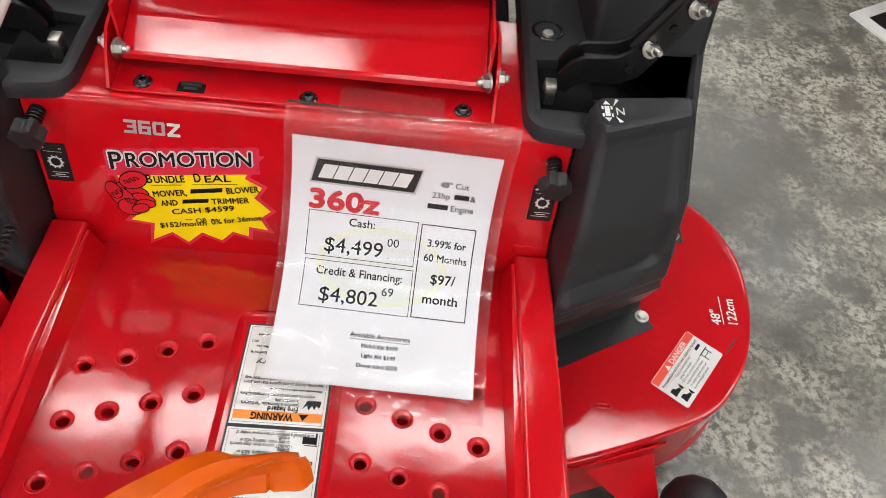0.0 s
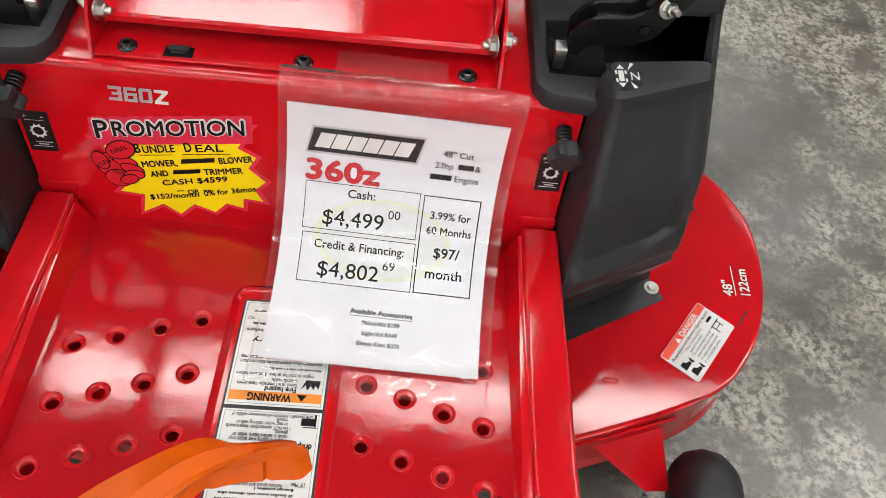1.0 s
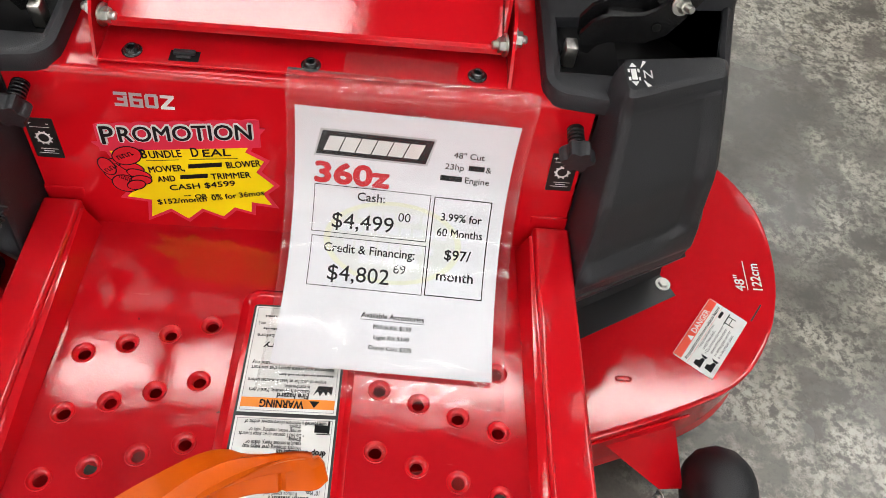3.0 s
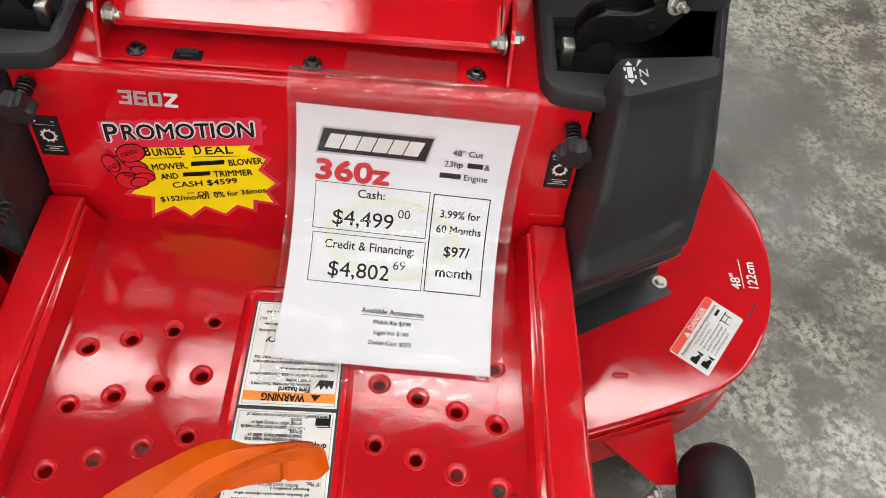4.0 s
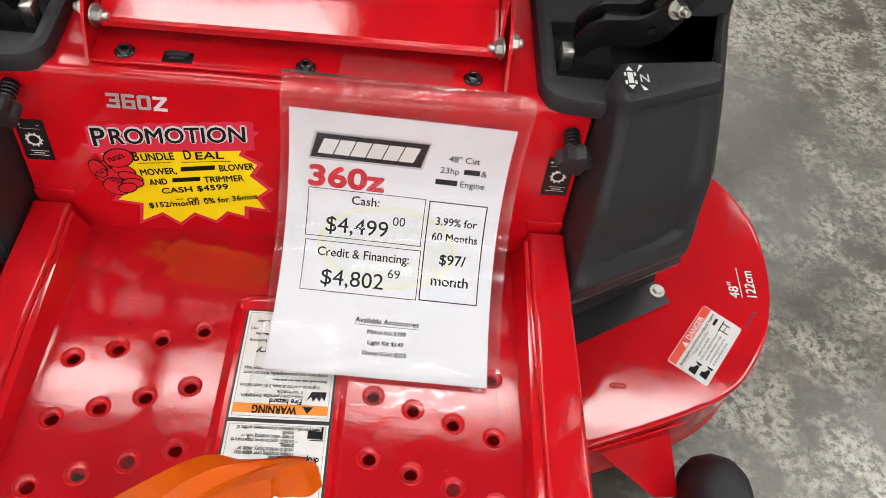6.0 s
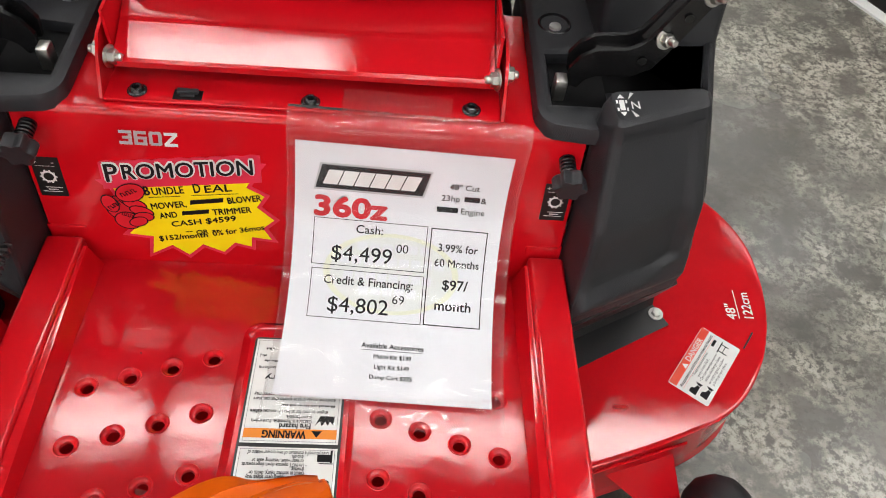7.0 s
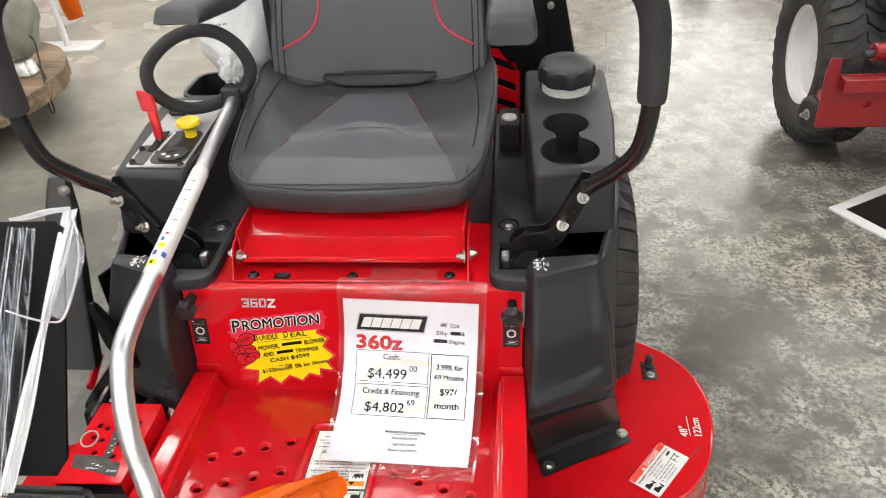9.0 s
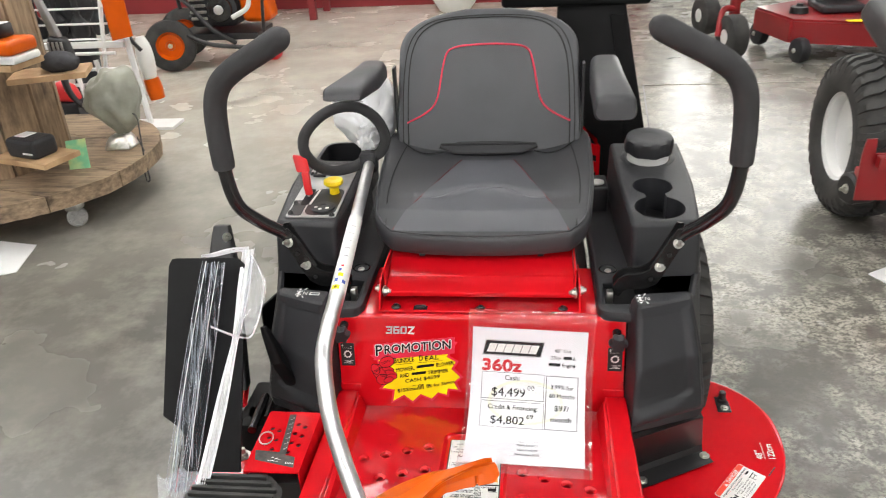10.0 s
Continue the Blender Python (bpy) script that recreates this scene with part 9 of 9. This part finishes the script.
def build_washer():
    t = thing("pressure_washer", (-2.4, 4.9, 0), "black pressure washer with orange wheel rims and an orange tank", "pressure washer")
    for c in ((-2.53, 4.80, 0.185), (-2.62, 5.28, 0.185)):
        bm = bmesh.new()
        lathe(bm, [(0.10, -0.05), (0.15, -0.055), (0.178, -0.04), (0.185, 0.0), (0.178, 0.04), (0.15, 0.055), (0.10, 0.05)], 36, aim(c, (0.35, -1, 0.1)), closed=True)
        w = part("tyre", bm, RUBBER, t, "", 50)
        bm = bmesh.new()
        lathe(bm, [(0.0, 0.035), (0.03, 0.035), (0.035, 0.018), (0.08, 0.012), (0.098, 0.045), (0.106, 0.045), (0.106, -0.04), (0.0, -0.03)], 32, aim(c, (0.35, -1, 0.1)))
        part("rim", bm, ORANGE, w, "orange plastic rim")
        bm = bmesh.new()
        hex_bolt(bm, Vector(c) + Vector((0.35, -1, 0.1)).normalized() * 0.036, (0.35, -1, 0.1), 0.012, 0.01, 0.004)
        part("axle_bolt", bm, ZINC, w)
    def pipe(pts, r=0.016, mat=BLACK_STEEL, name="frame_tube"):
        bm = bmesh.new()
        tube(bm, spline(pts, 5), r, 10)
        part(name, bm, mat, t)
    pipe([(-2.50, 4.85, 0.30), (-2.25, 4.78, 0.20), (-2.00, 4.85, 0.15), (-1.84, 4.92, 0.13)])
    pipe([(-2.55, 4.95, 0.55), (-2.38, 4.85, 0.48), (-2.20, 4.80, 0.30), (-2.05, 4.85, 0.18)])
    pipe([(-2.55, 5.25, 0.30), (-2.2, 5.2, 0.22), (-1.86, 5.15, 0.20)])
    pipe([(-2.45, 4.9, 0.42), (-2.50, 5.0, 0.75), (-2.45, 5.2, 0.75)], 0.014)
    bm = bmesh.new()
    box(bm, (-2.40, 4.92, 0.28), (-2.05, 5.25, 0.62), 0.04, segments=3)
    lathe(bm, [(0, 0), (0.10, 0), (0.11, 0.03), (0.06, 0.05), (0, 0.05)], 24, aim((-2.14, 4.92, 0.42), (0.2, -1, 0)))
    part("engine", bm, BLACK_PLASTIC, t, "black engine block")
    bm = bmesh.new()
    for k in range(5):
        box(bm, (-2.38, 4.900, 0.34 + 0.045 * k), (-2.26, 4.918, 0.36 + 0.045 * k), 0.003)
    part("cooling_fins", bm, ZINC, t)
    bm = bmesh.new()
    lathe(bm, [(0, 0), (0.05, 0), (0.06, 0.08), (0, 0.09)], 20, Matrix.Translation((-2.30, 5.05, 0.615)))
    part("muffler", bm, ZINC, t)
    bm = bmesh.new()
    lathe(bm, [(0.0, 0.03), (0.035, 0.03), (0.040, 0.02), (0.085, 0.016), (0.092, 0.0), (0.092, -0.02), (0.0, -0.02)], 24, aim((-2.14, 4.865, 0.42), (0.2, -1, 0)))
    part("starter_cover", bm, BLACK_GLOSS, t)
    bm = bmesh.new()
    lathe(bm, [(0.0, 0.0), (0.030, 0.0), (0.034, 0.006), (0.030, 0.012), (0.0, 0.012)], 18, aim((-2.135, 4.834, 0.42), (0.2, -1, 0)))
    part("starter_cap", bm, ALUMINIUM, t)
    for bx, bz, sx, sz in ((-2.34, 0.60, 0.05, 0.035), (-2.22, 0.575, 0.04, 0.05), (-2.08, 0.57, 0.035, 0.03)):
        bm = bmesh.new()
        box(bm, (bx - sx, 4.87, bz - sz), (bx + sx, 4.93, bz + sz), 0.008)
        part("carburettor", bm, ALUMINIUM, t)
    bm = bmesh.new()
    box(bm, (-2.50, 4.86, 0.20), (-1.88, 5.22, 0.25), 0.01)
    part("base_plate", bm, BLACK_STEEL, t)
    bm = bmesh.new()
    hull(bm, [(-2.02, 4.95, 0.30), (-1.80, 4.95, 0.30), (-2.02, 5.2, 0.30), (-1.80, 5.2, 0.30), (-2.06, 4.98, 0.75), (-1.86, 4.98, 0.75), (-2.06, 5.2, 0.75), (-1.86, 5.2, 0.75)], 0.05, 3)
    part("tank", bm, ORANGE, t, "orange plastic tank")
    pipe([(-2.02, 4.90, 0.70), (-1.92, 4.86, 0.62), (-1.92, 4.86, 0.44), (-2.05, 4.86, 0.36)], 0.018, WHITE_PLASTIC, "hose")
    pipe([(-1.80, 4.95, 0.75), (-1.84, 4.92, 0.40), (-1.86, 4.92, 0.14)], 0.012, BLACK_STEEL, "lance")
    b = thing("red_jug", (-1.90, 5.10, 0), "small red plastic fuel jug on the floor", "jug")
    bm = bmesh.new()
    box(bm, (-1.98, 5.05, 0.0), (-1.82, 5.18, 0.13), 0.02, segments=3)
    part("body", bm, RED_PLASTIC, b)
    b = thing("side_table", (-2.3, 6.8, 0), "dark red-brown wooden table against the far wall", "table")
    for x, y in ((-1.94, 6.58), (-1.92, 7.02), (-2.80, 6.58), (-2.80, 7.02)):
        bm = bmesh.new()
        box(bm, (x - 0.032, y - 0.032, 0), (x + 0.032, y + 0.032, 0.72), 0.004)
        part("leg", bm, WALL_RED, b)
    bm = bmesh.new()
    box(bm, (-2.88, 6.50, 0.72), (-1.86, 7.10, 0.76), 0.006)
    part("tabletop", bm, WALL_RED, b)
    b = thing("white_sack", (-0.62, 6.7, 0), "white plastic sack standing on the floor by the wall", "sack")
    bm = bmesh.new()
    r = bmesh.ops.create_icosphere(bm, subdivisions=3, radius=1.0)
    for v in r["verts"]:
        q = 1 + 0.12 * noise.noise(v.co * 2.2)
        v.co = Vector((-0.62 + 0.22 * v.co.x * q, 6.75 + 0.16 * v.co.y * q, max(0.0, 0.20 + 0.24 * v.co.z * q)))
    part("bag", bm, WHITE_PLASTIC, b, "", 60)


GREY_PLASTIC = material("grey_plastic", (0.33, 0.33, 0.32), 0.45, shade=0.2, shade_size=12)
CASTER = material("pale_caster", (0.50, 0.50, 0.49), 0.30, metal=0.4, shade=0.3, shade_size=30)
CLOTH_DARK = material("dark_cloth", (0.018, 0.018, 0.020), 0.8, grain=0.6, grain_size=120, shade=0.4, shade_size=15, second=(0.05, 0.05, 0.055))
build_poster()
build_right_mower()
build_far_mower()
build_spool_table()
build_rack()
build_washer()
